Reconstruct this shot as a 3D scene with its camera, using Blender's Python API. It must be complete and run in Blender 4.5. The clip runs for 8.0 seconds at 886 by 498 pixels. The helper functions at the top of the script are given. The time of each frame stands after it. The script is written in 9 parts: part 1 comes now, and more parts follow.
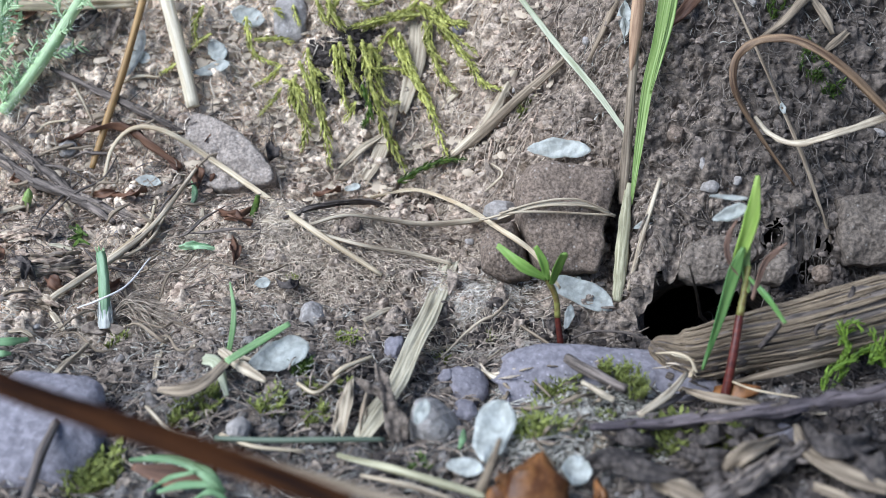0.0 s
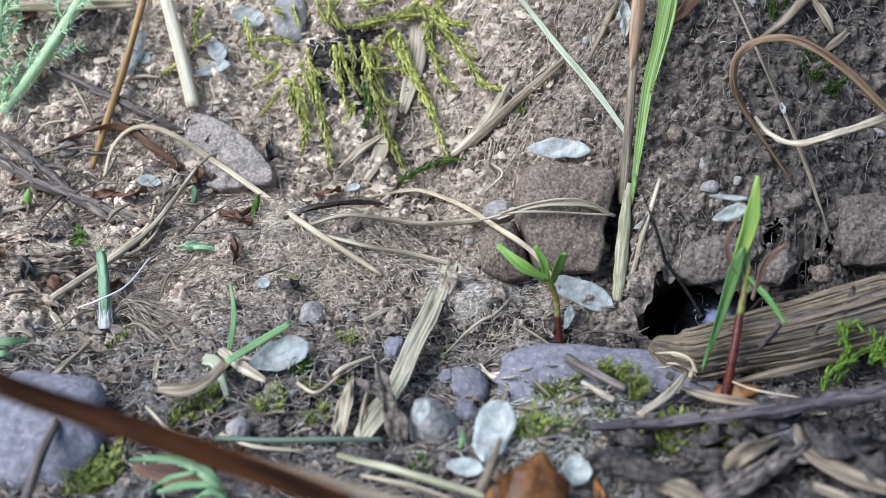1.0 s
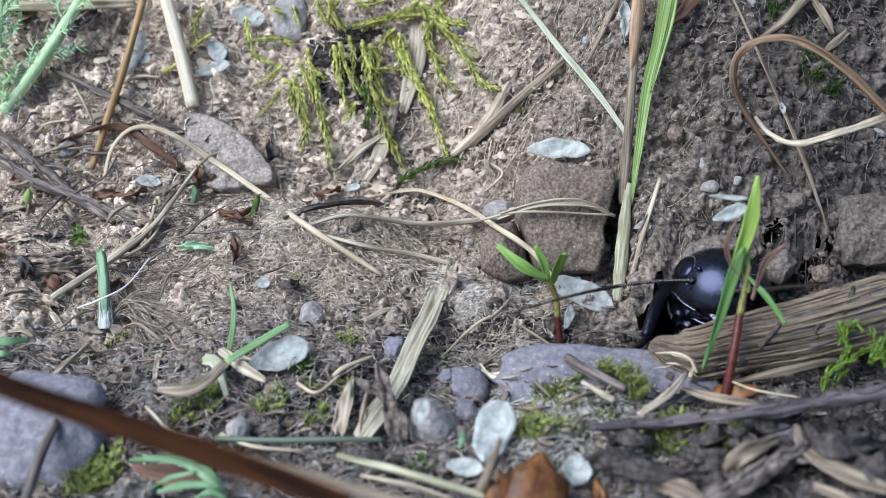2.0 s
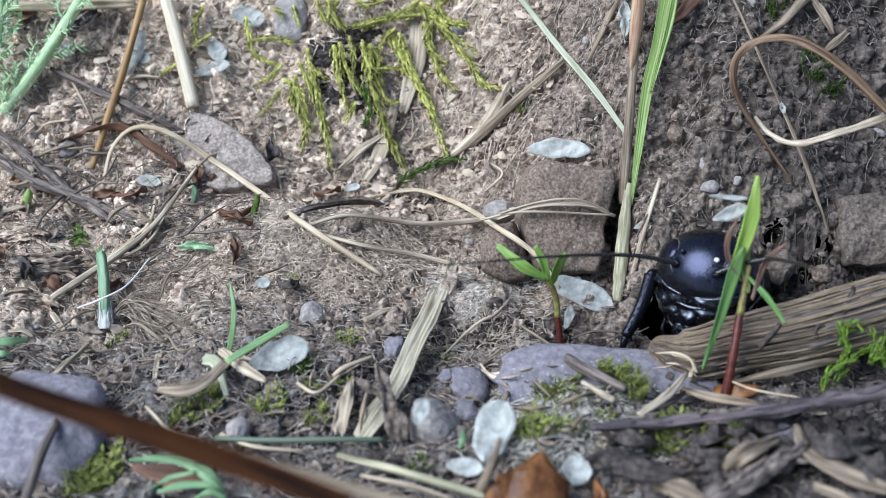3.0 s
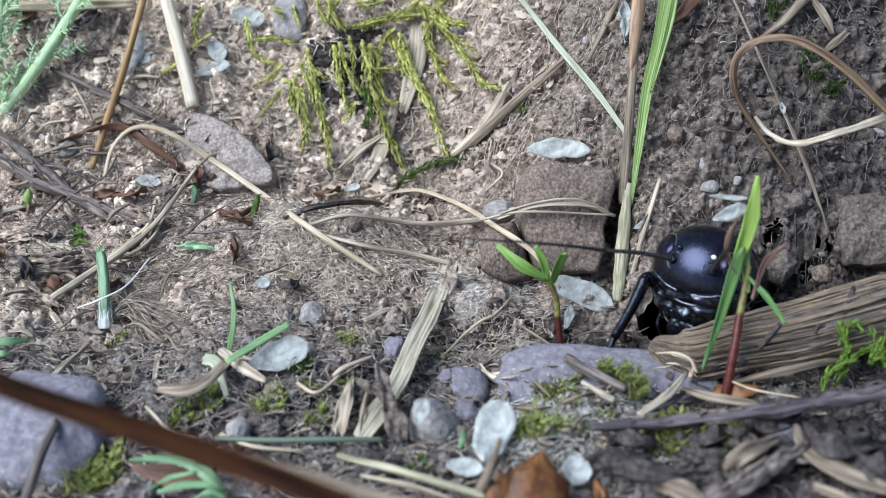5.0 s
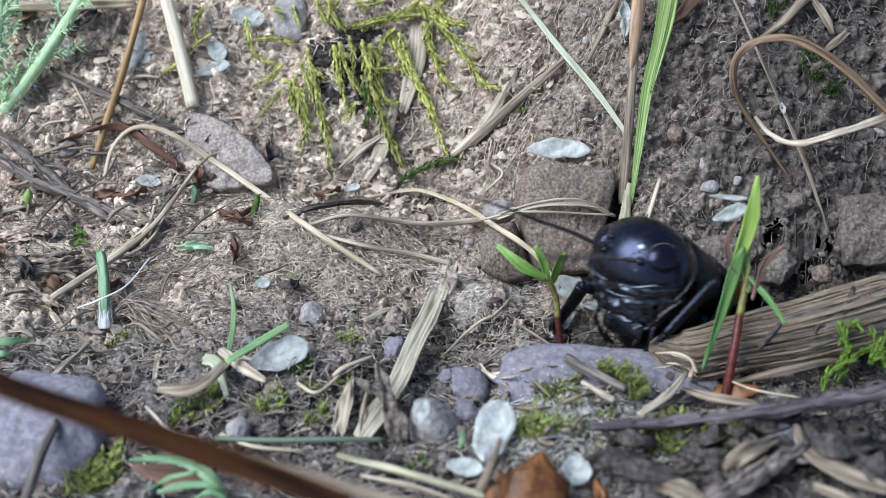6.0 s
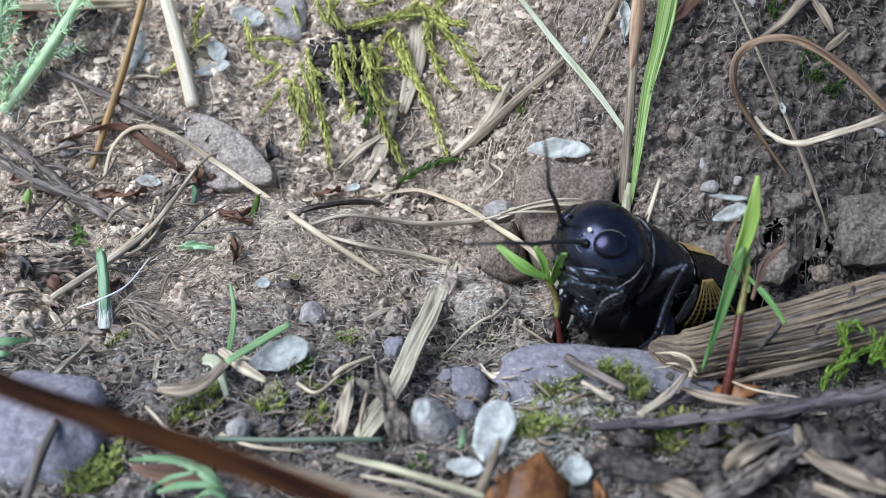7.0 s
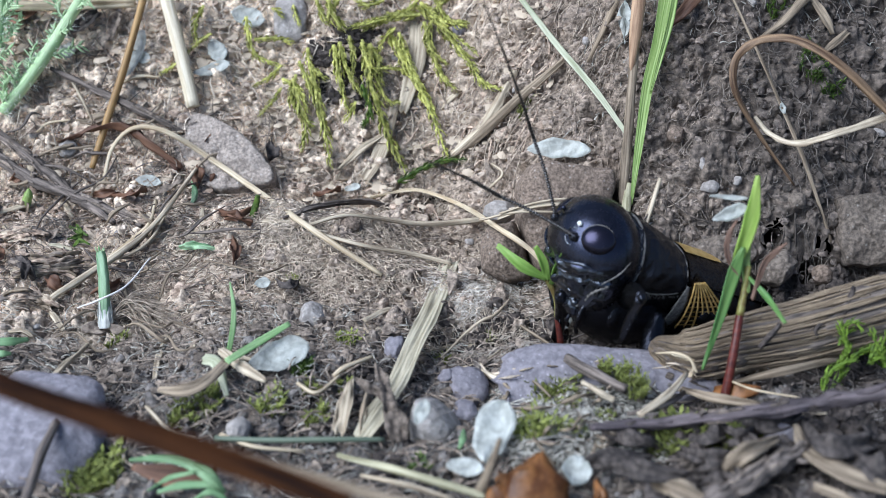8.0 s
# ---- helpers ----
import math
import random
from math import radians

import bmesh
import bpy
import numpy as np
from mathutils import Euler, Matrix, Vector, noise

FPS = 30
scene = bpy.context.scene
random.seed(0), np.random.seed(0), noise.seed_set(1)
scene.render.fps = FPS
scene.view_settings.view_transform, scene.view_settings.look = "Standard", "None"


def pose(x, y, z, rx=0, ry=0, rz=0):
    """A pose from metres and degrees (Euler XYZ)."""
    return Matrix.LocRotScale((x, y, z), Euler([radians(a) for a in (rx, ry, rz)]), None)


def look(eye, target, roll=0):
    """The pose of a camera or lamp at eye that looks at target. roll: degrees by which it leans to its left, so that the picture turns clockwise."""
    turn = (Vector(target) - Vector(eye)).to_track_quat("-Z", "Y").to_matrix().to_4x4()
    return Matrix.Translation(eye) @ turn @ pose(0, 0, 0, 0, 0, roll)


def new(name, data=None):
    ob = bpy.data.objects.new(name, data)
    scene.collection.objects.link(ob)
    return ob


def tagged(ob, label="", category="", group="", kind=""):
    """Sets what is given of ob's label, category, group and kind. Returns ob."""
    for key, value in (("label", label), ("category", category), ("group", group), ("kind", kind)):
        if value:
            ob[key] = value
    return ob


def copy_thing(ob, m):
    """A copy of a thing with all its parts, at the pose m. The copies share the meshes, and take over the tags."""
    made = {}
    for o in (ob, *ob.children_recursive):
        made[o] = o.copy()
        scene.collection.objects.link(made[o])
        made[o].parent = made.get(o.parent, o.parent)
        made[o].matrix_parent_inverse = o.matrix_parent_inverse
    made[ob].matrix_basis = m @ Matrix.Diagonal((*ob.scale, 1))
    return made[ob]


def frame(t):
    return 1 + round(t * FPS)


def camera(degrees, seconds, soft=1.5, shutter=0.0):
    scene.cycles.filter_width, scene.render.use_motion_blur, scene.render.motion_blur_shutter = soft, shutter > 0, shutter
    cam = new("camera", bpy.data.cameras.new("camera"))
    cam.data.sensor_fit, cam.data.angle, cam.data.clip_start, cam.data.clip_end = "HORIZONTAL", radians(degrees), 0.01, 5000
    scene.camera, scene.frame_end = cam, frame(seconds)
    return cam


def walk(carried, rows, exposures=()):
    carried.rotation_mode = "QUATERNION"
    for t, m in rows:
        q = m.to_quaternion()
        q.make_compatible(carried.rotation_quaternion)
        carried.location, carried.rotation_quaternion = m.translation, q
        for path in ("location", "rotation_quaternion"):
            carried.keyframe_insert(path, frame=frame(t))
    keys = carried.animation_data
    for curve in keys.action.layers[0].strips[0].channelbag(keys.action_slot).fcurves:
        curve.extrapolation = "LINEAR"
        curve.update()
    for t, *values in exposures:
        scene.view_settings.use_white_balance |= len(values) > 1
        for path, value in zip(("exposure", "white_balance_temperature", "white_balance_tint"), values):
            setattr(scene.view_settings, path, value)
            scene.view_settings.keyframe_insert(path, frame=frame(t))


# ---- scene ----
# ---- the camera: it stands still, low before an earth bank ----
cam = camera(40, 8.0, soft=0.8, shutter=0.4)
EYE = (0.0, -0.078, 0.045)
STILL = look(EYE, (0.0, 0.0, 0.0))
cam.data.dof.use_dof = True
cam.data.dof.focus_distance = 0.085
cam.data.dof.aperture_fstop = 54.0
walk(cam, [(0.0, STILL), (8.0, STILL)], exposures=[(0.0, 0.60, 5420, 9), (8.0, 0.60, 5420, 9)])

# ---- light: bright, even daylight from a veiled sky ----
world = bpy.data.worlds.new("sky")
scene.world = world
world.use_nodes = True
wn = world.node_tree
wn.nodes.clear()
sky = wn.nodes.new("ShaderNodeTexSky")
sky.sky_type = "NISHITA"
sky.sun_disc = False
sky.sun_elevation = radians(47)
sky.sun_rotation = radians(243)
sky.air_density = 1.0
sky.dust_density = 1.5
sky.ozone_density = 0.6
bg = wn.nodes.new("ShaderNodeBackground")
bg.inputs["Strength"].default_value = 0.075
wo = wn.nodes.new("ShaderNodeOutputWorld")
wn.links.new(sky.outputs[0], bg.inputs["Color"])
wn.links.new(bg.outputs[0], wo.inputs["Surface"])
sun = new("sun", bpy.data.lights.new("sun", "SUN"))
sun.data.energy = 3.4
sun.data.angle = radians(48)
sun.data.color = (1.0, 0.97, 0.93)
sun.matrix_world = look((-0.70, -0.36, 0.84), (0, 0, 0))

# ---- the shape of the earth, in millimetres ----
MM = 0.001


def smooth(a, b, v):
    k = np.clip((v - a) / (b - a), 0, 1)
    return k * k * (3 - 2 * k)


def lattice(ix, iy, seed):
    h = (ix * 374761393 + iy * 668265263 + seed * 144269504) & 0x7FFFFFFF
    h = ((h ^ (h >> 13)) * 1274126177) & 0x7FFFFFFF
    return ((h ^ (h >> 16)) & 0xFFFF) / 65535.0


def vnoise(x, y, seed):
    ix, iy = np.floor(x).astype(np.int64), np.floor(y).astype(np.int64)
    fx, fy = x - ix, y - iy
    fx, fy = fx * fx * (3 - 2 * fx), fy * fy * (3 - 2 * fy)
    a, b = lattice(ix, iy, seed), lattice(ix + 1, iy, seed)
    c, d = lattice(ix, iy + 1, seed), lattice(ix + 1, iy + 1, seed)
    return (a + (b - a) * fx + (c - a) * fy + (a - b - c + d) * fx * fy) * 2 - 1


def crumbs(x, y, seed):
    """Rounded grains, one to a unit cell."""
    ix, iy = np.floor(x).astype(np.int64), np.floor(y).astype(np.int64)
    best = np.zeros_like(x)
    for i in (-1, 0, 1):
        for j in (-1, 0, 1):
            cx = ix + i + lattice(ix + i, iy + j, seed)
            cy = iy + j + lattice(ix + i, iy + j, seed + 7)
            r = 0.25 + 0.6 * lattice(ix + i, iy + j, seed + 13) ** 2
            q = 1 - ((x - cx) ** 2 + (y - cy) ** 2) / (r * r)
            best = np.maximum(best, np.sqrt(np.clip(q, 0, 1)) * r)
    return best


def earth(x, y, fine=True):
    """Height of the soil over the plan."""
    x, y = np.asarray(x, float), np.asarray(y, float)
    near = smooth(75, 35, np.hypot(x, y))
    right = smooth(-4, 14, x)
    foot = 4.5 - 13.0 * right + 1.2 * vnoise(x / 9, 0 * x + 0.3, 3)
    up = y - foot
    rise = np.where(up > 0, up - 0.9 * (1 - np.exp(-np.maximum(up, 0) / 0.9)), 0)
    steep = 1.12 + 0.3 * right
    z = 34 * np.tanh(rise * steep / 34)
    # a step in the bank behind the burrow's mouth
    z = z + 2.6 * smooth(-9.5, -6.5, y) * smooth(10.5, 13.5, x) * smooth(31, 25, x)
    # fibrous mound, raised litter before it, and the swelling of the near ground
    z = z + 2.4 * np.exp(-((x + 10.5) / 9) ** 2 - ((y + 1.0) / 4.2) ** 2)
    z = z + 1.8 * np.exp(-((x + 30) / 9) ** 2 - ((y - 1.0) / 8) ** 2)
    z = z + 2.2 * np.exp(-((x - 22) / 9) ** 2 - ((y + 27) / 7) ** 2)
    z = z + 1.1 * np.exp(-((x - 8.5) / 3.2) ** 2 - ((y + 20.5) / 2.6) ** 2)
    z = z + near * (1.0 * vnoise(x / 7.1, y / 6.3, 11) + 0.55 * vnoise(x / 2.9, y / 2.7, 12))
    z = z + (1 - near) * 14 * vnoise(x / 240, y / 240, 15) * smooth(60, 400, np.hypot(x, y))
    # ground trodden hollow before the burrow
    z = z - 1.9 * np.exp(-(((x - 12.0) / 5.0) ** 4 + ((y + 12.0) / 2.1) ** 4))
    # cleft beside the sandstone block, and a void between the stones over the burrow
    z = z - 2.6 * np.exp(-((x - 12.1) / 0.75) ** 2) * smooth(-8.5, -6.5, y) * smooth(1.0, -1.0, y)
    z = z - 3.4 * np.exp(-((x - 11.9) / 0.7) ** 4) * smooth(-4.4, -3.4, y) * smooth(0.2, -0.8, y)
    z = z - 2.2 * np.exp(-(((x - 24.2) / 1.7) ** 4 + ((y + 7.4) / 0.9) ** 4))
    # hollow under the edge of the root mat
    z = z - 0.8 * np.exp(-(((x - 4.2) / 3.6) ** 4 + ((y + 11.2) / 1.3) ** 4))
    # crumbling lip of earth beside the mouth
    z = z + 1.1 * np.exp(-(((x - 13.6) / 1.5) ** 4 + ((y + 7.3) / 1.5) ** 4))
    if fine:
        # fine relief runs over the slope, not over the plan
        w = y + 0.42 * z
        lump = 0.6 + 0.5 * vnoise(x / 4.3, w / 4.1, 41)
        rough = 0.34 * vnoise(x / 1.25, w / 1.2, 21) + 0.20 * vnoise(x / 0.55, w / 0.5, 22) + 0.11 * vnoise(x / 0.27, w / 0.25, 23)
        rough = rough + 0.95 * lump * crumbs(x / 1.35, w / 1.2, 31) + 0.55 * crumbs(x / 0.6, w / 0.55, 33) - 0.3
        # curled worm-like ridges of matted root and cast soil
        a, b = x + 0.55 * vnoise(x / 1.1, w / 1.1, 52), w + 0.55 * vnoise(x / 1.1, w / 1.1, 53)
        worms = np.clip(1 - 3.2 * np.abs(vnoise(a / 0.8, b / 0.7, 54)), 0, 1) + 0.6 * np.clip(1 - 2.8 * np.abs(vnoise(a / 0.42, b / 0.38, 55)), 0, 1)
        rough = rough + 0.34 * worms - 0.12
        z = z + near * rough * 1.15
    return z


# mouths of the holes: centre, half width and half depth in the plan, then the way of the tunnel and its half width
MOUTH = (18.5, -10.7, 5.4, 3.0)
HOLES = [
    (MOUTH, [(18.5, -9.2, -1.6), (18.6, -6.6, -4.4), (19.4, -1.5, -8.0), (21.0, 6.0, -12.5), (24.0, 16.0, -17.0), (27.0, 26.0, -20.0)], 5.1),
    ((-1.2, 5.4, 1.5, 1.0), [(-1.2, 6.3, -2.9), (-1.1, 8.0, -3.9), (-1.0, 10.9, -5.0)], 1.3),
    ((25.2, -6.9, 1.0, 0.32), [(25.2, -6.0, 1.0), (25.3, -4.3, -0.0), (25.4, -1.4, -1.1)], 0.9),
    ((22.2, -6.4, 0.7, 0.24), [(22.2, -5.5, 4.0), (22.3, -3.8, 3.0), (22.4, -0.9, 1.9)], 0.7),
]


def rim(a):
    return 1 + 0.10 * np.sin(3 * a + 1) + 0.06 * np.sin(7 * a) + 0.04 * np.sin(13 * a + 2)


def burrow_plan(x, y, mouth=MOUTH):
    u, v = (x - mouth[0]) / mouth[2], (y - mouth[1]) / mouth[3]
    return np.hypot(u, v) / rim(np.arctan2(v, u))


# ---- making meshes ----
def mesh_of(name, verts, faces, material, smooth_shade=True, grain=None):
    me = bpy.data.meshes.new(name)
    me.from_pydata((np.asarray(verts, float) * MM).tolist(), [], [tuple(int(i) for i in f) for f in faces])
    if grain is not None:
        me.attributes.new("grain", "FLOAT_VECTOR", "POINT").data.foreach_set("vector", (np.asarray(grain, float) * MM).ravel())
    me.materials.append(material)
    if smooth_shade:
        me.polygons.foreach_set("use_smooth", np.ones(len(me.polygons), bool))
    me.update()
    return me


def part(name, shape, material, parent=None, label="", at=(0, 0, 0), smooth_shade=True):
    """One mesh object; shape is (verts, faces) in millimetres, measured from at."""
    ob = new(name, mesh_of(name, np.asarray(shape[0], float), shape[1], material, smooth_shade, shape[2] if len(shape) > 2 else None))
    ob.location = Vector(at) * MM
    if parent is not None:
        ob.parent = parent
    if label:
        tagged(ob, label)
    return ob


def base(name, at=(0, 0, 0)):
    ob = new(name)
    ob.empty_display_size = 0.002
    ob.location = Vector(at) * MM
    return ob


def join(*shapes):
    vs, fs, gs, n = [], [], [], 0
    for v, f, *g in shapes:
        v = np.asarray(v, float).reshape(-1, 3)
        vs.append(v)
        gs.append(g[0] if g else v)
        fs += [tuple(i + n for i in g) for g in f]
        n += len(v)
    return np.vstack(vs), fs, np.vstack(gs)


def curve(points, per=8):
    """Catmull-Rom line through the points."""
    p = np.asarray(points, float)
    if len(p) == 2:
        k = np.linspace(0, 1, per + 1)[:, None]
        return p[0] * (1 - k) + p[1] * k
    q = np.vstack([2 * p[0] - p[1], p, 2 * p[-1] - p[-2]])
    out = []
    for i in range(1, len(q) - 2):
        for s in np.arange(per) / per:
            a, b, c, d = q[i - 1], q[i], q[i + 1], q[i + 2]
            out.append(0.5 * (2 * b + (c - a) * s + (2 * a - 5 * b + 4 * c - d) * s * s + (3 * b - a - 3 * c + d) * s ** 3))
    out.append(p[-1])
    return np.array(out)


def frames(line, up):
    t = np.gradient(line, axis=0)
    t /= np.linalg.norm(t, axis=1)[:, None] + 1e-9
    up = np.broadcast_to(np.asarray(up, float), t.shape)
    side = np.cross(t, up)
    side /= np.linalg.norm(side, axis=1)[:, None] + 1e-9
    return t, side, np.cross(side, t)


def spread(values, n):
    values = np.atleast_1d(np.asarray(values, float))
    return np.interp(np.linspace(0, 1, n), np.linspace(0, 1, len(values)), values)


def tube(points, radii, sides=8, per=8, up=(0.1, -0.6, 0.8), flat=1.0, rough=0.0, seed=0, ridges=0, hollow=False):
    """A bent stem: round, flattened (flat < 1), uneven, or ridged along its length."""
    line = curve(points, per)
    n = len(line)
    r = spread(radii, n)
    t, s, u = frames(line, up)
    a = np.arange(sides) / sides * 2 * np.pi
    rr = r[:, None] * (1 + rough * vnoise(np.arange(n)[:, None] * 0.45 + 0 * a, 3 * np.cos(a)[None, :] + 5 + 0 * r[:, None], seed + 5))
    if ridges:
        rr = rr * (1 + 0.10 * np.sin(a * ridges + 0.3 * np.sin(np.arange(n) * 0.2)[:, None]))
    v = line[:, None, :] + rr[:, :, None] * (np.cos(a)[None, :, None] * s[:, None, :] + flat * np.sin(a)[None, :, None] * u[:, None, :])
    f = []
    for i in range(n - 1):
        for j in range(sides):
            k = (j + 1) % sides
            f.append((i * sides + j, i * sides + k, (i + 1) * sides + k, (i + 1) * sides + j))
    v = v.reshape(-1, 3)
    m = len(v)
    v = np.vstack([v, line[0], line[-1]])
    for j in range(sides):
        k = (j + 1) % sides
        f.append((m, k, j))
        f.append((m + 1, (n - 1) * sides + j, (n - 1) * sides + k))
    run = np.concatenate([[0], np.cumsum(np.linalg.norm(np.diff(line, axis=0), axis=1))])
    g = np.stack(np.broadcast_arrays(rr * np.cos(a)[None, :], rr * np.sin(a)[None, :], run[:, None] * 0.05), -1).reshape(-1, 3)
    return v, f, np.vstack([g, g[:1], g[-1:]])


def blade(points, widths, thick=0.12, up=(0, -0.7, 0.7), fold=0.0, per=8, cross=6, ribs=0, wave=0.0, seed=0, twist=0.0):
    """A strip with thickness: leaf, straw, husk. fold lifts its edges; ribs are veins along it."""
    line = curve(points, per)
    n = len(line)
    w = spread(widths, n)
    t, s, u = frames(line, up)
    if twist:
        ang = np.linspace(0, radians(twist), n)[:, None]
        s, u = s * np.cos(ang) + u * np.sin(ang), u * np.cos(ang) - s * np.sin(ang)
    c = np.linspace(-1, 1, cross + 1)
    edge = w[:, None] * c[None, :] / 2
    lift = fold * w[:, None] * (c ** 2)[None, :] / 2
    lift = lift + wave * vnoise(np.linspace(0, n / 4, n)[:, None] + 0 * c, 2 * c[None, :] + 0 * w[:, None] + seed, seed + 3)
    if ribs:
        lift = lift + 0.5 * thick * vnoise(c[None, :] * ribs * 1.3 + 3.7 * seed + 20 + 0 * w[:, None], np.linspace(0, n / 12, n)[:, None] + 0 * c, seed + 9)
    th = thick * (1 - 0.75 * c ** 4)[None, :] / 2 * np.minimum(1, w / (np.max(w) * 0.4 + 1e-6))[:, None]
    top = line[:, None] + s[:, None] * edge[:, :, None] + u[:, None] * (lift + th)[:, :, None]
    bot = line[:, None] + s[:, None] * edge[:, :, None] + u[:, None] * (lift - th)[:, :, None]
    if ribs:
        # splintered ends
        for e, sign in ((0, -1), (-1, 1)):
            torn = (sign * 0.3 * w[e] * vnoise(c * 3.5 + seed, 0 * c + 0.5 + e, seed + 21))[:, None] * t[e]
            top[e] += torn
            bot[e] += torn
    k = cross + 1
    v = np.vstack([top.reshape(-1, 3), bot.reshape(-1, 3)])
    o = n * k
    f = []
    for i in range(n - 1):
        for j in range(cross):
            a = i * k + j
            f.append((a, a + 1, a + k + 1, a + k))
            f.append((o + a, o + a + k, o + a + k + 1, o + a + 1))
        f.append((i * k, (i + 1) * k, o + (i + 1) * k, o + i * k))
        f.append((i * k + cross, o + i * k + cross, o + (i + 1) * k + cross, (i + 1) * k + cross))
    e = (n - 1) * k
    for j in range(cross):
        f.append((j + 1, j, o + j, o + j + 1))
        f.append((e + j, e + j + 1, o + e + j + 1, o + e + j))
    run = np.concatenate([[0], np.cumsum(np.linalg.norm(np.diff(line, axis=0), axis=1))])
    g = np.stack(np.broadcast_arrays(edge, 0 * edge + seed, run[:, None] * 0.05), -1).reshape(-1, 3)
    return v, f, np.vstack([g, g])


def globe(nu=24, nv=16, fn=None):
    """A closed ball grid; fn maps its unit points (n, 3) to the form."""
    v = [(0, 0, 1)]
    for i in range(1, nv):
        th = np.pi * i / nv
        for j in range(nu):
            ph = 2 * np.pi * j / nu
            v.append((np.sin(th) * np.cos(ph), np.sin(th) * np.sin(ph), np.cos(th)))
    v.append((0, 0, -1))
    f = [(0, 1 + j, 1 + (j + 1) % nu) for j in range(nu)]
    for i in range(nv - 2):
        for j in range(nu):
            a, b = 1 + i * nu + j, 1 + i * nu + (j + 1) % nu
            f.append((a, a + nu, b + nu, b))
    m, o = len(v) - 1, 1 + (nv - 2) * nu
    f += [(m, o + (j + 1) % nu, o + j) for j in range(nu)]
    v = np.array(v, float)
    return (fn(v) if fn else v), f


def ball(c, r, nu=14, nv=9):
    return globe(nu, nv, lambda p: p * np.asarray(r, float) + np.asarray(c, float))


def turned(shape, tilt=0.0, yaw=0.0, lean=0.0):
    m = np.array(Euler((radians(tilt), radians(lean), radians(yaw))).to_matrix())
    return (np.asarray(shape[0]) @ m.T, *shape[1:])


def stone_shape(w, l, t, seed, square=2.0, chips=7, nu=56, nv=36, rough=0.05):
    """A stone: square 2 is a pebble, 5 and more a broken block; chips are flat fracture faces."""
    rnd = np.random.RandomState(seed)

    def form(p):
        q = np.sign(p) * np.abs(p)
        d = (np.abs(q) ** square).sum(1) ** (1 / square)
        q = q / d[:, None]
        for _ in range(chips):
            nrm = rnd.normal(size=3)
            nrm /= np.linalg.norm(nrm)
            lim = rnd.uniform(0.72, 0.95) * (1.0 if square < 3 else 1.22)
            over = np.maximum(q @ nrm - lim, 0)
            q = q - over[:, None] * nrm * 0.92
        g = 1 + rough * vnoise(q[:, 0] * 3 + seed, q[:, 1] * 3 + q[:, 2] * 2.1, seed) + rough * 0.45 * vnoise(q[:, 0] * 9 + seed, q[:, 1] * 9 - q[:, 2] * 8, seed + 1) + rough * 0.25 * vnoise(q[:, 0] * 23 + seed, q[:, 1] * 23 + q[:, 2] * 19, seed + 2)
        return q * g[:, None] * np.array([w, l, t]) / 2

    return globe(nu, nv, form)


def hewn_shape(outline, normal, thick, seed, relief=0.2, bulge=0.3):
    """A broken slab: a face with an angular outline (in the face's own plane), worn edges and rough flanks."""
    n = np.array(normal, float) / np.linalg.norm(normal)
    r = np.cross((0, 0, 1), n)
    r /= np.linalg.norm(r)
    up = np.cross(n, r)
    p = np.array(outline + outline[:1], float)
    k = np.linspace(0, 1, 60)[:-1, None]
    q = np.vstack([p[i] * (1 - k) + p[i + 1] * k for i in range(len(outline))])
    ang, rad = np.arctan2(q[:, 1], q[:, 0]), np.hypot(q[:, 0], q[:, 1])
    a = np.arange(90) / 90 * 2 * np.pi - np.pi
    o = np.argsort(ang)
    edge = np.interp(a, ang[o], rad[o], period=2 * np.pi)
    edge = (edge * 6 + np.roll(edge, 1) + np.roll(edge, -1)) / 8 * (1 + 0.035 * vnoise(np.arange(90) / 2.2, 0 * a + 0.5, seed))
    rings = [(f, 0.0) for f in np.linspace(0.04, 0.93, 20)] + [(0.965, 0.03), (0.99, 0.08), (1.005, 0.2), (1.02, 0.4), (1.02, 0.62), (0.98, 0.82), (0.85, 1.0)]
    v = []
    for f, d in rings:
        U, V = f * edge * np.cos(a), f * edge * np.sin(a)
        lump = vnoise(U / 1.9 + seed, V / 1.7 + d * 4, seed) + 0.55 * vnoise(U / 0.7, V / 0.7 + d * 9, seed + 1) + 0.35 * vnoise(U / 0.3, V / 0.3 + d * 17, seed + 2) + 0.22 * vnoise(U / 0.15, V / 0.15 + d * 31, seed + 3)
        h = bulge * (1 - f * f) - d * thick + relief * lump * (1.0 if d < 0.9 else 0.0)
        out = 1 + 0.10 * relief * lump * (d > 0)
        v.append(r * (U * out)[:, None] + up * (V * out)[:, None] + n * h[:, None])
    m = len(rings)
    v = np.vstack(v + [n[None] * bulge, -n[None] * thick])
    f = [(i * 90 + j, (i + 1) * 90 + j, (i + 1) * 90 + (j + 1) % 90, i * 90 + (j + 1) % 90) for i in range(m - 1) for j in range(90)]
    f += [(m * 90, j, (j + 1) % 90) for j in range(90)] + [(m * 90 + 1, (m - 1) * 90 + (j + 1) % 90, (m - 1) * 90 + j) for j in range(90)]
    return v, f


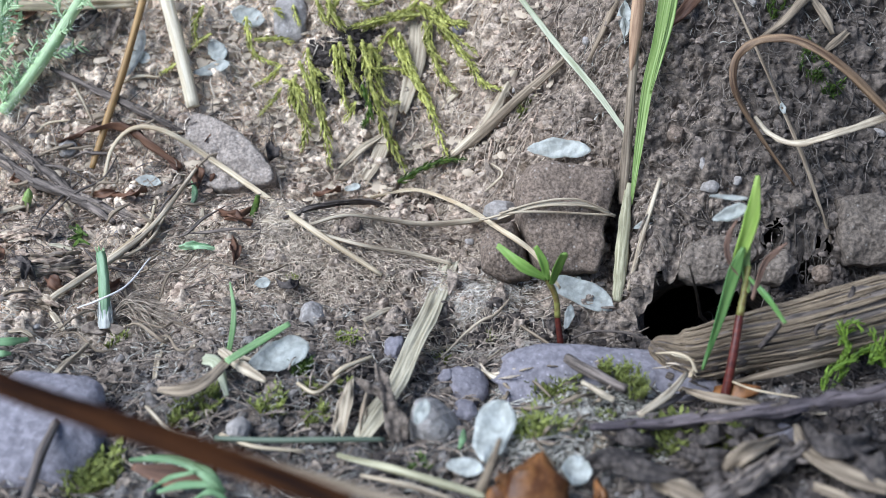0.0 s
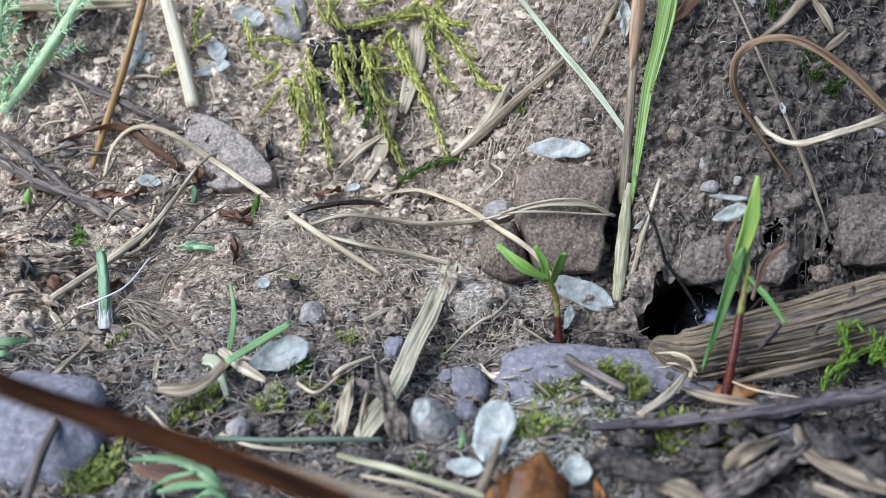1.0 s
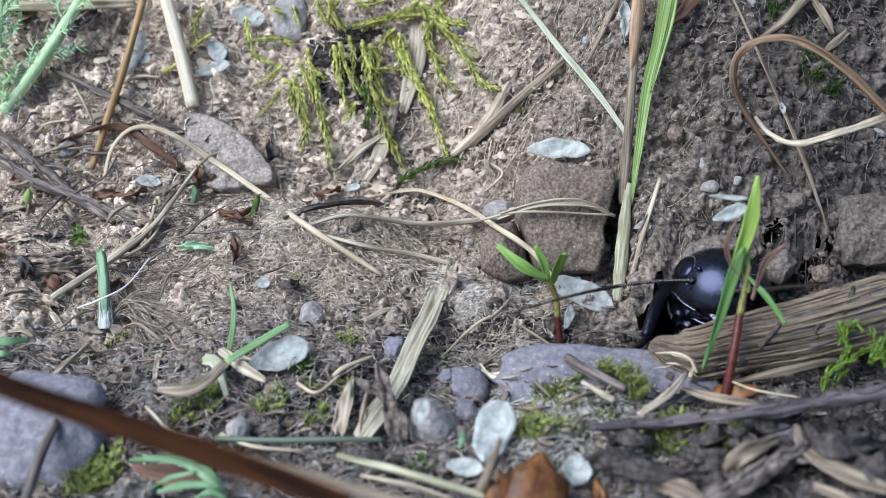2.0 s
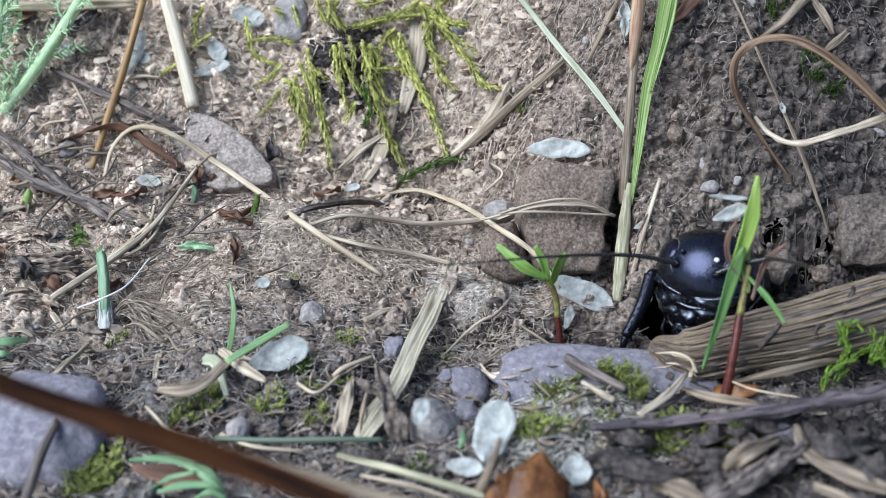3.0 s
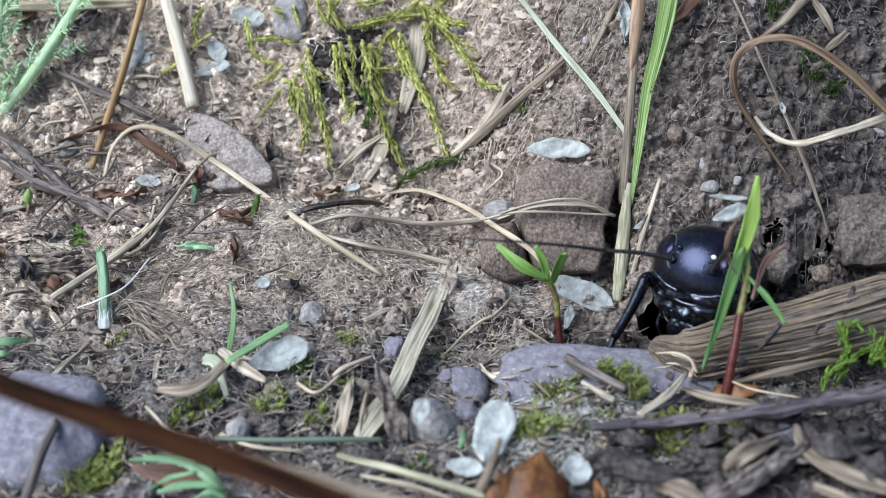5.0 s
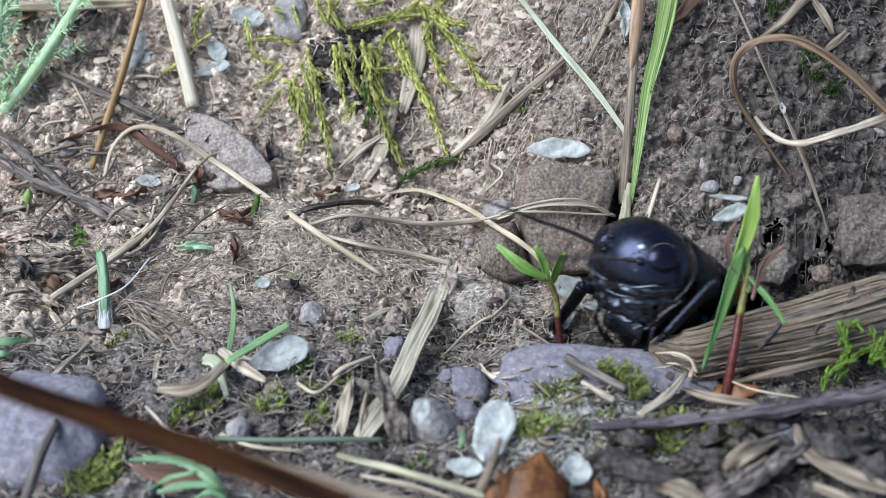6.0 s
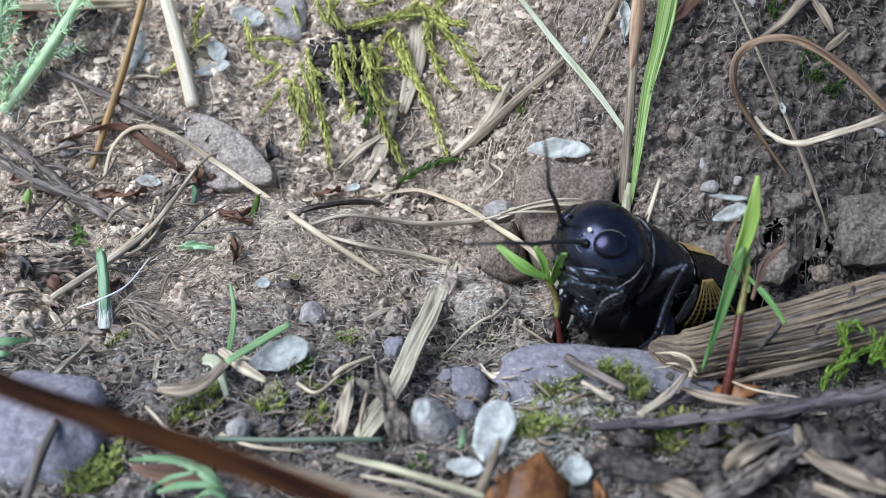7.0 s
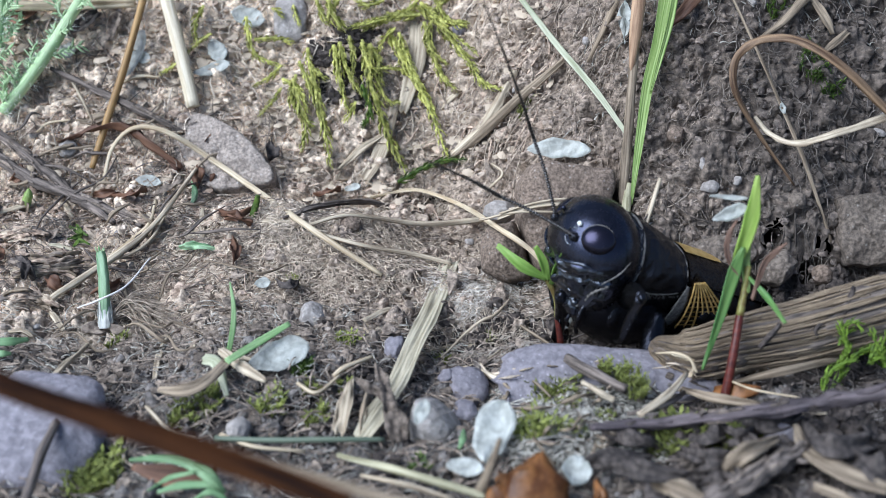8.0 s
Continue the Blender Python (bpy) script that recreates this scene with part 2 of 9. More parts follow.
def petal_shape(length, width, seed=0, cup=0.25, thick=0.07):
    """A papery oval scale, cupped and slightly creased."""
    n = 11
    k = np.linspace(0, 1, n)
    wid = width * np.sqrt(np.clip(1 - (2 * k - 1) ** 2, 0.015, 1)) * (0.85 + 0.3 * k) * (1 + 0.2 * vnoise(k * 5 + seed, 0 * k + 0.5, 7))
    line = np.stack([(k - 0.5) * length, 0.05 * length * np.sin(k * 3 + seed), cup * width * (2 * k - 1) ** 2 * 0.6], 1)
    return blade(line, wid, thick, (0, 0, 1), fold=cup, per=2, cross=6, wave=0.09 * width, seed=seed, ribs=1)


# ---- materials ----
def material(name, low, high, grain=0.6, rough=0.85, bump=0.3, stretch=None, speck=None, speck_size=0.25, sheer=0.0, gloss=0.35, vary=0.25, fleck=None, coat=0.0, metal=0.0, humus_shade=None, fibrous=False, sky_tint=None, pale=None, clear=0.0, ashen=None):
    """Two colours mixed by noise at two scales (grain in mm), with relief. stretch draws the grain out along
    one axis; speck adds sparse grains of a third colour, fleck broad patches of a fourth; sheer lets light through, clear lets the ground show through a thin skin."""
    m = bpy.data.materials.new(name)
    m.use_nodes = True
    nt = m.node_tree
    nt.nodes.clear()
    N, L = nt.nodes.new, nt.links.new
    tc, mp = N("ShaderNodeTexCoord"), N("ShaderNodeMapping")
    L(tc.outputs["Object"], mp.inputs["Vector"])
    if fibrous:
        at = N("ShaderNodeAttribute")
        at.attribute_name = "grain"
        L(at.outputs["Vector"], mp.inputs["Vector"])
    if stretch:
        mp.inputs["Scale"].default_value = stretch
    reach = N("ShaderNodeVectorMath")
    reach.operation = "LENGTH"
    L(tc.outputs["Object"], reach.inputs[0])

    def nearby(fac):
        fall = N("ShaderNodeMapRange")
        fall.inputs["From Min"].default_value, fall.inputs["From Max"].default_value = 0.16, 0.06
        L(reach.outputs["Value"], fall.inputs["Value"])
        mul = N("ShaderNodeMath")
        mul.operation = "MULTIPLY"
        L(fall.outputs[0], mul.inputs[0])
        L(fac, mul.inputs[1])
        return mul.outputs[0]

    info = N("ShaderNodeObjectInfo")
    isl = N("ShaderNodeNewGeometry")

    def noise_node(size, detail, src=mp):
        n = N("ShaderNodeTexNoise")
        n.inputs["Scale"].default_value = 1000.0 / size
        n.inputs["Detail"].default_value = detail
        n.inputs["Roughness"].default_value = 0.62
        L(src.outputs[0], n.inputs["Vector"])
        return n

    def mixed(fac, a, b):
        mx = N("ShaderNodeMix")
        mx.data_type = "RGBA"
        L(fac, mx.inputs[0])
        for sock, val in ((mx.inputs[6], a), (mx.inputs[7], b)):
            if isinstance(val, tuple):
                sock.default_value = (*val, 1)
            else:
                L(val, sock)
        return mx.outputs[2]

    def ramp(src, lo, hi):
        r = N("ShaderNodeMapRange")
        r.inputs["From Min"].default_value, r.inputs["From Max"].default_value = lo, hi
        L(src, r.inputs["Value"])
        return r.outputs[0]

    fine, wide = noise_node(grain, 6), noise_node(grain * 7, 3, tc)
    col = mixed(ramp(fine.outputs[0], 0.40, 0.62), low, high)
    soft = tuple(0.5 * a + 0.5 * b for a, b in zip(low, high))
    halfway = N("ShaderNodeMath")
    halfway.operation = "MULTIPLY"
    halfway.inputs[1].default_value = 0.5
    L(ramp(wide.outputs[0], 0.4, 0.65), halfway.inputs[0])
    col = mixed(halfway.outputs[0], col, soft if fleck is None else fleck)
    if speck:
        vo = N("ShaderNodeTexVoronoi")
        vo.inputs["Scale"].default_value = 1000.0 / (speck_size * 3)
        L(tc.outputs["Object"], vo.inputs["Vector"])
        pick = N("ShaderNodeMath")
        pick.operation = "MULTIPLY"
        L(ramp(vo.outputs["Distance"], 0.34, 0.10), pick.inputs[0])
        L(ramp(vo.outputs["Color"], 0.62, 0.95), pick.inputs[1])
        col = mixed(pick.outputs[0], col, speck)
    if humus_shade:
        # darker humus and painted-in shade towards one side of the bank, with ragged border
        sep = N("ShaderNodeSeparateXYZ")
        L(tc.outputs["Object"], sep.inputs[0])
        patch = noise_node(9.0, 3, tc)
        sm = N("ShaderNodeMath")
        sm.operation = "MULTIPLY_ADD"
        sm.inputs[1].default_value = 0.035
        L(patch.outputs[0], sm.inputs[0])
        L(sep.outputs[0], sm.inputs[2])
        col = mixed(nearby(ramp(sm.outputs[0], 0.022, 0.038)), col, mixed(ramp(fine.outputs[0], 0.4, 0.7), humus_shade, tuple(min(1, 3.2 * d) for d in humus_shade)))
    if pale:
        # dry leached earth high on the other side, the stronger light there painted in
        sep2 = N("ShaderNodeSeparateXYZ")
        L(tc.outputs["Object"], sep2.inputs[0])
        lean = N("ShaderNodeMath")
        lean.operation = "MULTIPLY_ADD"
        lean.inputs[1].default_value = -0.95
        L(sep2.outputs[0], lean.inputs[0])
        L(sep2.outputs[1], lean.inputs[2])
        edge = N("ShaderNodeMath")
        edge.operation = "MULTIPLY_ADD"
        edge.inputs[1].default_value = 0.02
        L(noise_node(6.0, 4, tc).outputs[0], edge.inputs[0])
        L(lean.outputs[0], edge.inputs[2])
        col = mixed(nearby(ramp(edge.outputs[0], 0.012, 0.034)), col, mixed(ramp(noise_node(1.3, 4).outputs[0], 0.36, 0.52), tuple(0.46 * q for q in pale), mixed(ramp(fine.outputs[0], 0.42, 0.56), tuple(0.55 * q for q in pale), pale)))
    if ashen:
        # grey litter on the flat ground below the bank, its skylit shade painted in
        sep3, ragged = N("ShaderNodeSeparateXYZ"), N("ShaderNodeMath")
        L(tc.outputs["Object"], sep3.inputs[0])
        ragged.operation = "MULTIPLY_ADD"
        ragged.inputs[1].default_value = 0.014
        L(noise_node(5.0, 4, tc).outputs[0], ragged.inputs[0])
        L(sep3.outputs[1], ragged.inputs[2])
        col = mixed(nearby(ramp(ragged.outputs[0], -0.002, -0.009)), col, mixed(ramp(fine.outputs[0], 0.38, 0.64), tuple(0.3 * q for q in ashen), ashen))
    if vary:
        add = N("ShaderNodeMath")
        L(info.outputs["Random"], add.inputs[0])
        L(isl.outputs["Random Per Island"], add.inputs[1])
        hs = N("ShaderNodeHueSaturation")
        rv = N("ShaderNodeMapRange")
        rv.inputs["From Max"].default_value = 2.0
        rv.inputs["To Min"].default_value, rv.inputs["To Max"].default_value = 1 - vary, 1 + vary
        L(add.outputs[0], rv.inputs["Value"])
        L(rv.outputs[0], hs.inputs["Value"])
        L(col, hs.inputs["Color"])
        col = hs.outputs[0]
    b = N("ShaderNodeBsdfPrincipled")
    L(col, b.inputs["Base Color"])
    b.inputs["Metallic"].default_value = metal
    b.inputs["Specular IOR Level"].default_value = gloss
    # the blue of a reflected sky, put into the specular colour
    if sky_tint:
        b.inputs["Specular Tint"].default_value = (*sky_tint, 1)
    b.inputs["Coat Weight"].default_value = coat
    b.inputs["Coat Roughness"].default_value = 0.12
    rr = N("ShaderNodeMapRange")
    rr.inputs["To Min"].default_value, rr.inputs["To Max"].default_value = max(0.03, rough - 0.12), min(1, rough + 0.12)
    L(fine.outputs[0], rr.inputs["Value"])
    L(rr.outputs[0], b.inputs["Roughness"])
    bu = N("ShaderNodeBump")
    bu.inputs["Strength"].default_value = bump
    bu.inputs["Distance"].default_value = grain * 0.5 * MM
    L(fine.outputs[0], bu.inputs["Height"])
    L(bu.outputs[0], b.inputs["Normal"])
    out = N("ShaderNodeOutputMaterial")
    surface = b.outputs[0]
    if clear:
        thin, see = N("ShaderNodeMixShader"), N("ShaderNodeBsdfTransparent")
        thin.inputs[0].default_value = clear
        L(surface, thin.inputs[1])
        L(see.outputs[0], thin.inputs[2])
        surface = thin.outputs[0]
    if sheer:
        tr, mx = N("ShaderNodeBsdfTranslucent"), N("ShaderNodeMixShader")
        L(col, tr.inputs["Color"])
        mx.inputs[0].default_value = sheer
        L(surface, mx.inputs[1])
        L(tr.outputs[0], mx.inputs[2])
        L(mx.outputs[0], out.inputs["Surface"])
    else:
        L(surface, out.inputs["Surface"])
    return m


SOIL = material("soil", (0.075, 0.056, 0.042), (0.54, 0.44, 0.345), 0.36, 0.82, 1.0, speck=(0.54, 0.47, 0.40), speck_size=0.2, gloss=0.4, fleck=(0.29, 0.225, 0.168), humus_shade=(0.060, 0.049, 0.040), pale=(0.94, 0.775, 0.59), ashen=(0.235, 0.213, 0.195))
CRUMB = material("soil_crumb", (0.10, 0.075, 0.058), (0.45, 0.365, 0.29), 0.3, 0.72, 0.6, gloss=0.45, vary=0.5, humus_shade=(0.072, 0.059, 0.049), pale=(0.78, 0.645, 0.52), ashen=(0.24, 0.218, 0.2))
MAT_FIBRE = material("bleached_fibre", (0.32, 0.285, 0.24), (0.78, 0.72, 0.63), 0.5, 0.8, 0.3, vary=0.4)
FIBRE = material("root_fibre", (0.22, 0.172, 0.125), (0.64, 0.54, 0.42), 0.5, 0.8, 0.3, vary=0.45, humus_shade=(0.085, 0.073, 0.062), pale=(0.82, 0.70, 0.56), ashen=(0.35, 0.322, 0.29))
SHREDS = material("brown_shreds", (0.16, 0.112, 0.08), (0.56, 0.44, 0.335), 0.4, 0.85, 0.4, vary=0.55)
LITTER = material("litter", (0.07, 0.054, 0.042), (0.34, 0.278, 0.22), 0.4, 0.85, 0.4, vary=0.6, humus_shade=(0.035, 0.029, 0.024))
STRAW = material("straw", (0.40, 0.30, 0.18), (0.76, 0.665, 0.48), 0.22, 0.6, 0.45, sheer=0.12, vary=0.12, fibrous=True)
CREAM = material("cream_straw", (0.56, 0.47, 0.31), (0.88, 0.81, 0.64), 0.22, 0.55, 0.4, sheer=0.12, vary=0.1, fibrous=True)
STRAW_BROWN = material("brown_straw", (0.10, 0.075, 0.05), (0.36, 0.29, 0.205), 0.2, 0.8, 0.5, vary=0.3, fibrous=True)
STRAW_GREY = material("weathered_straw", (0.21, 0.16, 0.105), (0.64, 0.555, 0.41), 0.2, 0.75, 0.5, vary=0.2, fibrous=True)
STRAW_PALE = material("bleached_straw", (0.31, 0.27, 0.18), (0.66, 0.605, 0.45), 0.2, 0.7, 0.5, sheer=0.1, vary=0.15, fibrous=True)
TAN_SHEATH = material("tan_sheath", (0.20, 0.12, 0.07), (0.47, 0.32, 0.20), 0.2, 0.7, 0.5, fibrous=True)
STALK_TAN = material("tan_stalk", (0.20, 0.115, 0.04), (0.48, 0.31, 0.125), 0.3, 0.5, 0.25, sheer=0.08, fibrous=True)
TENDRIL = material("dry_tendril", (0.075, 0.042, 0.022), (0.42, 0.285, 0.165), 0.3, 0.55, 0.4, fleck=(0.13, 0.07, 0.035), fibrous=True)
DARK_ROOT = material("dark_root", (0.04, 0.032, 0.027), (0.24, 0.20, 0.17), 0.2, 0.85, 0.8, fibrous=True, vary=0.35)
TWIG = material("twig_bark", (0.03, 0.024, 0.025), (0.19, 0.157, 0.162), 0.25, 0.8, 0.8, fibrous=True, vary=0.2)
# dark humus; crumbs of it also stand in for shade in gaps
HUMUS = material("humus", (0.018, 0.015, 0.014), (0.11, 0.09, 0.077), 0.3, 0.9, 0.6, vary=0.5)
LEAF_DARK = material("shrivelled_leaf", (0.06, 0.047, 0.037), (0.24, 0.195, 0.155), 0.35, 0.8, 0.5, vary=0.2)
WOOD_PALE = material("bleached_wood", (0.24, 0.185, 0.13), (0.74, 0.63, 0.48), 0.2, 0.85, 0.7, fibrous=True, vary=0.45)
ROT_LEAF = material("rotten_leaf", (0.02, 0.017, 0.016), (0.115, 0.096, 0.084), 0.35, 0.8, 0.5, vary=0.4)
BROWN_LEAF = material("brown_leaf", (0.075, 0.035, 0.021), (0.25, 0.135, 0.08), 0.4, 0.6, 0.5, sheer=0.15, fibrous=True, vary=0.35)
WITHERED = material("withered_leaf", (0.17, 0.095, 0.065), (0.38, 0.255, 0.19), 0.4, 0.6, 0.4, sheer=0.25, fibrous=True, vary=0.15, clear=0.2)
HUSK = material("seed_husk", (0.11, 0.042, 0.014), (0.36, 0.165, 0.055), 1.1, 0.4, 0.2, sheer=0.3, fleck=(0.16, 0.065, 0.02))
MOSS_DULL = material("dull_moss", (0.09, 0.11, 0.02), (0.34, 0.37, 0.10), 0.5, 0.7, 0.2, sheer=0.2, vary=0.5)
MOSS = material("moss", (0.16, 0.175, 0.025), (0.76, 0.75, 0.23), 0.5, 0.6, 0.2, sheer=0.25, vary=0.5)
MOSS_GREEN = material("green_moss", (0.025, 0.05, 0.007), (0.14, 0.22, 0.034), 0.4, 0.6, 0.2, sheer=0.2, vary=0.4)
MOSS_LIME = material("lime_moss", (0.05, 0.10, 0.008), (0.27, 0.40, 0.05), 0.4, 0.6, 0.2, sheer=0.2, vary=0.4)
GRASS = material("grass", (0.22, 0.34, 0.075), (0.41, 0.53, 0.19), 0.1, 0.45, 0.1, sheer=0.2, fibrous=True)
GRASS_PALE = material("pale_grass", (0.28, 0.30, 0.18), (0.66, 0.66, 0.50), 0.3, 0.5, 0.2, sheer=0.2, fibrous=True)
LEAF_TEAL = material("bluish_leaf", (0.075, 0.20, 0.06), (0.27, 0.44, 0.13), 0.4, 0.4, 0.15, sheer=0.3, fleck=(0.21, 0.33, 0.07), fibrous=True)
SHEATH_DRY = material("dry_green_sheath", (0.22, 0.205, 0.115), (0.58, 0.545, 0.37), 0.16, 0.7, 0.5, sheer=0.1, fibrous=True)
LEAF = material("seedling_leaf", (0.16, 0.31, 0.05), (0.37, 0.54, 0.15), 0.5, 0.4, 0.12, sheer=0.3, fleck=(0.30, 0.38, 0.09), fibrous=True)
LIME = material("lime_leaf", (0.26, 0.42, 0.06), (0.50, 0.64, 0.17), 0.5, 0.4, 0.12, sheer=0.3, fleck=(0.42, 0.50, 0.12), fibrous=True)
MINT = material("mint_leaf", (0.15, 0.29, 0.115), (0.40, 0.56, 0.33), 0.5, 0.5, 0.2, sheer=0.2, fibrous=True)
FUZZ = material("downy_leaf", (0.30, 0.48, 0.22), (0.74, 0.86, 0.58), 0.3, 0.8, 0.3, sheer=0.25)
DOWNY_STEM = material("downy_stem", (0.34, 0.52, 0.24), (0.68, 0.82, 0.52), 0.2, 0.7, 0.3, sheer=0.15, fibrous=True)
WHITE_HAIR = material("white_hair", (0.70, 0.74, 0.66), (0.9, 0.92, 0.88), 0.3, 0.7, 0.1, sheer=0.3)
OLIVE_STEM = material("olive_stem", (0.13, 0.085, 0.03), (0.25, 0.26, 0.07), 0.5, 0.4, 0.15, sheer=0.1)
RED_STEM = material("red_stem", (0.045, 0.010, 0.008), (0.125, 0.028, 0.018), 0.4, 0.4, 0.15, sheer=0.1)
STALK_GREEN = material("stalk_green", (0.10, 0.20, 0.095), (0.42, 0.58, 0.36), 0.25, 0.5, 0.3, sheer=0.1, fibrous=True)
SHOOT = material("young_shoot", (0.16, 0.30, 0.10), (0.44, 0.60, 0.31), 0.2, 0.5, 0.2, sheer=0.2, fibrous=True)
BONE = material("white_rootlet", (0.5, 0.47, 0.44), (0.8, 0.77, 0.73), 0.2, 0.6, 0.3)
SHEATH = material("pale_sheath", (0.42, 0.43, 0.38), (0.78, 0.78, 0.73), 0.3, 0.6, 0.4, sheer=0.15, fibrous=True)
PETAL = material("papery_scale", (0.46, 0.47, 0.43), (0.77, 0.785, 0.735), 0.5, 0.45, 0.6, sheer=0.2, vary=0.2, fleck=(0.50, 0.53, 0.47), clear=0.30)
STONE_BROWN = material("brown_stone", (0.08, 0.06, 0.045), (0.27, 0.21, 0.162), 0.2, 0.85, 1.0, fleck=(0.165, 0.122, 0.09), speck=(0.42, 0.39, 0.35), speck_size=0.1)
STONE_PALE = material("pale_stone", (0.165, 0.14, 0.118), (0.43, 0.37, 0.315), 0.24, 0.85, 1.0, fleck=(0.30, 0.25, 0.21), speck=(0.60, 0.56, 0.51), speck_size=0.12)
DEBRIS = material("mossy_debris", (0.14, 0.132, 0.11), (0.52, 0.495, 0.43), 0.4, 0.85, 0.5, vary=0.6)
STONE_GREY = material("grey_stone", (0.21, 0.19, 0.172), (0.40, 0.37, 0.34), 0.4, 0.85, 0.6, speck=(0.55, 0.52, 0.5), speck_size=0.12)
STONE_DARK = material("dark_stone", (0.07, 0.057, 0.045), (0.215, 0.178, 0.143), 0.24, 0.85, 1.0, fleck=(0.135, 0.108, 0.085), speck=(0.36, 0.33, 0.29), speck_size=0.1)
STONE_BLUE = material("lilac_stone", (0.155, 0.146, 0.162), (0.285, 0.266, 0.290), 0.5, 0.8, 0.6, speck=(0.42, 0.40, 0.44), speck_size=0.1, fleck=(0.215, 0.196, 0.212))
GREEN_STEM = material("dark_green_stem", (0.06, 0.085, 0.06), (0.17, 0.2, 0.14), 0.4, 0.5, 0.2, fibrous=True)
STALK_OLD = material("rotten_stalk", (0.045, 0.032, 0.02), (0.37, 0.295, 0.2), 0.14, 0.8, 0.8, fleck=(0.15, 0.104, 0.065), fibrous=True, vary=0.35)
BLADE_DARK = material("red_brown_blade", (0.004, 0.0015, 0.0012), (0.075, 0.028, 0.007), 0.45, 0.7, 0.2, gloss=0.06, fibrous=True, fleck=(0.016, 0.005, 0.0025))
CHITIN = material("black_chitin", (0.003, 0.003, 0.003), (0.006, 0.006, 0.007), 0.5, 0.26, 0.05, gloss=0.62, vary=0.0, sky_tint=(0.58, 0.64, 1.0))
CHITIN_LEG = material("leg_chitin", (0.003, 0.003, 0.003), (0.006, 0.006, 0.006), 0.3, 0.2, 0.4, gloss=0.4, vary=0.0, sky_tint=(0.7, 0.75, 1.0))
CHITIN_FACE = material("wrinkled_chitin", (0.002, 0.002, 0.003), (0.004, 0.004, 0.006), 0.5, 0.14, 0.35, gloss=1.0, vary=0.0, sky_tint=(0.72, 0.82, 1.0), coat=0.7)
CHITIN_DULL = material("dull_chitin", (0.003, 0.003, 0.004), (0.007, 0.006, 0.006), 0.22, 0.17, 0.8, gloss=0.4, vary=0.0, sky_tint=(0.75, 0.8, 1.0), coat=0.12)
ANTENNA = material("feeler_chitin", (0.006, 0.005, 0.004), (0.03, 0.022, 0.017), 0.2, 0.3, 0.2, gloss=0.8, vary=0.0)
EYE_MAT = material("compound_eye", (0.003, 0.003, 0.004), (0.006, 0.006, 0.008), 0.6, 0.24, 0.03, gloss=0.5, vary=0.0, sky_tint=(0.65, 0.62, 1.0))
OCELLUS = material("ocellus", (0.75, 0.75, 0.68), (0.9, 0.9, 0.85), 0.3, 0.3, 0.0, vary=0.0)
WING_BAND = material("yellow_wing_base", (0.37, 0.23, 0.065), (0.57, 0.40, 0.15), 0.4, 0.45, 0.2, sheer=0.1, vary=0.0)
WING_DARK = material("wing_membrane", (0.003, 0.002, 0.002), (0.012, 0.008, 0.005), 0.25, 0.28, 0.6, gloss=0.3, vary=0.0)
GREY_HAIR = material("grey_fringe", (0.06, 0.056, 0.053), (0.19, 0.18, 0.165), 0.2, 0.5, 0.2, vary=0.0)


# ---- the ground: one sheet, dense where it is near, that runs out to the horizon ----
def steps(dense, step, far):
    lo, hi = dense
    core = list(np.arange(lo, hi, step))
    grow, d = [], step
    while (grow[-1] if grow else 0) < far:
        d *= 1.6
        grow.append((grow[-1] if grow else 0) + d)
    return np.array([lo - g for g in reversed(grow)] + core + [core[-1] + g for g in grow])


def ground_sheet():
    xs = steps((-40, 40), 0.14, 300000)
    ys = np.concatenate([steps((-34, -12), 0.16, 300000)[:-26], np.arange(-12, 24, 0.11)])
    ys = np.unique(np.round(ys, 3))
    g = 0.2
    while ys[-1] < 300000:
        g *= 1.6
        ys = np.append(ys, ys[-1] + g)
    X, Y = np.meshgrid(xs, ys)
    for mouth, way, wide in HOLES:
        plan, near = burrow_plan(X, Y, mouth), 0.26 / (mouth[2] + mouth[3])
        snap = (plan > 1 - near) & (plan < 1 + near)
        X, Y = np.where(snap, mouth[0] + (X - mouth[0]) / plan, X), np.where(snap, mouth[1] + (Y - mouth[1]) / plan, Y)
    # fine relief stands off the slope along its normal, but for the rims of the holes
    x, y = X.ravel(), Y.ravel()
    z, e = earth(x, y, False), 0.3
    gx, gy = (earth(x + e, y, False) - earth(x - e, y, False)) / (2 * e), (earth(x, y + e, False) - earth(x, y - e, False)) / (2 * e)
    gx, gy = np.clip(gx, -1.6, 1.6), np.clip(gy, -1.6, 1.6)
    free = np.ones_like(x)
    for mouth, way, wide in HOLES:
        free = free * smooth(1.0, 1.5, burrow_plan(x, y, mouth))
    rough = earth(x, y) - z
    norm = np.sqrt(1 + free * (gx * gx + gy * gy))
    v = np.stack([x - free * gx * rough / norm, y - free * gy * rough / norm, z + rough / norm], 1)
    nx, ny = len(xs), len(ys)
    idx = np.arange(nx * ny).reshape(ny, nx)
    f = np.stack([idx[:-1, :-1], idx[:-1, 1:], idx[1:, 1:], idx[1:, :-1]], -1).reshape(-1, 4)
    for mouth, way, wide in HOLES:
        f = f[(burrow_plan(v[:, 0], v[:, 1], mouth) < 0.99)[f].sum(1) < 1]
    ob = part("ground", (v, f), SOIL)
    tagged(ob, "bare crumbly brown soil of a small earth bank", "soil", kind="structure")


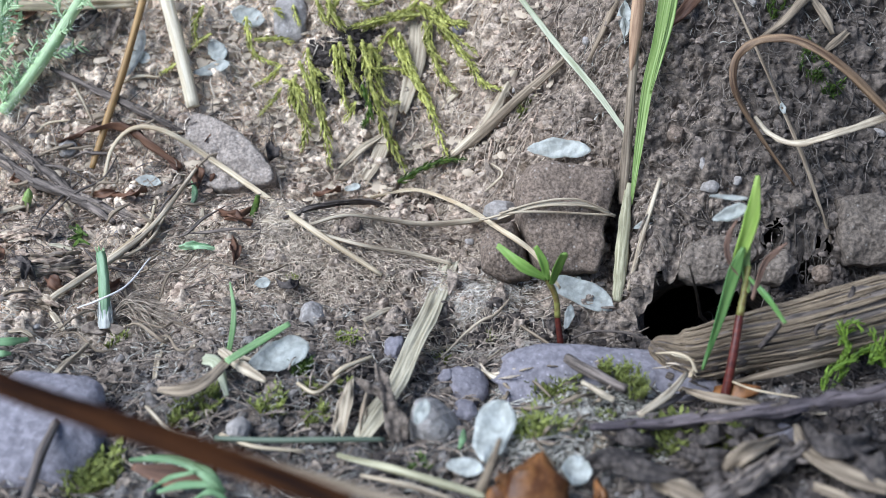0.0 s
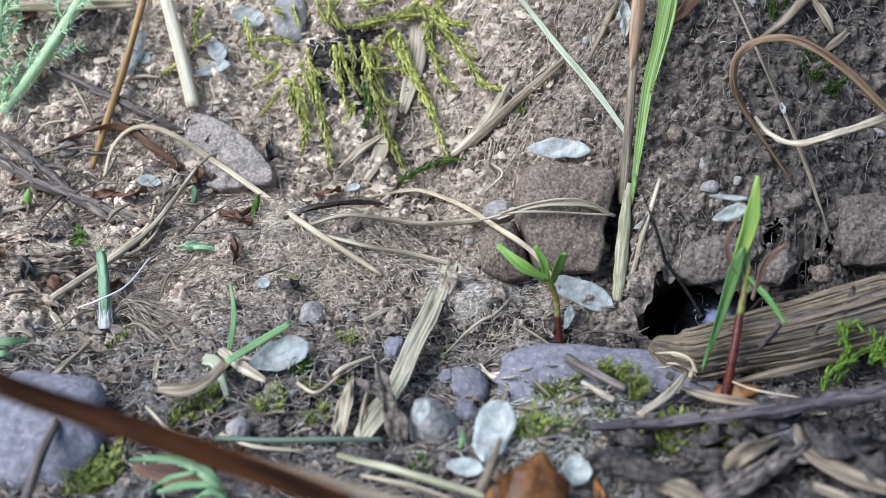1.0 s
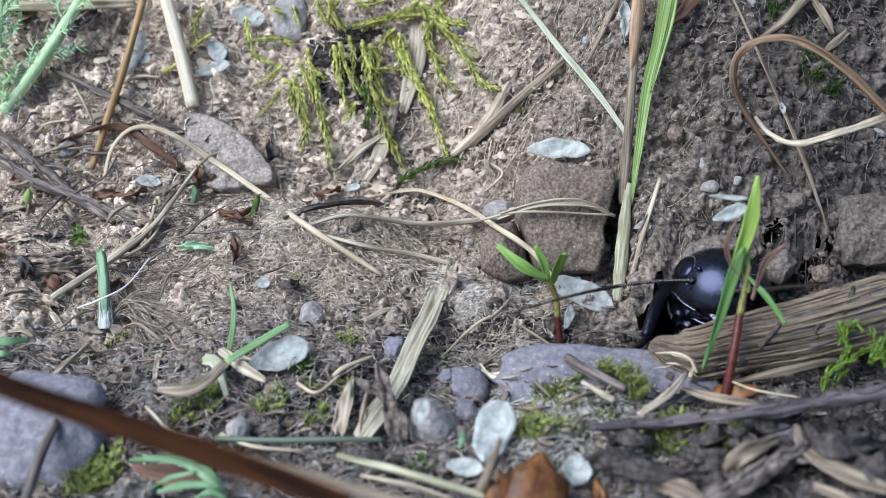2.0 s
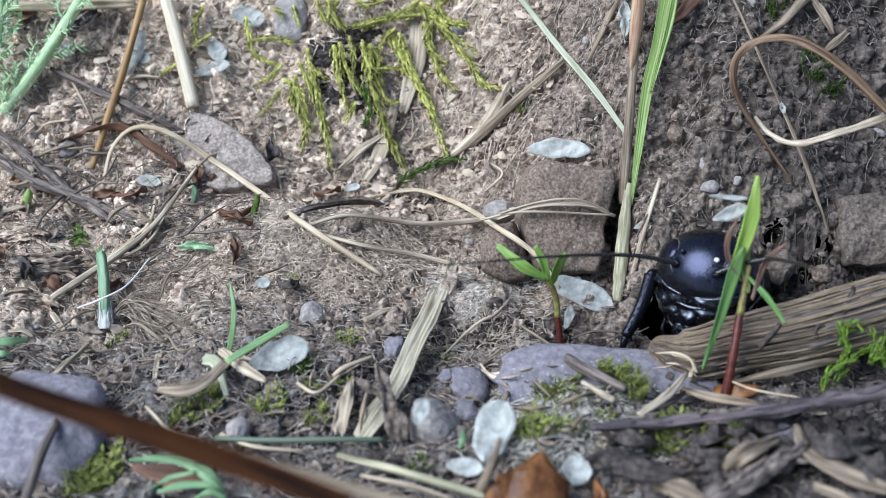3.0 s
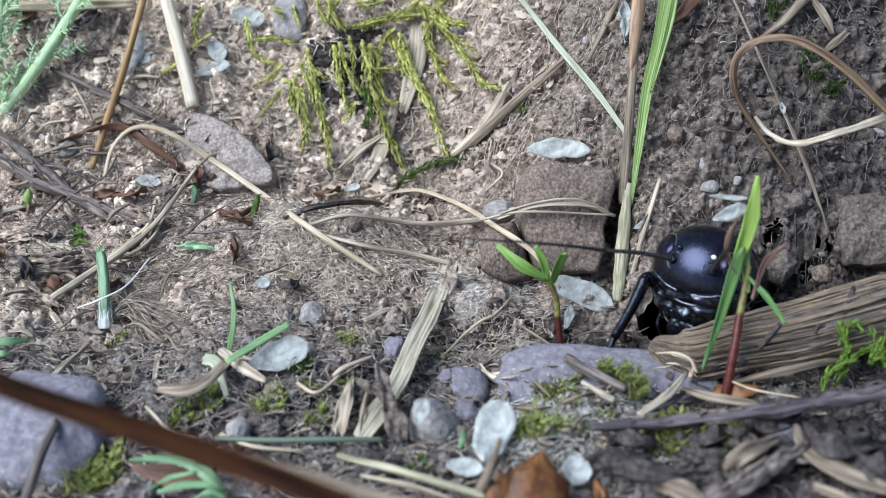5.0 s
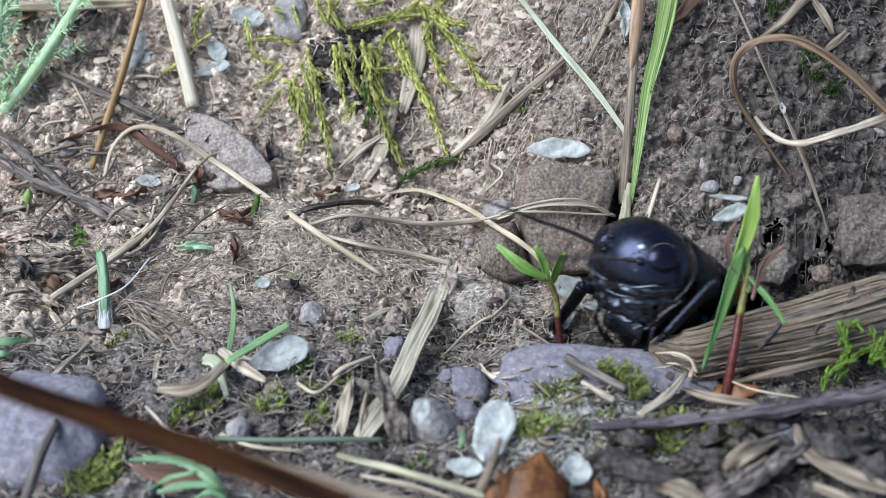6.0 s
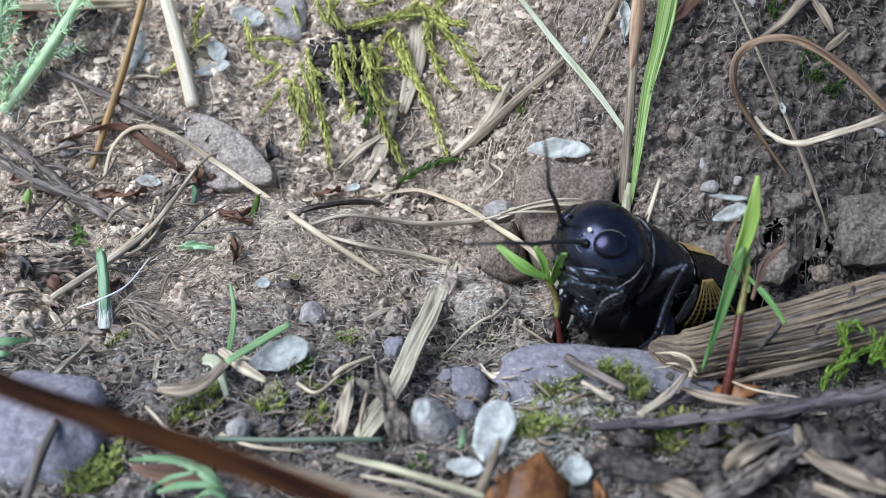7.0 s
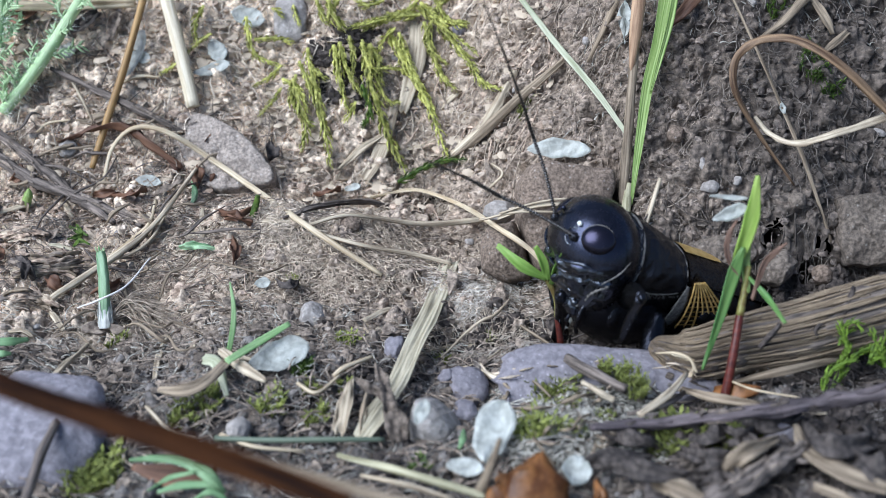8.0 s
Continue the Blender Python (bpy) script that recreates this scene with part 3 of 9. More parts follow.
def burrow(mouth, way, wide, name, label):
    """A tunnel behind a mouth, stitched to its rim and sinking into the bank."""
    a = np.linspace(0, 2 * np.pi, 49)[:-1]
    k = rim(a) * 1.05
    rx, ry = mouth[0] + mouth[2] * k * np.cos(a), mouth[1] + mouth[3] * k * np.sin(a)
    rings = [np.stack([rx, ry, earth(rx, ry) - 0.25], 1)]
    line = curve(way, 4)
    t, s, u = frames(line, (0, 0, 1))
    for i in range(len(line)):
        r = wide * (1 + 0.06 * vnoise(a * 3, 0 * a + i * 0.7, 71)) * (1.0 if i < len(line) - 1 else 0.05)
        rings.append(line[i] + r[:, None] * (np.cos(a)[:, None] * s[i] + np.sin(a)[:, None] * u[i]))
    v = np.vstack(rings)
    n = len(a)
    f = [(i * n + j, (i + 1) * n + j, (i + 1) * n + (j + 1) % n, i * n + (j + 1) % n) for i in range(len(rings) - 1) for j in range(n)]
    tagged(part(name, (v, f), SOIL), label, "burrow", kind="structure")


ground_sheet()
for i, (mouth, way, wide) in enumerate(HOLES):
    burrow(mouth, way, wide, "hole" if i else "burrow", "small dark hole in the soil bank" if i else "dark round insect burrow sinking into the soil bank")


# ---- kinds of things ----
def relative(points):
    p = np.asarray(points, float)
    return p - p[0], tuple(p[0])


def stem(name, points, radii, mat, label, category, group="", **kw):
    p, at = relative(points)
    return tagged(part(name, tube(p, radii, **kw), mat, at=at), label, category, group)


def strip(name, points, widths, mat, label, category, group="", **kw):
    p, at = relative(points)
    return tagged(part(name, blade(p, widths, **kw), mat, at=at), label, category, group)


def stone(name, at, size, mat, label, tilt=0, yaw=0, lean=0, seed=1, square=2.2, chips=7, rough=0.05, group=""):
    shape = turned(stone_shape(*size, seed, square, chips, rough=rough), tilt, yaw, lean)
    return tagged(part(name, shape, mat, at=at), label, "stone", group)


def hewn(name, at, outline, normal, thick, mat, label, seed, relief=0.2, bulge=0.3):
    return tagged(part(name, hewn_shape(outline, normal, thick, seed, relief, bulge), mat, at=at), label, "stone")


def scale_leaf(at, length, width, tilt, yaw, seed=0, label="pale papery seed scale lying on the soil", lean=0, cup=0.25):
    shape = turned(turned(petal_shape(length, width, seed, cup), 0, yaw), tilt, 0, lean)
    return tagged(part("seed_scale", shape, PETAL, at=at), label, "seed scale", "fallen seed scales")


def moss_strand(points, width, mat, parent, seed=0):
    """A creeping shoot: a thread closely set with small pointed leaves, tighter towards the tip."""
    p, at = relative(points)
    rnd = np.random.RandomState(seed + 17)
    line = curve(p, 10)
    t, s, u = frames(line, (0.1, -0.7, 0.7))
    seg = np.linalg.norm(np.diff(line, axis=0), axis=1).sum()
    shapes = [tube(p, [width * 0.16, width * 0.13, width * 0.05], 5, 6)]
    n = int(seg / (width * 0.13))
    for i in range(n):
        k = i / n * (len(line) - 1)
        j = int(k)
        c = line[j] + (line[min(j + 1, len(line) - 1)] - line[j]) * (k - j)
        a = i * 2.4 + rnd.uniform(-0.3, 0.3)
        out = np.cos(a) * s[j] + 0.55 * np.sin(a) * u[j]
        side = np.cross(t[j], out)
        ln = width * rnd.uniform(0.75, 1.15) * (1 - 0.45 * (i / n) ** 3)
        w = ln * rnd.uniform(0.14, 0.22)
        tip = c + t[j] * ln * 0.95 + out * ln * rnd.uniform(0.12, 0.55)
        mid = c + t[j] * ln * 0.4 + out * ln * 0.30
        v = [c, mid + side * w, tip, mid - side * w, mid + out * w * 0.5]
        shapes.append((v, [(0, 1, 4), (1, 2, 4), (2, 3, 4), (3, 0, 4), (0, 3, 2, 1)]))
    return part("moss_shoot", join(*shapes), mat, parent, at=at, smooth_shade=False)


def moss_tuft(at, radius, count, mat, label, seed=0, height=1.0, level=False):
    """A small cushion of upright leafy shoots, in one mesh."""
    rnd = np.random.RandomState(seed)
    shapes = []
    for _ in range(count):
        a, r = rnd.uniform(0, 6.28), radius * np.sqrt(rnd.uniform(0, 1))
        c = np.array([r * np.cos(a), r * np.sin(a), -0.2])
        c[2] += 0.0 if level else float(earth(at[0] + c[0], at[1] + c[1], False)) + 0.25 - at[2]
        top = c + np.array([rnd.normal() * 0.3, rnd.normal() * 0.3, 0.5 + rnd.uniform(0.2, 0.7)]) * height
        for q in range(9):
            k = q / 9
            b = c * (1 - k) + top * k
            an = q * 2.4 + a
            d = np.array([np.cos(an), np.sin(an), 0.75])
            sd = np.array([-np.sin(an), np.cos(an), 0]) * 0.09 * height
            ln = 0.42 * height
            shapes.append(([b, b + d * ln * 0.5 + sd, b + d * ln, b + d * ln * 0.5 - sd], [(0, 1, 2), (0, 2, 3)]))
        shapes.append(tube([c, top], [0.06, 0.04], 4, 2))
    return tagged(part("moss_tuft", join(*shapes), mat, at=at, smooth_shade=False), label, "moss", "moss tufts")




def seedling(points, radii, leaves, label, red=0.66):
    p, at = relative(points)
    thing = tagged(base("seedling", at), label, "seedling", "seedlings")
    line = curve(p, 10)
    r = spread(radii, len(line))
    k = int(red * len(line))
    part("stem", tube(line[:k + 1], r[:k + 1], 10, 1, rough=0.05), RED_STEM, thing, "dark red stem")
    part("upper_stem", tube(line[k - 1:], r[k - 1:] * 1.02, 10, 1, rough=0.05), OLIVE_STEM, thing, "olive-green upper stem")
    for pts, widths, mat in leaves:
        part("leaf", blade(np.asarray(pts) - np.asarray(at), widths, 0.14, (0.15, -0.85, 0.5), 0.34, per=12, cross=8, ribs=1), mat, thing)
    return thing


def downy_plant(line_a, line_b):
    """A feathery herb: pale hairy stems set with finely cut leaflets."""
    at = line_a[0]
    thing = tagged(base("downy_plant", at), "pale green downy herb with feathery leaflets on the bank", "plant")
    rnd = np.random.RandomState(5)
    for n, pts in enumerate((line_a, line_b)):
        p = np.asarray(pts, float) - np.asarray(at)
        part("stem", tube(p, [0.45, 0.5, 0.48, 0.42], 10, 10, ridges=5, rough=0.06), DOWNY_STEM, thing)
        line = curve(p, 12)
        t, s, u = frames(line, (0, -0.7, 0.7))
        for i in range(1, len(line) - 1, 3):
            sgn = 1 if (n or rnd.uniform() < 0.15) else -1
            c = line[i]
            d = t[i] * rnd.uniform(0.3, 1.1) + s[i] * sgn * rnd.uniform(0.5, 1.0) + u[i] * rnd.uniform(-0.4, 0.6)
            ln = rnd.uniform(0.8, 2.3)
            tip = c + d * ln + t[i] * rnd.uniform(0.2, 0.9)
            mid = c + d * ln * 0.55 + u[i] * 0.2
            stalk = curve([c, mid, tip], 5)
            shapes = [tube(stalk, [0.11, 0.08, 0.03], 5, 1)]
            for k in range(2, len(stalk)):
                for q in (1, -1):
                    b = stalk[k]
                    e = b + (d * rnd.uniform(0.2, 0.9) + np.cross(d, u[i]) * q * rnd.uniform(0.2, 0.8) + u[i] * rnd.uniform(-0.5, 0.6)) * rnd.uniform(0.4, 1.1)
                    shapes.append(tube([b, (b + e) / 2 + u[i] * rnd.uniform(-0.1, 0.1), e], [0.06, 0.10, 0.02], 4, 2))
            part("leaflet", join(*shapes), FUZZ, thing)
        hairs = []
        for _ in range(320):
            i = rnd.randint(0, len(line))
            a = rnd.uniform(0, 6.28)
            d = np.cos(a) * s[i] + np.sin(a) * u[i] + t[i] * rnd.uniform(-0.3, 0.6)
            hairs.append(tube([line[i] + d * 0.4, line[i] + d * rnd.uniform(0.6, 1.3)], [0.022, 0.008], 3, 1))
        part("hairs", join(*hairs), WHITE_HAIR, thing, "fine white hairs")
    return thing


def rotten_stalk(points, radii):
    """A thick hollow stem, its rind split into long grey fibres over a brown core."""
    p, at = relative(points)
    thing = tagged(base("rotten_stalk", at), "thick weathered fibrous stalk lying before the burrow", "stalk")
    part("core", tube(p, np.asarray(radii) * 0.93, 30, 14, ridges=11, rough=0.12, seed=4), DARK_ROOT, thing, "dark pithy core")
    line = curve(p, 16)
    n = len(line)
    r = spread(radii, n)
    t, s, u = frames(line, (0.1, -0.6, 0.8))
    rnd = np.random.RandomState(9)
    for i in range(150):
        if i % 11 == 4:
            continue
        a = i / 150 * 2 * np.pi + rnd.uniform(-0.05, 0.05)
        i0, i1 = int(rnd.uniform(0, 0.3) * n) if i % 3 else 0, int(rnd.uniform(0.72, 1.0) * n)
        if i % 5 == 0:
            i0 = int(0.35 * n)
        k = np.arange(i0, i1, 3)
        drift = a + 0.05 * np.sin(k * 0.06 + i) - 0.15 * k / n
        rr = r[k] * (0.97 + 0.09 * rnd.uniform(-1, 1)) + 0.025 * np.sin(k * 0.5 + i * 2)
        q = line[k] + rr[:, None] * (np.cos(drift)[:, None] * s[k] + np.sin(drift)[:, None] * u[k])
        wd = 2 * np.pi * r[k] / 150 * rnd.uniform(0.6, 2.2)
        wd[0] *= 0.3
        wd[-1] *= 0.3
        out = q - line[k]
        part("fibre_strip", blade(q, wd, 0.16, tuple(out.mean(0) / np.linalg.norm(out.mean(0))), -0.2, per=3, cross=2), STALK_OLD, thing)
    return thing


def cut_stalk(points):
    """A snapped green stalk whose pale sheath is frayed at the foot."""
    p, at = relative(points)
    thing = tagged(base("cut_stalk", at), "cut green plant stalk with a pale frayed foot", "stalk")
    part("stem", tube(p, [0.36, 0.37, 0.34, 0.31], 20, 8, ridges=7, rough=0.08), STALK_GREEN, thing)
    rnd = np.random.RandomState(3)
    part("foot", tube([p[0] - (p[1] - p[0]) * 0.2, p[0], p[0] * 0.55 + p[1] * 0.45], [0.50, 0.47, 0.39], 24, 8, ridges=9, rough=0.1), SHEATH, thing, "white swollen foot")
    for i in range(11):
        a = i / 11 * 6.28
        o = np.array([0.40 * np.cos(a), 0.40 * np.sin(a), 0])
        k = rnd.uniform(0.5, 0.95)
        top = p[0] * (1 - k) + p[1] * k
        part("sheath", blade([p[0] + o * rnd.uniform(1.05, 1.35), (p[0] + top) / 2 + o * 1.1, top + o * 0.98], [0.22, 0.42, 0.1], 0.06, tuple(o), 0.1), SHEATH, thing, "pale frayed sheath")
    for i in range(6):
        a = i * 1.05
        o = np.array([0.3 * np.cos(a), 0.3 * np.sin(a), 0])
        part("torn_edge", blade([p[-1] + o * 0.8, p[-1] + o + np.array([0, 0, rnd.uniform(0.2, 0.5)])], [0.2, 0.06], 0.06, tuple(o)), FUZZ, thing)
    return thing


def woody(name, points, radii, label, category, seed=0, flakes=16, mat=None):
    """A weathered root or twig: knotty wood with lifting flakes of bark."""
    p, at = relative(points)
    thing = tagged(base(name, at), label, category)
    rnd = np.random.RandomState(seed)
    line = curve(p, 14)
    n = len(line)
    wob = np.stack([vnoise(np.arange(n) * 0.35, 0 * np.arange(n) + q + seed, 5 + q) for q in range(3)], 1)
    r = spread(radii, n) * (1 + 0.10 * vnoise(np.arange(n) * 0.3, 0 * np.arange(n) + seed, 9))
    line = line + wob * r[:, None] * 0.14
    part("wood", tube(line, r, 24, 1, rough=0.28, seed=seed, ridges=9), mat or DARK_ROOT, thing)
    t, s, u = frames(line, (0.1, -0.6, 0.8))
    for i in range(flakes):
        k = rnd.randint(2, n - 6)
        a = rnd.uniform(0.2, 2.9)
        idx = np.arange(k, min(n, k + rnd.randint(4, 9)))
        o = np.cos(a) * s[idx] + np.sin(a) * u[idx]
        lift = 1.0 + 0.18 * np.linspace(0, 1, len(idx)) ** 2
        part("bark_flake", blade(line[idx] + o * (r[idx] * lift)[:, None], [r[k] * 0.2, r[k] * rnd.uniform(0.4, 0.8), r[k] * 0.15], 0.08, tuple(o.mean(0)), -0.2, per=2, wave=0.06, seed=i), (LITTER, mat or DARK_ROOT, mat or DARK_ROOT)[i % 3], thing)
    for i in range(2):
        k = rnd.randint(4, n - 4)
        a = rnd.uniform(0.3, 2.8)
        o = np.cos(a) * s[k] + np.sin(a) * u[k]
        part("stub", tube([line[k], line[k] + o * r[k] * 1.5, line[k] + (o * 1.9 + t[k]) * r[k]], [r[k] * 0.42, r[k] * 0.34, r[k] * 0.2], 8, 4, rough=0.2), DARK_ROOT, thing)
    return thing


def crumpled_leaf(at, lobes, label):
    """A dead leaf shrivelled into horned lobes that meet at one crease."""
    thing = tagged(base("dead_leaf", at), label, "leaf")
    for i, (pts, widths) in enumerate(lobes):
        part("lobe", blade(np.asarray(pts) - np.asarray(at), widths, 0.18, (0.3, -0.8, 0.5), 0.6, cross=10, wave=0.25, seed=i + 3), LEAF_DARK, thing)
    return thing


# ---- stones ----
hewn("stone_block", (8.6, -5.6, 5.5), [(-2.6, 3.7), (-1.0, 4.1), (3.1, 3.4), (3.3, 2.4), (2.5, -0.2), (2.4, -2.0), (1.9, -3.6), (-0.4, -3.7), (-2.3, -3.3), (-3.3, 0.2), (-3.4, 1.9)], (0.03, -0.86, 0.5), 5.0, STONE_BROWN, "squarish brown sandstone block set in the bank", 3, 0.2, 0.5)
hewn("stone", (4.1, -5.9, 3.2), [(-1.7, 0.3), (-1.3, 1.6), (0.4, 2.3), (1.4, 0.5), (2.0, -1.6), (0.4, -2.1), (-1.4, -1.4)], (-0.15, -0.8, 0.58), 3.5, STONE_BROWN, "rounded brown stone beside the sandstone block", 5, 0.14, 1.1)
hewn("stone_slab", (-17.1, 7.1, 4.6), [(-3.7, 3.5), (-1.1, 3.0), (0.9, 1.9), (3.1, 0.3), (4.4, -1.1), (4.4, -2.1), (2.6, -2.7), (0.6, -3.3), (-1.0, -2.8), (-3.3, -1.6), (-4.1, 0.7), (-4.3, 2.7)], (-0.12, -0.66, 0.75), 3.0, STONE_PALE, "flat grey-brown stone slab half buried in the bank", 8, 0.3, 0.1)
hewn("stone", (18.4, -7.7, 3.5), [(-2.5, -0.1), (-1.9, 1.2), (0.2, 1.8), (2.2, 1.6), (2.8, 0.6), (1.7, -0.9), (-0.3, -1.5), (-1.4, -1.7), (-2.4, -1.2)], (-0.05, -0.84, 0.54), 3.2, STONE_DARK, "grey-brown stone roofing the burrow's mouth", 12, 0.22, 0.6)
hewn("stone", (22.5, -8.6, 3.5), [(-1.2, 0.1), (-0.4, 1.0), (0.4, 1.3), (1.3, 0.3), (0.7, -0.6), (-0.2, -1.2), (-1.0, -0.9)], (0.1, -0.84, 0.54), 2.6, STONE_DARK, "small rounded grey stone beside the burrow", 15, 0.12, 0.8)
hewn("stone_block", (28.6, -7.0, 5.4), [(-2.0, 2.1), (-0.6, 2.5), (2.0, 2.5), (2.4, -2.1), (0.2, -2.4), (-1.5, -2.3), (-2.0, -0.8)], (-0.08, -0.86, 0.5), 4.0, STONE_DARK, "square grey stone block in the dark bank", 18, 0.22, 0.4)
stone("stone", (10.4, -16.4, -0.1), (14.0, 4.6, 2.8), STONE_BLUE, "flat lilac-grey stone slab before the burrow, partly overgrown", tilt=13, yaw=-3, lean=4, seed=22, square=2.9, chips=4, rough=0.06)
stone("stone", (5.1, -16.6, -0.2), (3.3, 4.6, 2.6), STONE_BLUE, "rounded lilac-grey stone under the slab's edge", tilt=24, yaw=0, lean=0, seed=21, square=2.4, chips=5, rough=0.06)
stone("stone", (-23.8, -22.0, 0.0), (8.1, 8.4, 4.0), STONE_BLUE, "grey stone in the near litter", tilt=18, yaw=0, lean=0, seed=25, square=3, chips=8, rough=0.05)
stone("pebble", (1.4, -16.5, -0.5), (2.9, 2.9, 1.8), STONE_BLUE, "dark grey pebble on the soil", tilt=20, yaw=0, lean=0, seed=31, square=2.4, chips=7, rough=0.05)
stone("pebble", (1.3, -19.4, -0.2), (1.6, 1.7, 1.2), STONE_BLUE, "small dark grey pebble on the soil", tilt=20, yaw=0, lean=0, seed=33, square=2.2, chips=7, rough=0.05)
hewn("pebble", (-0.8, -22.3, 1.2), [(-1.2, 1.2), (-0.5, 1.2), (0.6, 0.7), (1.4, 0.0), (1.4, -0.8), (0.3, -1.4), (-0.9, -1.4), (-1.3, -0.1)], (-0.35, -0.8, 0.5), 2.6, STONE_GREY, "angular grey pebble with a pale flank", 36, 0.07, 0.9)
# the pebble's own pale facet, added as a thin papery piece
scale_leaf((-1.2, -23.9, 3.3), 1.5, 0.8, 45, 75, 77, "bluish-white facet of the angular pebble, added as a flake")
stone("pebble", (-3.1, -13.7, 0.6), (1.5, 1.8, 1.3), STONE_BLUE, "bluish pebble under a straw", tilt=20, yaw=0, lean=0, seed=37, square=2.2, chips=7, rough=0.05)
stone("pebble", (-8.7, -10.4, 1.0), (1.8, 1.9, 1.2), STONE_GREY, "small grey pebble in the fibrous mound", tilt=20, yaw=0, lean=0, seed=39, square=2.2, chips=7, rough=0.05)
stone("pebble", (0.2, -16.1, 0.0), (1.1, 1.2, 1.0), STONE_BLUE, "small dark pebble on the soil", tilt=20, yaw=0, lean=0, seed=41, square=2.2, chips=7, rough=0.05)
stone("pebble", (-29.3, 8.4, 4.2), (1.6, 1.6, 1.4), STONE_GREY, "light grey pebble in the bank", tilt=45, yaw=0, lean=0, seed=43, square=2.2, chips=7, rough=0.05)
stone("pebble", (23.8, -5.5, 6.9), (1.2, 1.3, 1.1), STONE_DARK, "bluish pebble in the bank", tilt=50, yaw=0, lean=0, seed=45, square=2.2, chips=7, rough=0.05)
stone("pebble", (15.9, -2.1, 10.3), (1.2, 1.2, 1.1), STONE_BROWN, "brown pebble in the bank", tilt=50, yaw=0, lean=0, seed=47, square=2.2, chips=7, rough=0.05)
stone("pebble", (1.3, 14.1, 11.9), (1.2, 1.0, 1.0), STONE_BLUE, "bluish pebble in the bank", tilt=48, yaw=0, lean=0, seed=49, square=2.2, chips=7, rough=0.05)
stone("pebble", (-6.6, -1.9, 3.1), (1.6, 1.3, 1.2), STONE_BROWN, "brown pebble in the valley", tilt=30, yaw=0, lean=0, seed=51, square=2.2, chips=7, rough=0.05)
stone("pebble", (-11.8, -22.6, 0.9), (1.5, 1.7, 1.3), STONE_GREY, "bluish pebble in the near litter", tilt=20, yaw=0, lean=0, seed=53, square=2.2, chips=7, rough=0.05)
stone("pebble", (18.8, -24.7, 1.8), (1.9, 2.5, 2.0), STONE_BLUE, "dark pebble in the near litter", tilt=20, yaw=0, lean=0, seed=55, square=2.2, chips=7, rough=0.05)
stone("pebble", (25.7, -7.3, 2.2), (1.5, 1.4, 1.5), STONE_BROWN, "brown pebble beside the burrow", tilt=50, yaw=0, lean=0, seed=57, square=2.2, chips=7, rough=0.05)
stone("pebble", (18.0, -4.9, 7.6), (1.3, 1.0, 1.0), STONE_GREY, "grey pebble in the bank", tilt=50, yaw=0, lean=0, seed=59, square=2.2, chips=7, rough=0.05)
stone("pebble", (4.4, 1.2, 2.5), (2.9, 1.7, 2.0), STONE_GREY, "grey stone in the valley between roots", tilt=50, yaw=0, lean=0, seed=61, square=2.2, chips=7, rough=0.05)
stone("stone", (-12.3, 16.5, 11.9), (2.7, 4.2, 1.8), STONE_GREY, "blue-grey stone at the root of the moss", tilt=48, yaw=0, lean=0, seed=71, square=3, chips=7, rough=0.05)
# ---- stalks, straws and grass ----
rotten_stalk([(12.9, -15.0, 1.7), (13.5, -15.2, 1.6), (15.1, -15.5, 1.2), (18.1, -15.6, 2.1), (21.8, -15.4, 2.9), (27.4, -14.6, 4.2), (32.9, -13.6, 5.2)], [0.21, 0.78, 1.55, 1.72, 1.89, 1.99, 2.04])
stem("twig", [(23.4, -16.8, 4.0), (24.1, -16.3, 4.7), (24.7, -15.5, 5.4), (25.1, -14.7, 5.8)], [0.20, 0.19, 0.17, 0.14], HUMUS, "thin dark twig leaning on the rotten stalk", "twig", sides=8, rough=0.2)
stem("twig", [(19.1, -17.3, 3.1), (19.6, -17.1, 3.7), (20.4, -16.5, 4.3)], [0.14, 0.19, 0.12], HUMUS, "short dark twig caught on the rotten stalk", "twig", sides=8, rough=0.25)
stem("twig", [(22.6, -17.1, 3.7), (22.4, -17.0, 4.1), (22.7, -16.8, 4.4), (23.2, -16.8, 4.2)], [0.10, 0.14, 0.14, 0.10], HUMUS, "dark curled knot of root on the rotten stalk", "twig", sides=7, rough=0.2)
stem("straw", [(-22.3, 16.3, 15.0), (-20.8, 13.0, 11.0), (-19.5, 9.9, 7.1)], [0.52, 0.53, 0.51], CREAM, "cream dry straw stalk leaning on the bank", "straw", sides=16, flat=0.7, ridges=7)
stem("dry_stalk", [(-23.4, 16.0, 15.1), (-24.8, 11.8, 10.1), (-26.3, 8.7, 5.9), (-27.2, 6.8, 3.3)], [0.29, 0.31, 0.29, 0.22], STALK_TAN, "orange-brown dry stalk leaning on the bank", "stalk", sides=10, rough=0.08)
strip("grass", [(12.8, -4.7, 6.2), (13.3, -2.8, 9.6), (13.9, -0.8, 13.2), (14.6, 0.7, 15.8), (15.1, 2.1, 18.3), (15.6, 3.2, 20.3)], [0.17, 0.57, 0.77, 0.77, 0.88, 0.85], GRASS, "fresh green grass blade standing against the bank", "grass", thick=0.05, fold=0.2, cross=24, ribs=5, up=(0, -0.8, 0.6))
strip("grass", [(14.0, -1.5, 13.0), (14.7, -0.3, 15.2), (15.4, 1.0, 17.5), (16.0, 2.7, 20.5)], [0.14, 0.37, 0.48, 0.45], GRASS, "narrow green blade parting from the grass sheath", "grass", thick=0.1, fold=0.3, cross=12, ribs=3, up=(0.3, -0.8, 0.5))
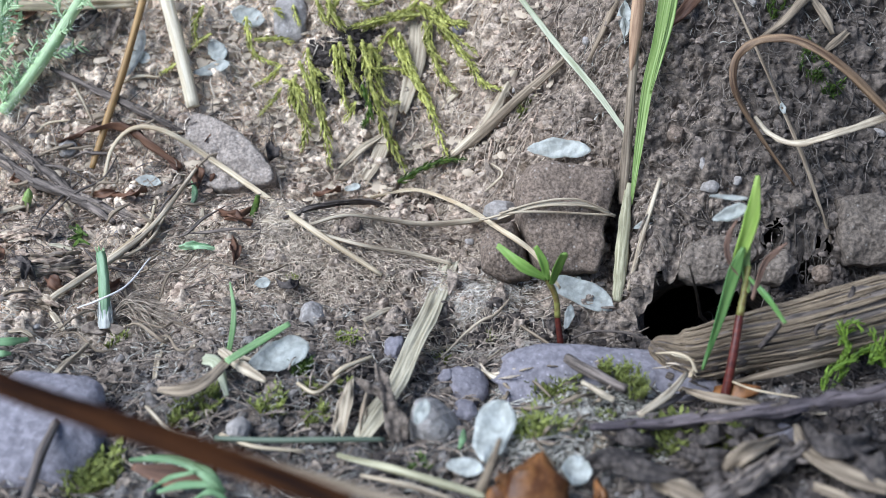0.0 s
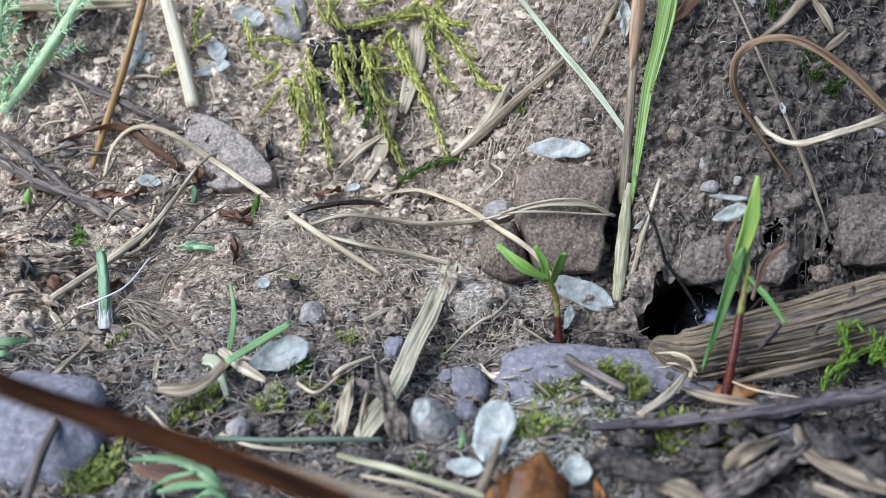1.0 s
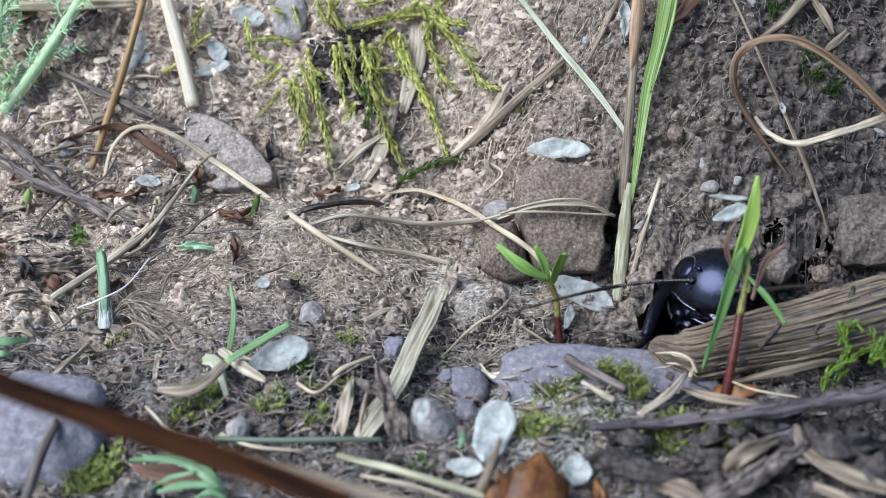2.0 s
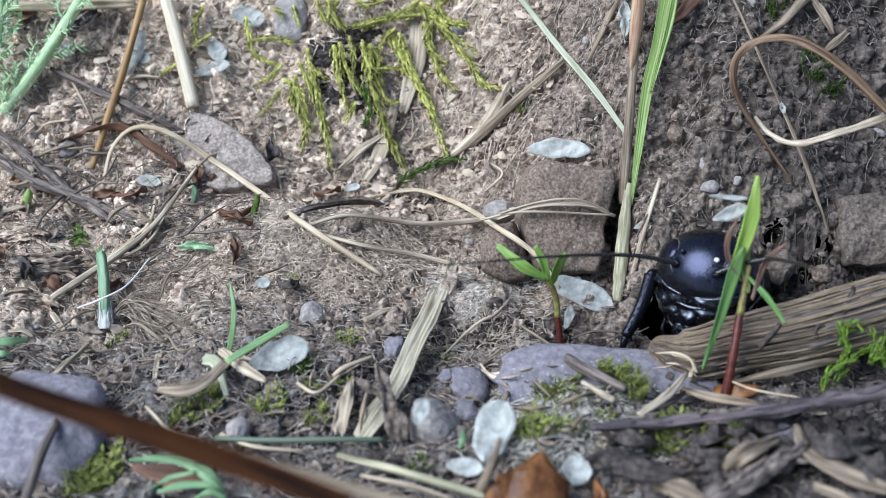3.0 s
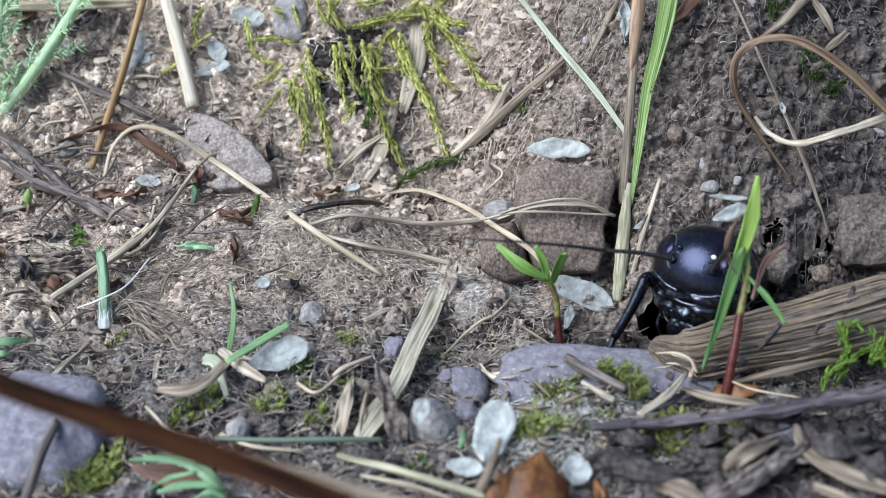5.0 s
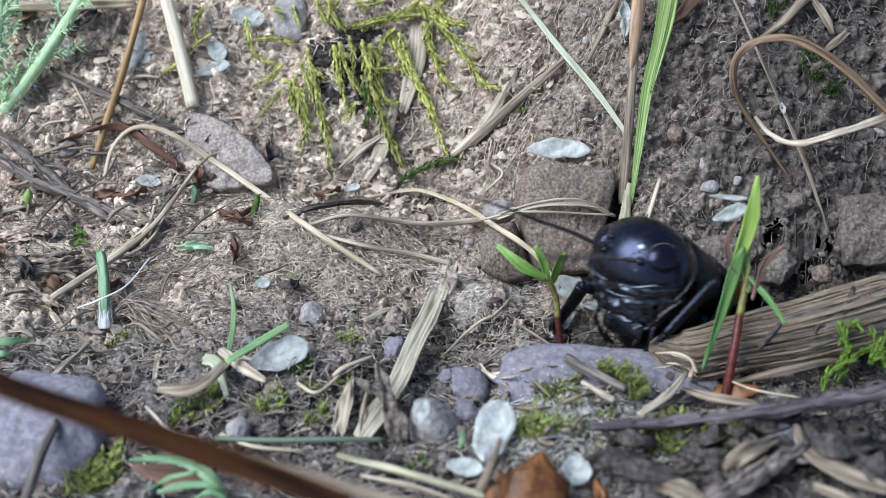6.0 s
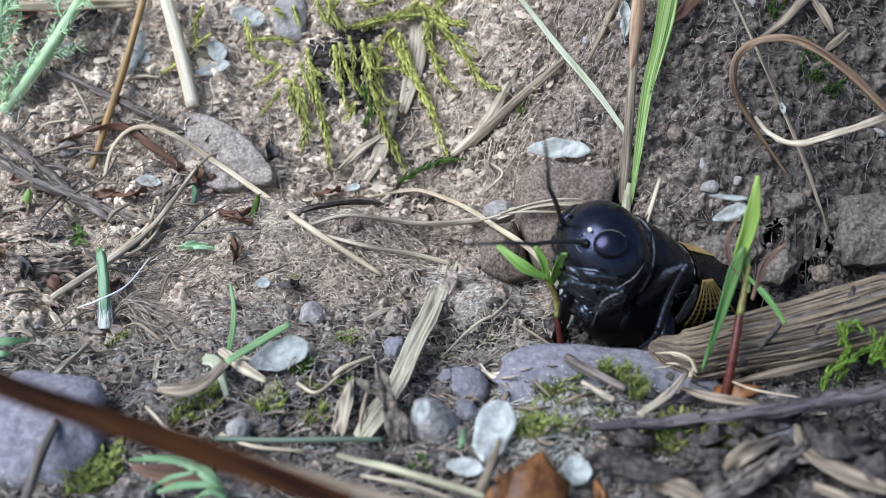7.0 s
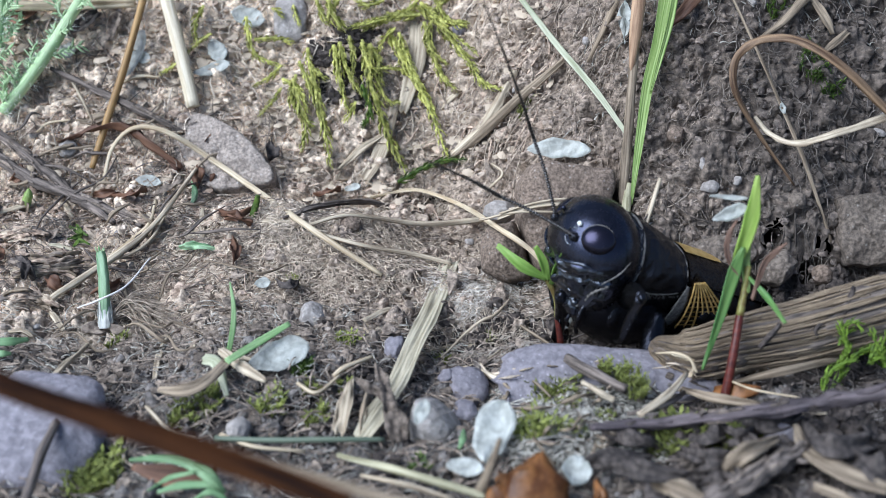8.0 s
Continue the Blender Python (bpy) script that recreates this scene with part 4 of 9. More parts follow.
stem("dry_stalk", [(13.4, 2.5, 19.0), (13.0, 0.3, 15.0), (12.7, -1.7, 11.2), (12.4, -3.5, 7.8), (12.3, -4.4, 6.1)], [0.42, 0.31, 0.31, 0.35, 0.31], STRAW_BROWN, "brown dry stalk beside the green grass blade", "stalk", sides=14, flat=0.6, ridges=5, rough=0.15)
stem("dry_stalk", [(12.7, -3.8, 7.4), (12.4, -5.2, 5.5), (12.1, -6.8, 3.5), (11.9, -8.0, 2.0), (11.7, -8.8, 1.0)], [0.19, 0.42, 0.46, 0.42, 0.30], SHEATH_DRY, "pale greenish straw sheath at the foot of the grass", "stalk", sides=20, flat=0.6, ridges=8, rough=0.1)
strip("dry_leaf", [(13.3, 1.7, 19.7), (13.0, 0.4, 16.5), (12.8, -0.3, 14.0)], [0.99, 0.84, 0.23], TAN_SHEATH, "reddish-tan dry leaf sheath on the standing stalk", "leaf", thick=0.2, fold=-0.3, up=(0, -0.8, 0.6))
strip("grass", [(5.4, 10.0, 16.3), (8.2, 5.3, 13.9), (10.5, 1.4, 12.2), (12.7, -1.4, 9.9)], [0.38, 0.45, 0.47, 0.31], GRASS_PALE, "thin pale green grass blade on the bank", "grass", thick=0.15, fold=0.3, up=(0, -0.8, 0.6))
stem("dry_tendril", [(23.5, -5.3, 8.0), (21.0, -4.4, 11.2), (19.2, -3.8, 14.0), (19.1, -3.0, 16.0), (20.5, -3.0, 17.3), (22.8, -3.5, 17.5), (25.5, -4.8, 16.2), (29.1, -5.5, 13.1)], [0.09, 0.17, 0.22, 0.26, 0.27, 0.31, 0.32, 0.33], TENDRIL, "curled dry brown tendril hanging over the bank", "tendril", sides=18, flat=0.5, rough=0.16, ridges=5)
stem("dry_tendril", [(20.8, -3.3, 12.1), (21.7, -4.4, 11.3), (23.1, -5.8, 11.3), (25.4, -6.2, 12.2), (29.3, -4.9, 12.9)], [0.13, 0.22, 0.24, 0.26, 0.26], STRAW_GREY, "pale looping end of a dry tendril", "tendril", sides=16, flat=0.45, rough=0.25, ridges=4, seed=2)
stem("dry_stalk", [(19.7, 2.7, 18.5), (21.4, -0.2, 15.2), (22.9, -2.0, 12.2), (24.4, -4.2, 9.0), (26.2, -6.7, 4.4)], [0.12, 0.11, 0.13, 0.17, 0.11], STRAW_BROWN, "thin grey dry stem on the dark bank", "stalk", sides=7, flat=0.6)
stem("dry_stalk", [(14.7, -4.3, 8.0), (13.7, -6.3, 5.9), (12.9, -7.7, 3.2), (12.4, -8.7, 1.8)], [0.15, 0.21, 0.17, 0.11], STRAW_GREY, "thin dry stem slanting beside the burrow", "stalk", sides=7, flat=0.7)
stem("dry_grass", [(-26.1, 5.5, 2.6), (-25.4, 6.9, 5.0), (-23.5, 7.1, 6.6), (-20.8, 6.7, 6.3), (-16.6, 5.5, 3.9), (-9.4, -3.5, 3.8), (-4.2, -6.5, 1.7)], [0.15, 0.17, 0.19, 0.22, 0.24, 0.24, 0.17], STRAW, "arched dry straw-coloured grass stem", "stalk", sides=8, flat=0.7)
stem("dry_grass", [(-9.0, -3.4, 3.3), (-5.7, -4.1, 2.7), (-1.8, -3.3, 1.4), (0.6, -3.6, 0.9)], [0.14, 0.18, 0.18, 0.16], STRAW_GREY, "dry straw lying in the valley", "stalk", sides=8, flat=0.6)
strip("straw", [(0.5, -3.0, 0.7), (-0.6, -8.8, 0.7), (-1.7, -13.5, 1.0), (-2.8, -18.2, 1.1), (-4.0, -22.0, 1.4), (-4.7, -23.1, 0.9)], [1.37, 1.33, 1.30, 1.30, 1.37, 0.97], STRAW_PALE, "frayed pale straw strip lying on the mound", "straw", thick=0.14, cross=24, fold=0.12, ribs=5, wave=0.12, up=(-0.2, -0.7, 0.7))
strip("straw", [(-5.6, -17.9, 1.3), (-5.7, -21.2, 1.8), (-6.0, -22.9, 1.0)], [0.35, 0.95, 0.8], STRAW_GREY, "broad frayed grey straw in the near litter", "straw", thick=0.08, cross=24, fold=0.05, ribs=7, wave=0.25, seed=6, up=(0, -0.25, 0.97))
strip("straw", [(-4.5, -18.7, 1.0), (-4.6, -21.6, 1.6), (-4.7, -23.0, 0.9)], [0.27, 0.46, 0.19], STRAW_BROWN, "short broken straw beside the frayed straw", "straw", thick=0.2, ribs=2, wave=0.2, seed=1, up=(0, -0.6, 0.8))
crumpled_leaf((-2.7, -22.6, 0.7), [([(-3.0, -22.5, 2.0), (-3.2, -21.7, 2.6), (-3.6, -20.0, 2.7), (-4.0, -18.8, 2.9)], [0.78, 0.84, 0.66, 0.20]), ([(-3.2, -21.7, 2.5), (-3.8, -21.5, 3.0), (-4.4, -21.4, 3.2), (-5.1, -20.8, 3.4)], [0.58, 0.58, 0.58, 0.16]), ([(-3.1, -22.1, 2.1), (-2.7, -23.2, 1.8), (-2.5, -23.6, 1.0)], [0.84, 1.35, 0.90])], "shrivelled dark brown leaf with horned lobes")
strip("dry_grass", [(-5.6, 5.4, 1.5), (-2.1, 6.0, 1.8), (1.1, 3.9, 1.7), (3.8, -6.3, 5.2), (6.0, -8.4, 4.5), (7.7, -10.0, 2.8)], [0.22, 0.35, 0.43, 0.38, 0.34, 0.19], STRAW, "dry root stem over the valley", "stalk", thick=0.2, ribs=2, fold=0.3, wave=0.1, seed=0)
stem("root", [(-9.5, -2.7, 3.5), (-6.6, -1.6, 3.7), (-1.6, 0.2, 2.0), (2.8, 1.8, 1.5), (5.0, 0.5, 3.0), (7.9, -1.6, 4.6)], [0.14, 0.16, 0.21, 0.25, 0.19, 0.12], STRAW_GREY, "thin pale root crossing the valley to the stone block", "root", sides=7)
strip("dry_leaf", [(3.7, -5.8, 5.7), (5.9, -5.9, 6.6), (8.5, -6.0, 6.9), (10.3, -5.9, 6.6), (11.6, -5.7, 5.8)], [0.19, 0.30, 0.45, 0.45, 0.11], STRAW_GREY, "twisted dry leaf over the stone block", "leaf", thick=0.15, fold=0.5, ribs=2, twist=70, wave=0.1, seed=2)
stem("dry_grass", [(2.5, -4.9, 5.1), (5.5, -6.1, 6.4), (11.4, -6.2, 6.2)], [0.10, 0.09, 0.08], STRAW_GREY, "thin dry stem across the stone block", "stalk", sides=6)
stem("rootlet", [(3.8, -5.8, 6.1), (6.3, -5.9, 7.0), (8.9, -6.0, 7.3), (11.2, -5.9, 6.3)], [0.08, 0.08, 0.08, 0.06], STRAW_GREY, "fine dry strand over the stone block", "root", sides=6)
woody("root", [(-11.3, -2.4, 3.9), (-9.2, -0.2, 3.6), (-5.8, 4.6, 1.5), (-1.9, 5.6, -0.3), (0.3, 5.0, -0.4)], [0.10, 0.19, 0.20, 0.17, 0.10], "dark root in the valley", "root", 4)
strip("straw", [(-1.9, 15.6, 12.0), (-2.2, 13.6, 9.4), (-3.2, 10.4, 6.4)], [1.36, 1.62, 0.80], STRAW_GREY, "pale straw piece hanging under the moss", "straw", thick=0.25, ribs=3, fold=0.1, up=(0, -0.8, 0.6), wave=0.1, seed=6)
strip("straw", [(-3.7, 10.8, 7.2), (-4.9, 8.0, 4.1), (-6.1, 6.6, 2.4)], [0.71, 1.15, 0.79], STRAW_GREY, "pale straw piece on the bank", "straw", thick=0.25, ribs=3, up=(0, -0.8, 0.6), wave=0.1, seed=7)
strip("straw", [(5.4, 7.6, 11.1), (3.3, 6.9, 7.2), (0.7, 7.1, 4.3)], [0.59, 0.86, 0.52], STRAW_GREY, "pale straw strip on the bank", "straw", thick=0.2, ribs=2, up=(0, -0.8, 0.6), wave=0.1, seed=8)
strip("straw", [(8.9, 5.5, 12.8), (5.7, 6.0, 9.5), (2.4, 6.8, 5.8), (-0.6, 7.3, 3.2)], [0.41, 0.71, 0.82, 0.35], STRAW_BROWN, "brown straw strip on the bank", "straw", thick=0.25, ribs=3, up=(0, -0.8, 0.6), wave=0.1, seed=9)
strip("straw", [(-36.3, 15.9, 13.2), (-30.9, 16.1, 13.2), (-24.6, 16.1, 13.4)], [0.72, 0.81, 0.63], STRAW, "pale dry stem pieces at the bank's top", "straw", thick=0.5, ribs=2, up=(0, -0.8, 0.6), wave=0.1, seed=10)
woody("root", [(-31.1, 12.7, 9.2), (-26.3, 10.7, 7.7), (-22.1, 8.9, 6.5), (-20.1, 8.3, 5.6)], [0.20, 0.29, 0.26, 0.13], "dark woody root in the bank", "root", 1)
woody("root", [(-35.7, 9.5, 5.6), (-31.6, 6.9, 3.9), (-28.1, 4.3, 2.3), (-23.8, -0.9, 2.7)], [0.35, 0.39, 0.39, 0.20], "dark woody root running down to the litter", "root", 2)
woody("root", [(-35.4, 8.0, 4.1), (-31.3, 5.4, 2.9), (-26.4, 2.6, 2.5), (-21.7, -1.2, 2.6)], [0.44, 0.45, 0.34, 0.16], "dark woody root in the litter", "root", 3)
strip("dead_leaf", [(-30.0, 8.5, 4.7), (-27.1, 8.3, 5.8), (-24.8, 7.9, 6.1), (-22.4, 6.5, 5.2), (-20.1, 5.7, 3.7)], [0.22, 0.57, 0.87, 1.04, 0.35], BROWN_LEAF, "curled reddish-brown dead leaf", "leaf", thick=0.12, fold=0.8, wave=0.35, twist=150, cross=8, up=(0, -0.8, 0.6))
stem("dry_stalk", [(-18.8, 6.3, 3.8), (-19.7, -0.5, 3.9), (-21.2, -2.5, 2.7), (-23.2, -5.0, 2.0), (-26.5, -8.4, 1.0)], [0.13, 0.20, 0.18, 0.28, 0.23], STRAW_GREY, "thin forked dry stem in the litter", "stalk", sides=8, rough=0.15)
stem("dry_stalk", [(-21.3, 2.0, 3.0), (-21.0, -1.6, 3.1), (-21.9, -2.5, 2.4), (-23.3, -4.6, 1.9)], [0.13, 0.14, 0.18, 0.24], STRAW, "thin pale forked stem", "stalk", sides=7)
stem("rootlet", [(-19.8, -0.2, 3.6), (-20.7, -2.5, 2.4), (-22.0, -4.2, 2.0), (-24.6, -5.0, 1.6)], [0.10, 0.12, 0.12, 0.10], STRAW_GREY, "thin pale rootlet in the litter", "root", sides=6)
stem("rootlet", [(-30.7, 13.3, 9.7), (-28.9, 11.5, 7.9), (-27.4, 9.6, 5.9)], [0.09, 0.11, 0.09], STRAW_GREY, "thin grey rootlet on the bank", "root", sides=6)
stem("rootlet", [(-31.8, 9.1, 5.3), (-31.0, 9.7, 5.8), (-29.2, 9.9, 6.0)], [0.09, 0.13, 0.09], STRAW, "thin white rootlet on the bank", "root", sides=6)
stem("rootlet", [(-25.3, 11.6, 8.4), (-24.0, 12.0, 8.8), (-22.3, 12.1, 8.7)], [0.09, 0.18, 0.09], STRAW, "curved cream rootlet on the bank", "root", sides=6)
woody("twig", [(8.1, -25.0, 3.1), (12.6, -23.7, 2.4), (17.0, -24.4, 3.7), (21.6, -23.6, 3.8), (25.2, -24.2, 5.1)], [0.20, 0.34, 0.38, 0.43, 0.45], "dark purplish-brown twig lying over the near litter", "twig", 5, mat=TWIG)
strip("husk", [(19.5, -24.7, 3.0), (19.4, -27.5, 3.4), (20.6, -30.0, 4.0), (22.5, -30.9, 3.8)], [0.37, 1.20, 1.04, 0.74], STRAW_BROWN, "tan dry husk in the near litter", "husk", thick=0.3, fold=0.12, up=(0.2, -0.5, 0.8), wave=0.1, seed=23)
woody("twig", [(13.2, -31.6, 3.2), (15.9, -29.6, 3.5), (19.1, -27.2, 3.2), (21.9, -24.5, 2.0)], [0.57, 0.55, 0.48, 0.25], "grey dry twig in the near litter", "twig", 6)
strip("straw", [(14.7, -18.1, 1.8), (13.0, -21.1, 2.4), (11.1, -23.0, 2.4)], [0.30, 0.55, 0.40], STRAW_GREY, "pale straw in the near litter", "straw", thick=0.2, ribs=2, up=(0, -0.5, 0.8), wave=0.1, seed=25)
strip("straw", [(14.4, -18.5, 0.9), (15.7, -21.0, 2.1), (18.3, -21.6, 2.0)], [0.41, 0.59, 0.39], STRAW_BROWN, "pale split straw lying on the lilac stone", "straw", thick=0.2, ribs=2, fold=0.2, up=(0, -0.5, 0.8), wave=0.1, seed=26)
strip("straw", [(13.1, -15.4, 1.4), (14.6, -16.5, 2.0), (15.4, -16.9, 1.6), (15.1, -17.5, 1.0)], [0.21, 0.35, 0.35, 0.28], STRAW, "thin hooked straw over the lilac stone", "straw", thick=0.2, wave=0.1, seed=27)
stem("rootlet", [(17.2, -19.1, 1.9), (18.3, -20.5, 2.3), (20.5, -21.6, 2.6)], [0.07, 0.07, 0.05], STRAW, "thin white rootlet before the stalk", "root", sides=6)
strip("straw", [(17.7, -17.7, 0.8), (20.3, -19.0, 2.6), (24.9, -16.3, 1.7)], [0.28, 0.54, 0.42], STRAW_BROWN, "pale straw under the rotten stalk", "straw", thick=0.2, wave=0.1, seed=29)
stem("rootlet", [(8.4, -11.8, 0.0), (9.9, -11.5, 0.4), (12.1, -11.7, 0.4), (13.2, -12.0, 0.1)], [0.07, 0.09, 0.09, 0.06], DARK_ROOT, "thin dark rootlet curving from the lilac stone", "root", sides=6)
stem("rootlet", [(-6.7, -17.6, 1.2), (-6.0, -17.1, 1.5), (-4.4, -15.5, 1.2)], [0.14, 0.17, 0.11], STRAW, "pale bent rootlet in the near litter", "root", sides=7)
stem("rootlet", [(-8.7, -19.0, 1.7), (-7.5, -19.8, 1.6), (-6.3, -17.7, 1.3)], [0.12, 0.13, 0.09], STRAW, "pale bent rootlet in the near litter", "root", sides=7)
stem("rootlet", [(2.5, -14.9, -0.3), (3.4, -16.2, 0.0), (4.7, -16.0, 0.1)], [0.14, 0.21, 0.14], STRAW_GREY, "grey rootlet by the pebbles", "root", sides=7)
stem("dry_grass", [(-12.9, -23.7, 1.3), (-9.7, -24.1, 1.5), (-6.5, -24.3, 1.7), (-3.3, -23.8, 1.3)], [0.16, 0.17, 0.17, 0.14], GREEN_STEM, "thin dark green stem in the near litter", "stalk", sides=8)
strip("straw", [(-5.8, -25.1, 1.2), (-2.8, -27.4, 2.2), (0.2, -29.0, 2.5), (2.2, -29.6, 2.2)], [0.28, 0.39, 0.44, 0.35], SHEATH_DRY, "greyish split straw in the near litter", "straw", thick=0.25, ribs=2, up=(0, -0.5, 0.8), wave=0.1, seed=35)
strip("straw", [(-4.5, -26.5, 1.0), (-1.9, -28.9, 2.4), (0.5, -29.7, 2.1)], [0.19, 0.30, 0.23], STRAW_GREY, "thin grey straw beside the split straw", "straw", thick=0.2, ribs=2, up=(0, -0.5, 0.8), wave=0.1, seed=36)
strip("grass", [(-17.1, -41.5, 18.6), (-16.2, -41.9, 18.5), (-14.0, -42.6, 18.1), (-9.6, -44.2, 17.7), (-5.5, -45.8, 17.3), (-3.1, -46.9, 17.1)], [0.79, 0.87, 0.94, 1.00, 0.89, 0.80], BLADE_DARK, "broad red-brown dry grass blade close to the lens", "grass", thick=0.2, fold=0.5, up=(0.1, -0.8, 0.6))
strip("grass", [(-11.7, -36.9, 12.2), (-7.9, -38.2, 11.9), (-3.8, -39.6, 11.5), (-0.5, -40.8, 11.4)], [0.14, 0.34, 0.48, 0.46], STRAW_BROWN, "pale edge of a dry grass blade close to the lens", "grass", thick=0.25, fold=0.2, up=(0.1, -0.8, 0.6), wave=0.1, seed=38)
stem("dry_shoot", [(1.8, -28.7, 1.3), (2.4, -29.3, 3.8), (2.9, -29.3, 5.8)], [0.36, 0.29, 0.10], STRAW_BROWN, "upright dry grey shoot in the near litter", "stalk", sides=8, rough=0.2)
# ---- papery scales ----
scale_leaf((8.2, 0.1, 8.0), 4.5, 1.4, 55, 4, 1, "pale papery seed scale lying on the stone block")
scale_leaf((-15.7, 16.3, 12.2), 2.8, 1.7, 48, -10, 2)
scale_leaf((-17.9, 13.8, 10.3), 2.0, 1.5, 48, -56, 3)
scale_leaf((-18.3, 12.7, 9.2), 3.0, 1.0, 48, 12, 4)
scale_leaf((-24.4, 13.0, 10.2), 4.2, 1.3, 48, 65, 5)
scale_leaf((-24.0, 13.1, 9.9), 1.8, 0.9, 48, -20, 6)
scale_leaf((-22.4, 4.8, 3.1), 2.0, 0.9, 40, -5, 7)
scale_leaf((12.6, 2.9, 16.6), 0.9, 3.3, 50, 5, 8)
scale_leaf((9.2, -8.6, 1.4), 4.8, 1.6, 45, -29, 12, cup=0.15)
scale_leaf((8.3, -10.1, 0.6), 1.7, 0.6, 45, 71, 10)
scale_leaf((-10.1, -16.5, 1.9), 3.9, 2.1, 20, 16, 11, cup=0.12)
scale_leaf((2.9, -24.7, 2.5), 4.0, 2.0, 25, 66, 12, cup=0.12)
scale_leaf((1.2, -26.8, 1.7), 2.1, 1.0, 25, -6, 13)
scale_leaf((7.2, -27.2, 1.8), 1.7, 1.7, 25, 0, 14)
scale_leaf((-22.7, -22.5, 1.6), 1.4, 1.0, 20, 16, 15)
scale_leaf((-12.3, -7.3, 1.5), 1.1, 1.0, 20, 13, 16)
scale_leaf((13.6, -6.0, 5.5), 1.7, 0.5, 55, 20, 17)
scale_leaf((9.1, -6.8, 1.4), 0.8, 0.5, 45, 21, 18)
scale_leaf((-29.9, 13.9, 10.1), 1.3, 1.4, 48, 20, 19)
scale_leaf((-7.0, 6.0, 2.0), 1.3, 0.6, 45, 21, 20)
scale_leaf((22.9, -2.1, 12.2), 0.4, 0.9, 50, 15, 21)
# ---- moss, seedlings and green shoots ----
moss_bank = tagged(base("hanging_moss", (-10.1, 14.9, 11.3)), "yellow-green feathery moss hanging down the bank", "moss")
moss_strand([(-4.2, 15.1, 12.6), (-5.5, 14.4, 12.4), (-7.2, 13.9, 12.2)], 0.87, MOSS, moss_bank, 0)
moss_strand([(-1.8, 15.2, 12.8), (-4.2, 15.0, 12.5), (-6.4, 14.2, 11.9)], 1.05, MOSS, moss_bank, 1)
moss_strand([(-1.8, 16.0, 13.5), (-0.2, 14.8, 12.5), (1.8, 13.3, 12.5)], 1.04, MOSS, moss_bank, 2)
moss_strand([(-1.5, 15.9, 13.3), (0.3, 13.9, 11.6), (2.0, 10.5, 10.6), (2.9, 8.5, 9.6)], 1.12, MOSS, moss_bank, 3)
moss_strand([(2.8, 8.8, 9.9), (3.3, 8.0, 9.7), (4.3, 7.2, 9.7)], 0.88, MOSS, moss_bank, 4)
moss_strand([(-1.5, 14.8, 12.3), (-0.9, 13.6, 10.4), (-0.2, 12.1, 9.0), (0.9, 10.3, 8.4)], 1.03, MOSS, moss_bank, 5)
moss_strand([(-4.2, 14.4, 11.5), (-3.1, 13.1, 9.6), (-1.7, 11.3, 7.9), (-0.8, 9.5, 6.5), (0.3, 6.8, 4.4)], 1.24, MOSS, moss_bank, 6)
moss_strand([(-5.8, 13.4, 10.9), (-5.9, 11.4, 9.3), (-5.0, 9.7, 7.1), (-4.1, 8.4, 4.9), (-3.0, 7.3, 3.0)], 1.37, MOSS, moss_bank, 7)
moss_strand([(-6.4, 13.1, 11.2), (-5.7, 11.7, 9.7), (-3.8, 12.5, 9.3), (-3.0, 12.6, 8.9)], 0.93, MOSS, moss_bank, 8)
moss_strand([(-8.1, 12.7, 11.4), (-7.8, 11.9, 10.1), (-7.0, 11.0, 8.7), (-6.4, 10.6, 8.0)], 1.03, MOSS, moss_bank, 9)
moss_strand([(-8.6, 12.8, 11.1), (-8.1, 11.0, 9.0), (-7.4, 9.5, 7.0)], 0.92, MOSS, moss_bank, 10)
moss_strand([(-6.4, 13.5, 11.3), (-4.6, 10.4, 7.8), (-3.5, 10.3, 7.3)], 0.69, MOSS, moss_bank, 11)
moss_strand([(-11.7, 11.0, 9.0), (-11.2, 9.7, 7.4), (-10.7, 8.9, 5.9), (-10.9, 7.9, 4.5)], 1.14, MOSS, moss_bank, 12)
moss_strand([(-10.4, 11.7, 9.7), (-9.7, 10.0, 7.5), (-9.2, 8.8, 5.7), (-8.7, 6.7, 3.5)], 1.14, MOSS, moss_bank, 13)
moss_strand([(-10.7, 13.2, 10.7), (-10.4, 12.0, 9.8), (-9.2, 10.9, 9.0)], 0.92, MOSS, moss_bank, 14)
moss_strand([(-15.7, 15.4, 12.5), (-15.4, 14.0, 11.1), (-14.7, 13.3, 10.0), (-12.7, 12.7, 9.4)], 0.93, MOSS, moss_bank, 15)
moss_strand([(-15.0, 14.0, 11.1), (-13.2, 14.3, 11.1), (-12.1, 14.1, 10.9)], 0.93, MOSS, moss_bank, 16)
moss_strand([(-12.8, 12.6, 9.5), (-13.6, 12.3, 8.7), (-14.9, 11.7, 8.2)], 0.70, MOSS, moss_bank, 17)
moss_strand([(-12.7, 11.1, 8.2), (-13.4, 10.2, 7.4), (-14.3, 9.3, 6.6)], 0.63, MOSS, moss_bank, 18)
moss_strand([(-12.6, 11.3, 8.9), (-11.2, 10.4, 8.3), (-10.5, 9.4, 6.8)], 0.80, MOSS, moss_bank, 19)
moss_strand([(-6.3, 10.6, 8.7), (-5.7, 9.6, 6.8), (-6.3, 9.0, 5.9)], 0.86, MOSS_GREEN, moss_bank, 20)
moss_strand([(-3.5, 6.2, 2.4), (-1.7, 7.0, 3.1), (0.0, 6.7, 4.0), (1.6, 5.9, 4.5)], 0.90, MOSS_GREEN, moss_bank, 21)
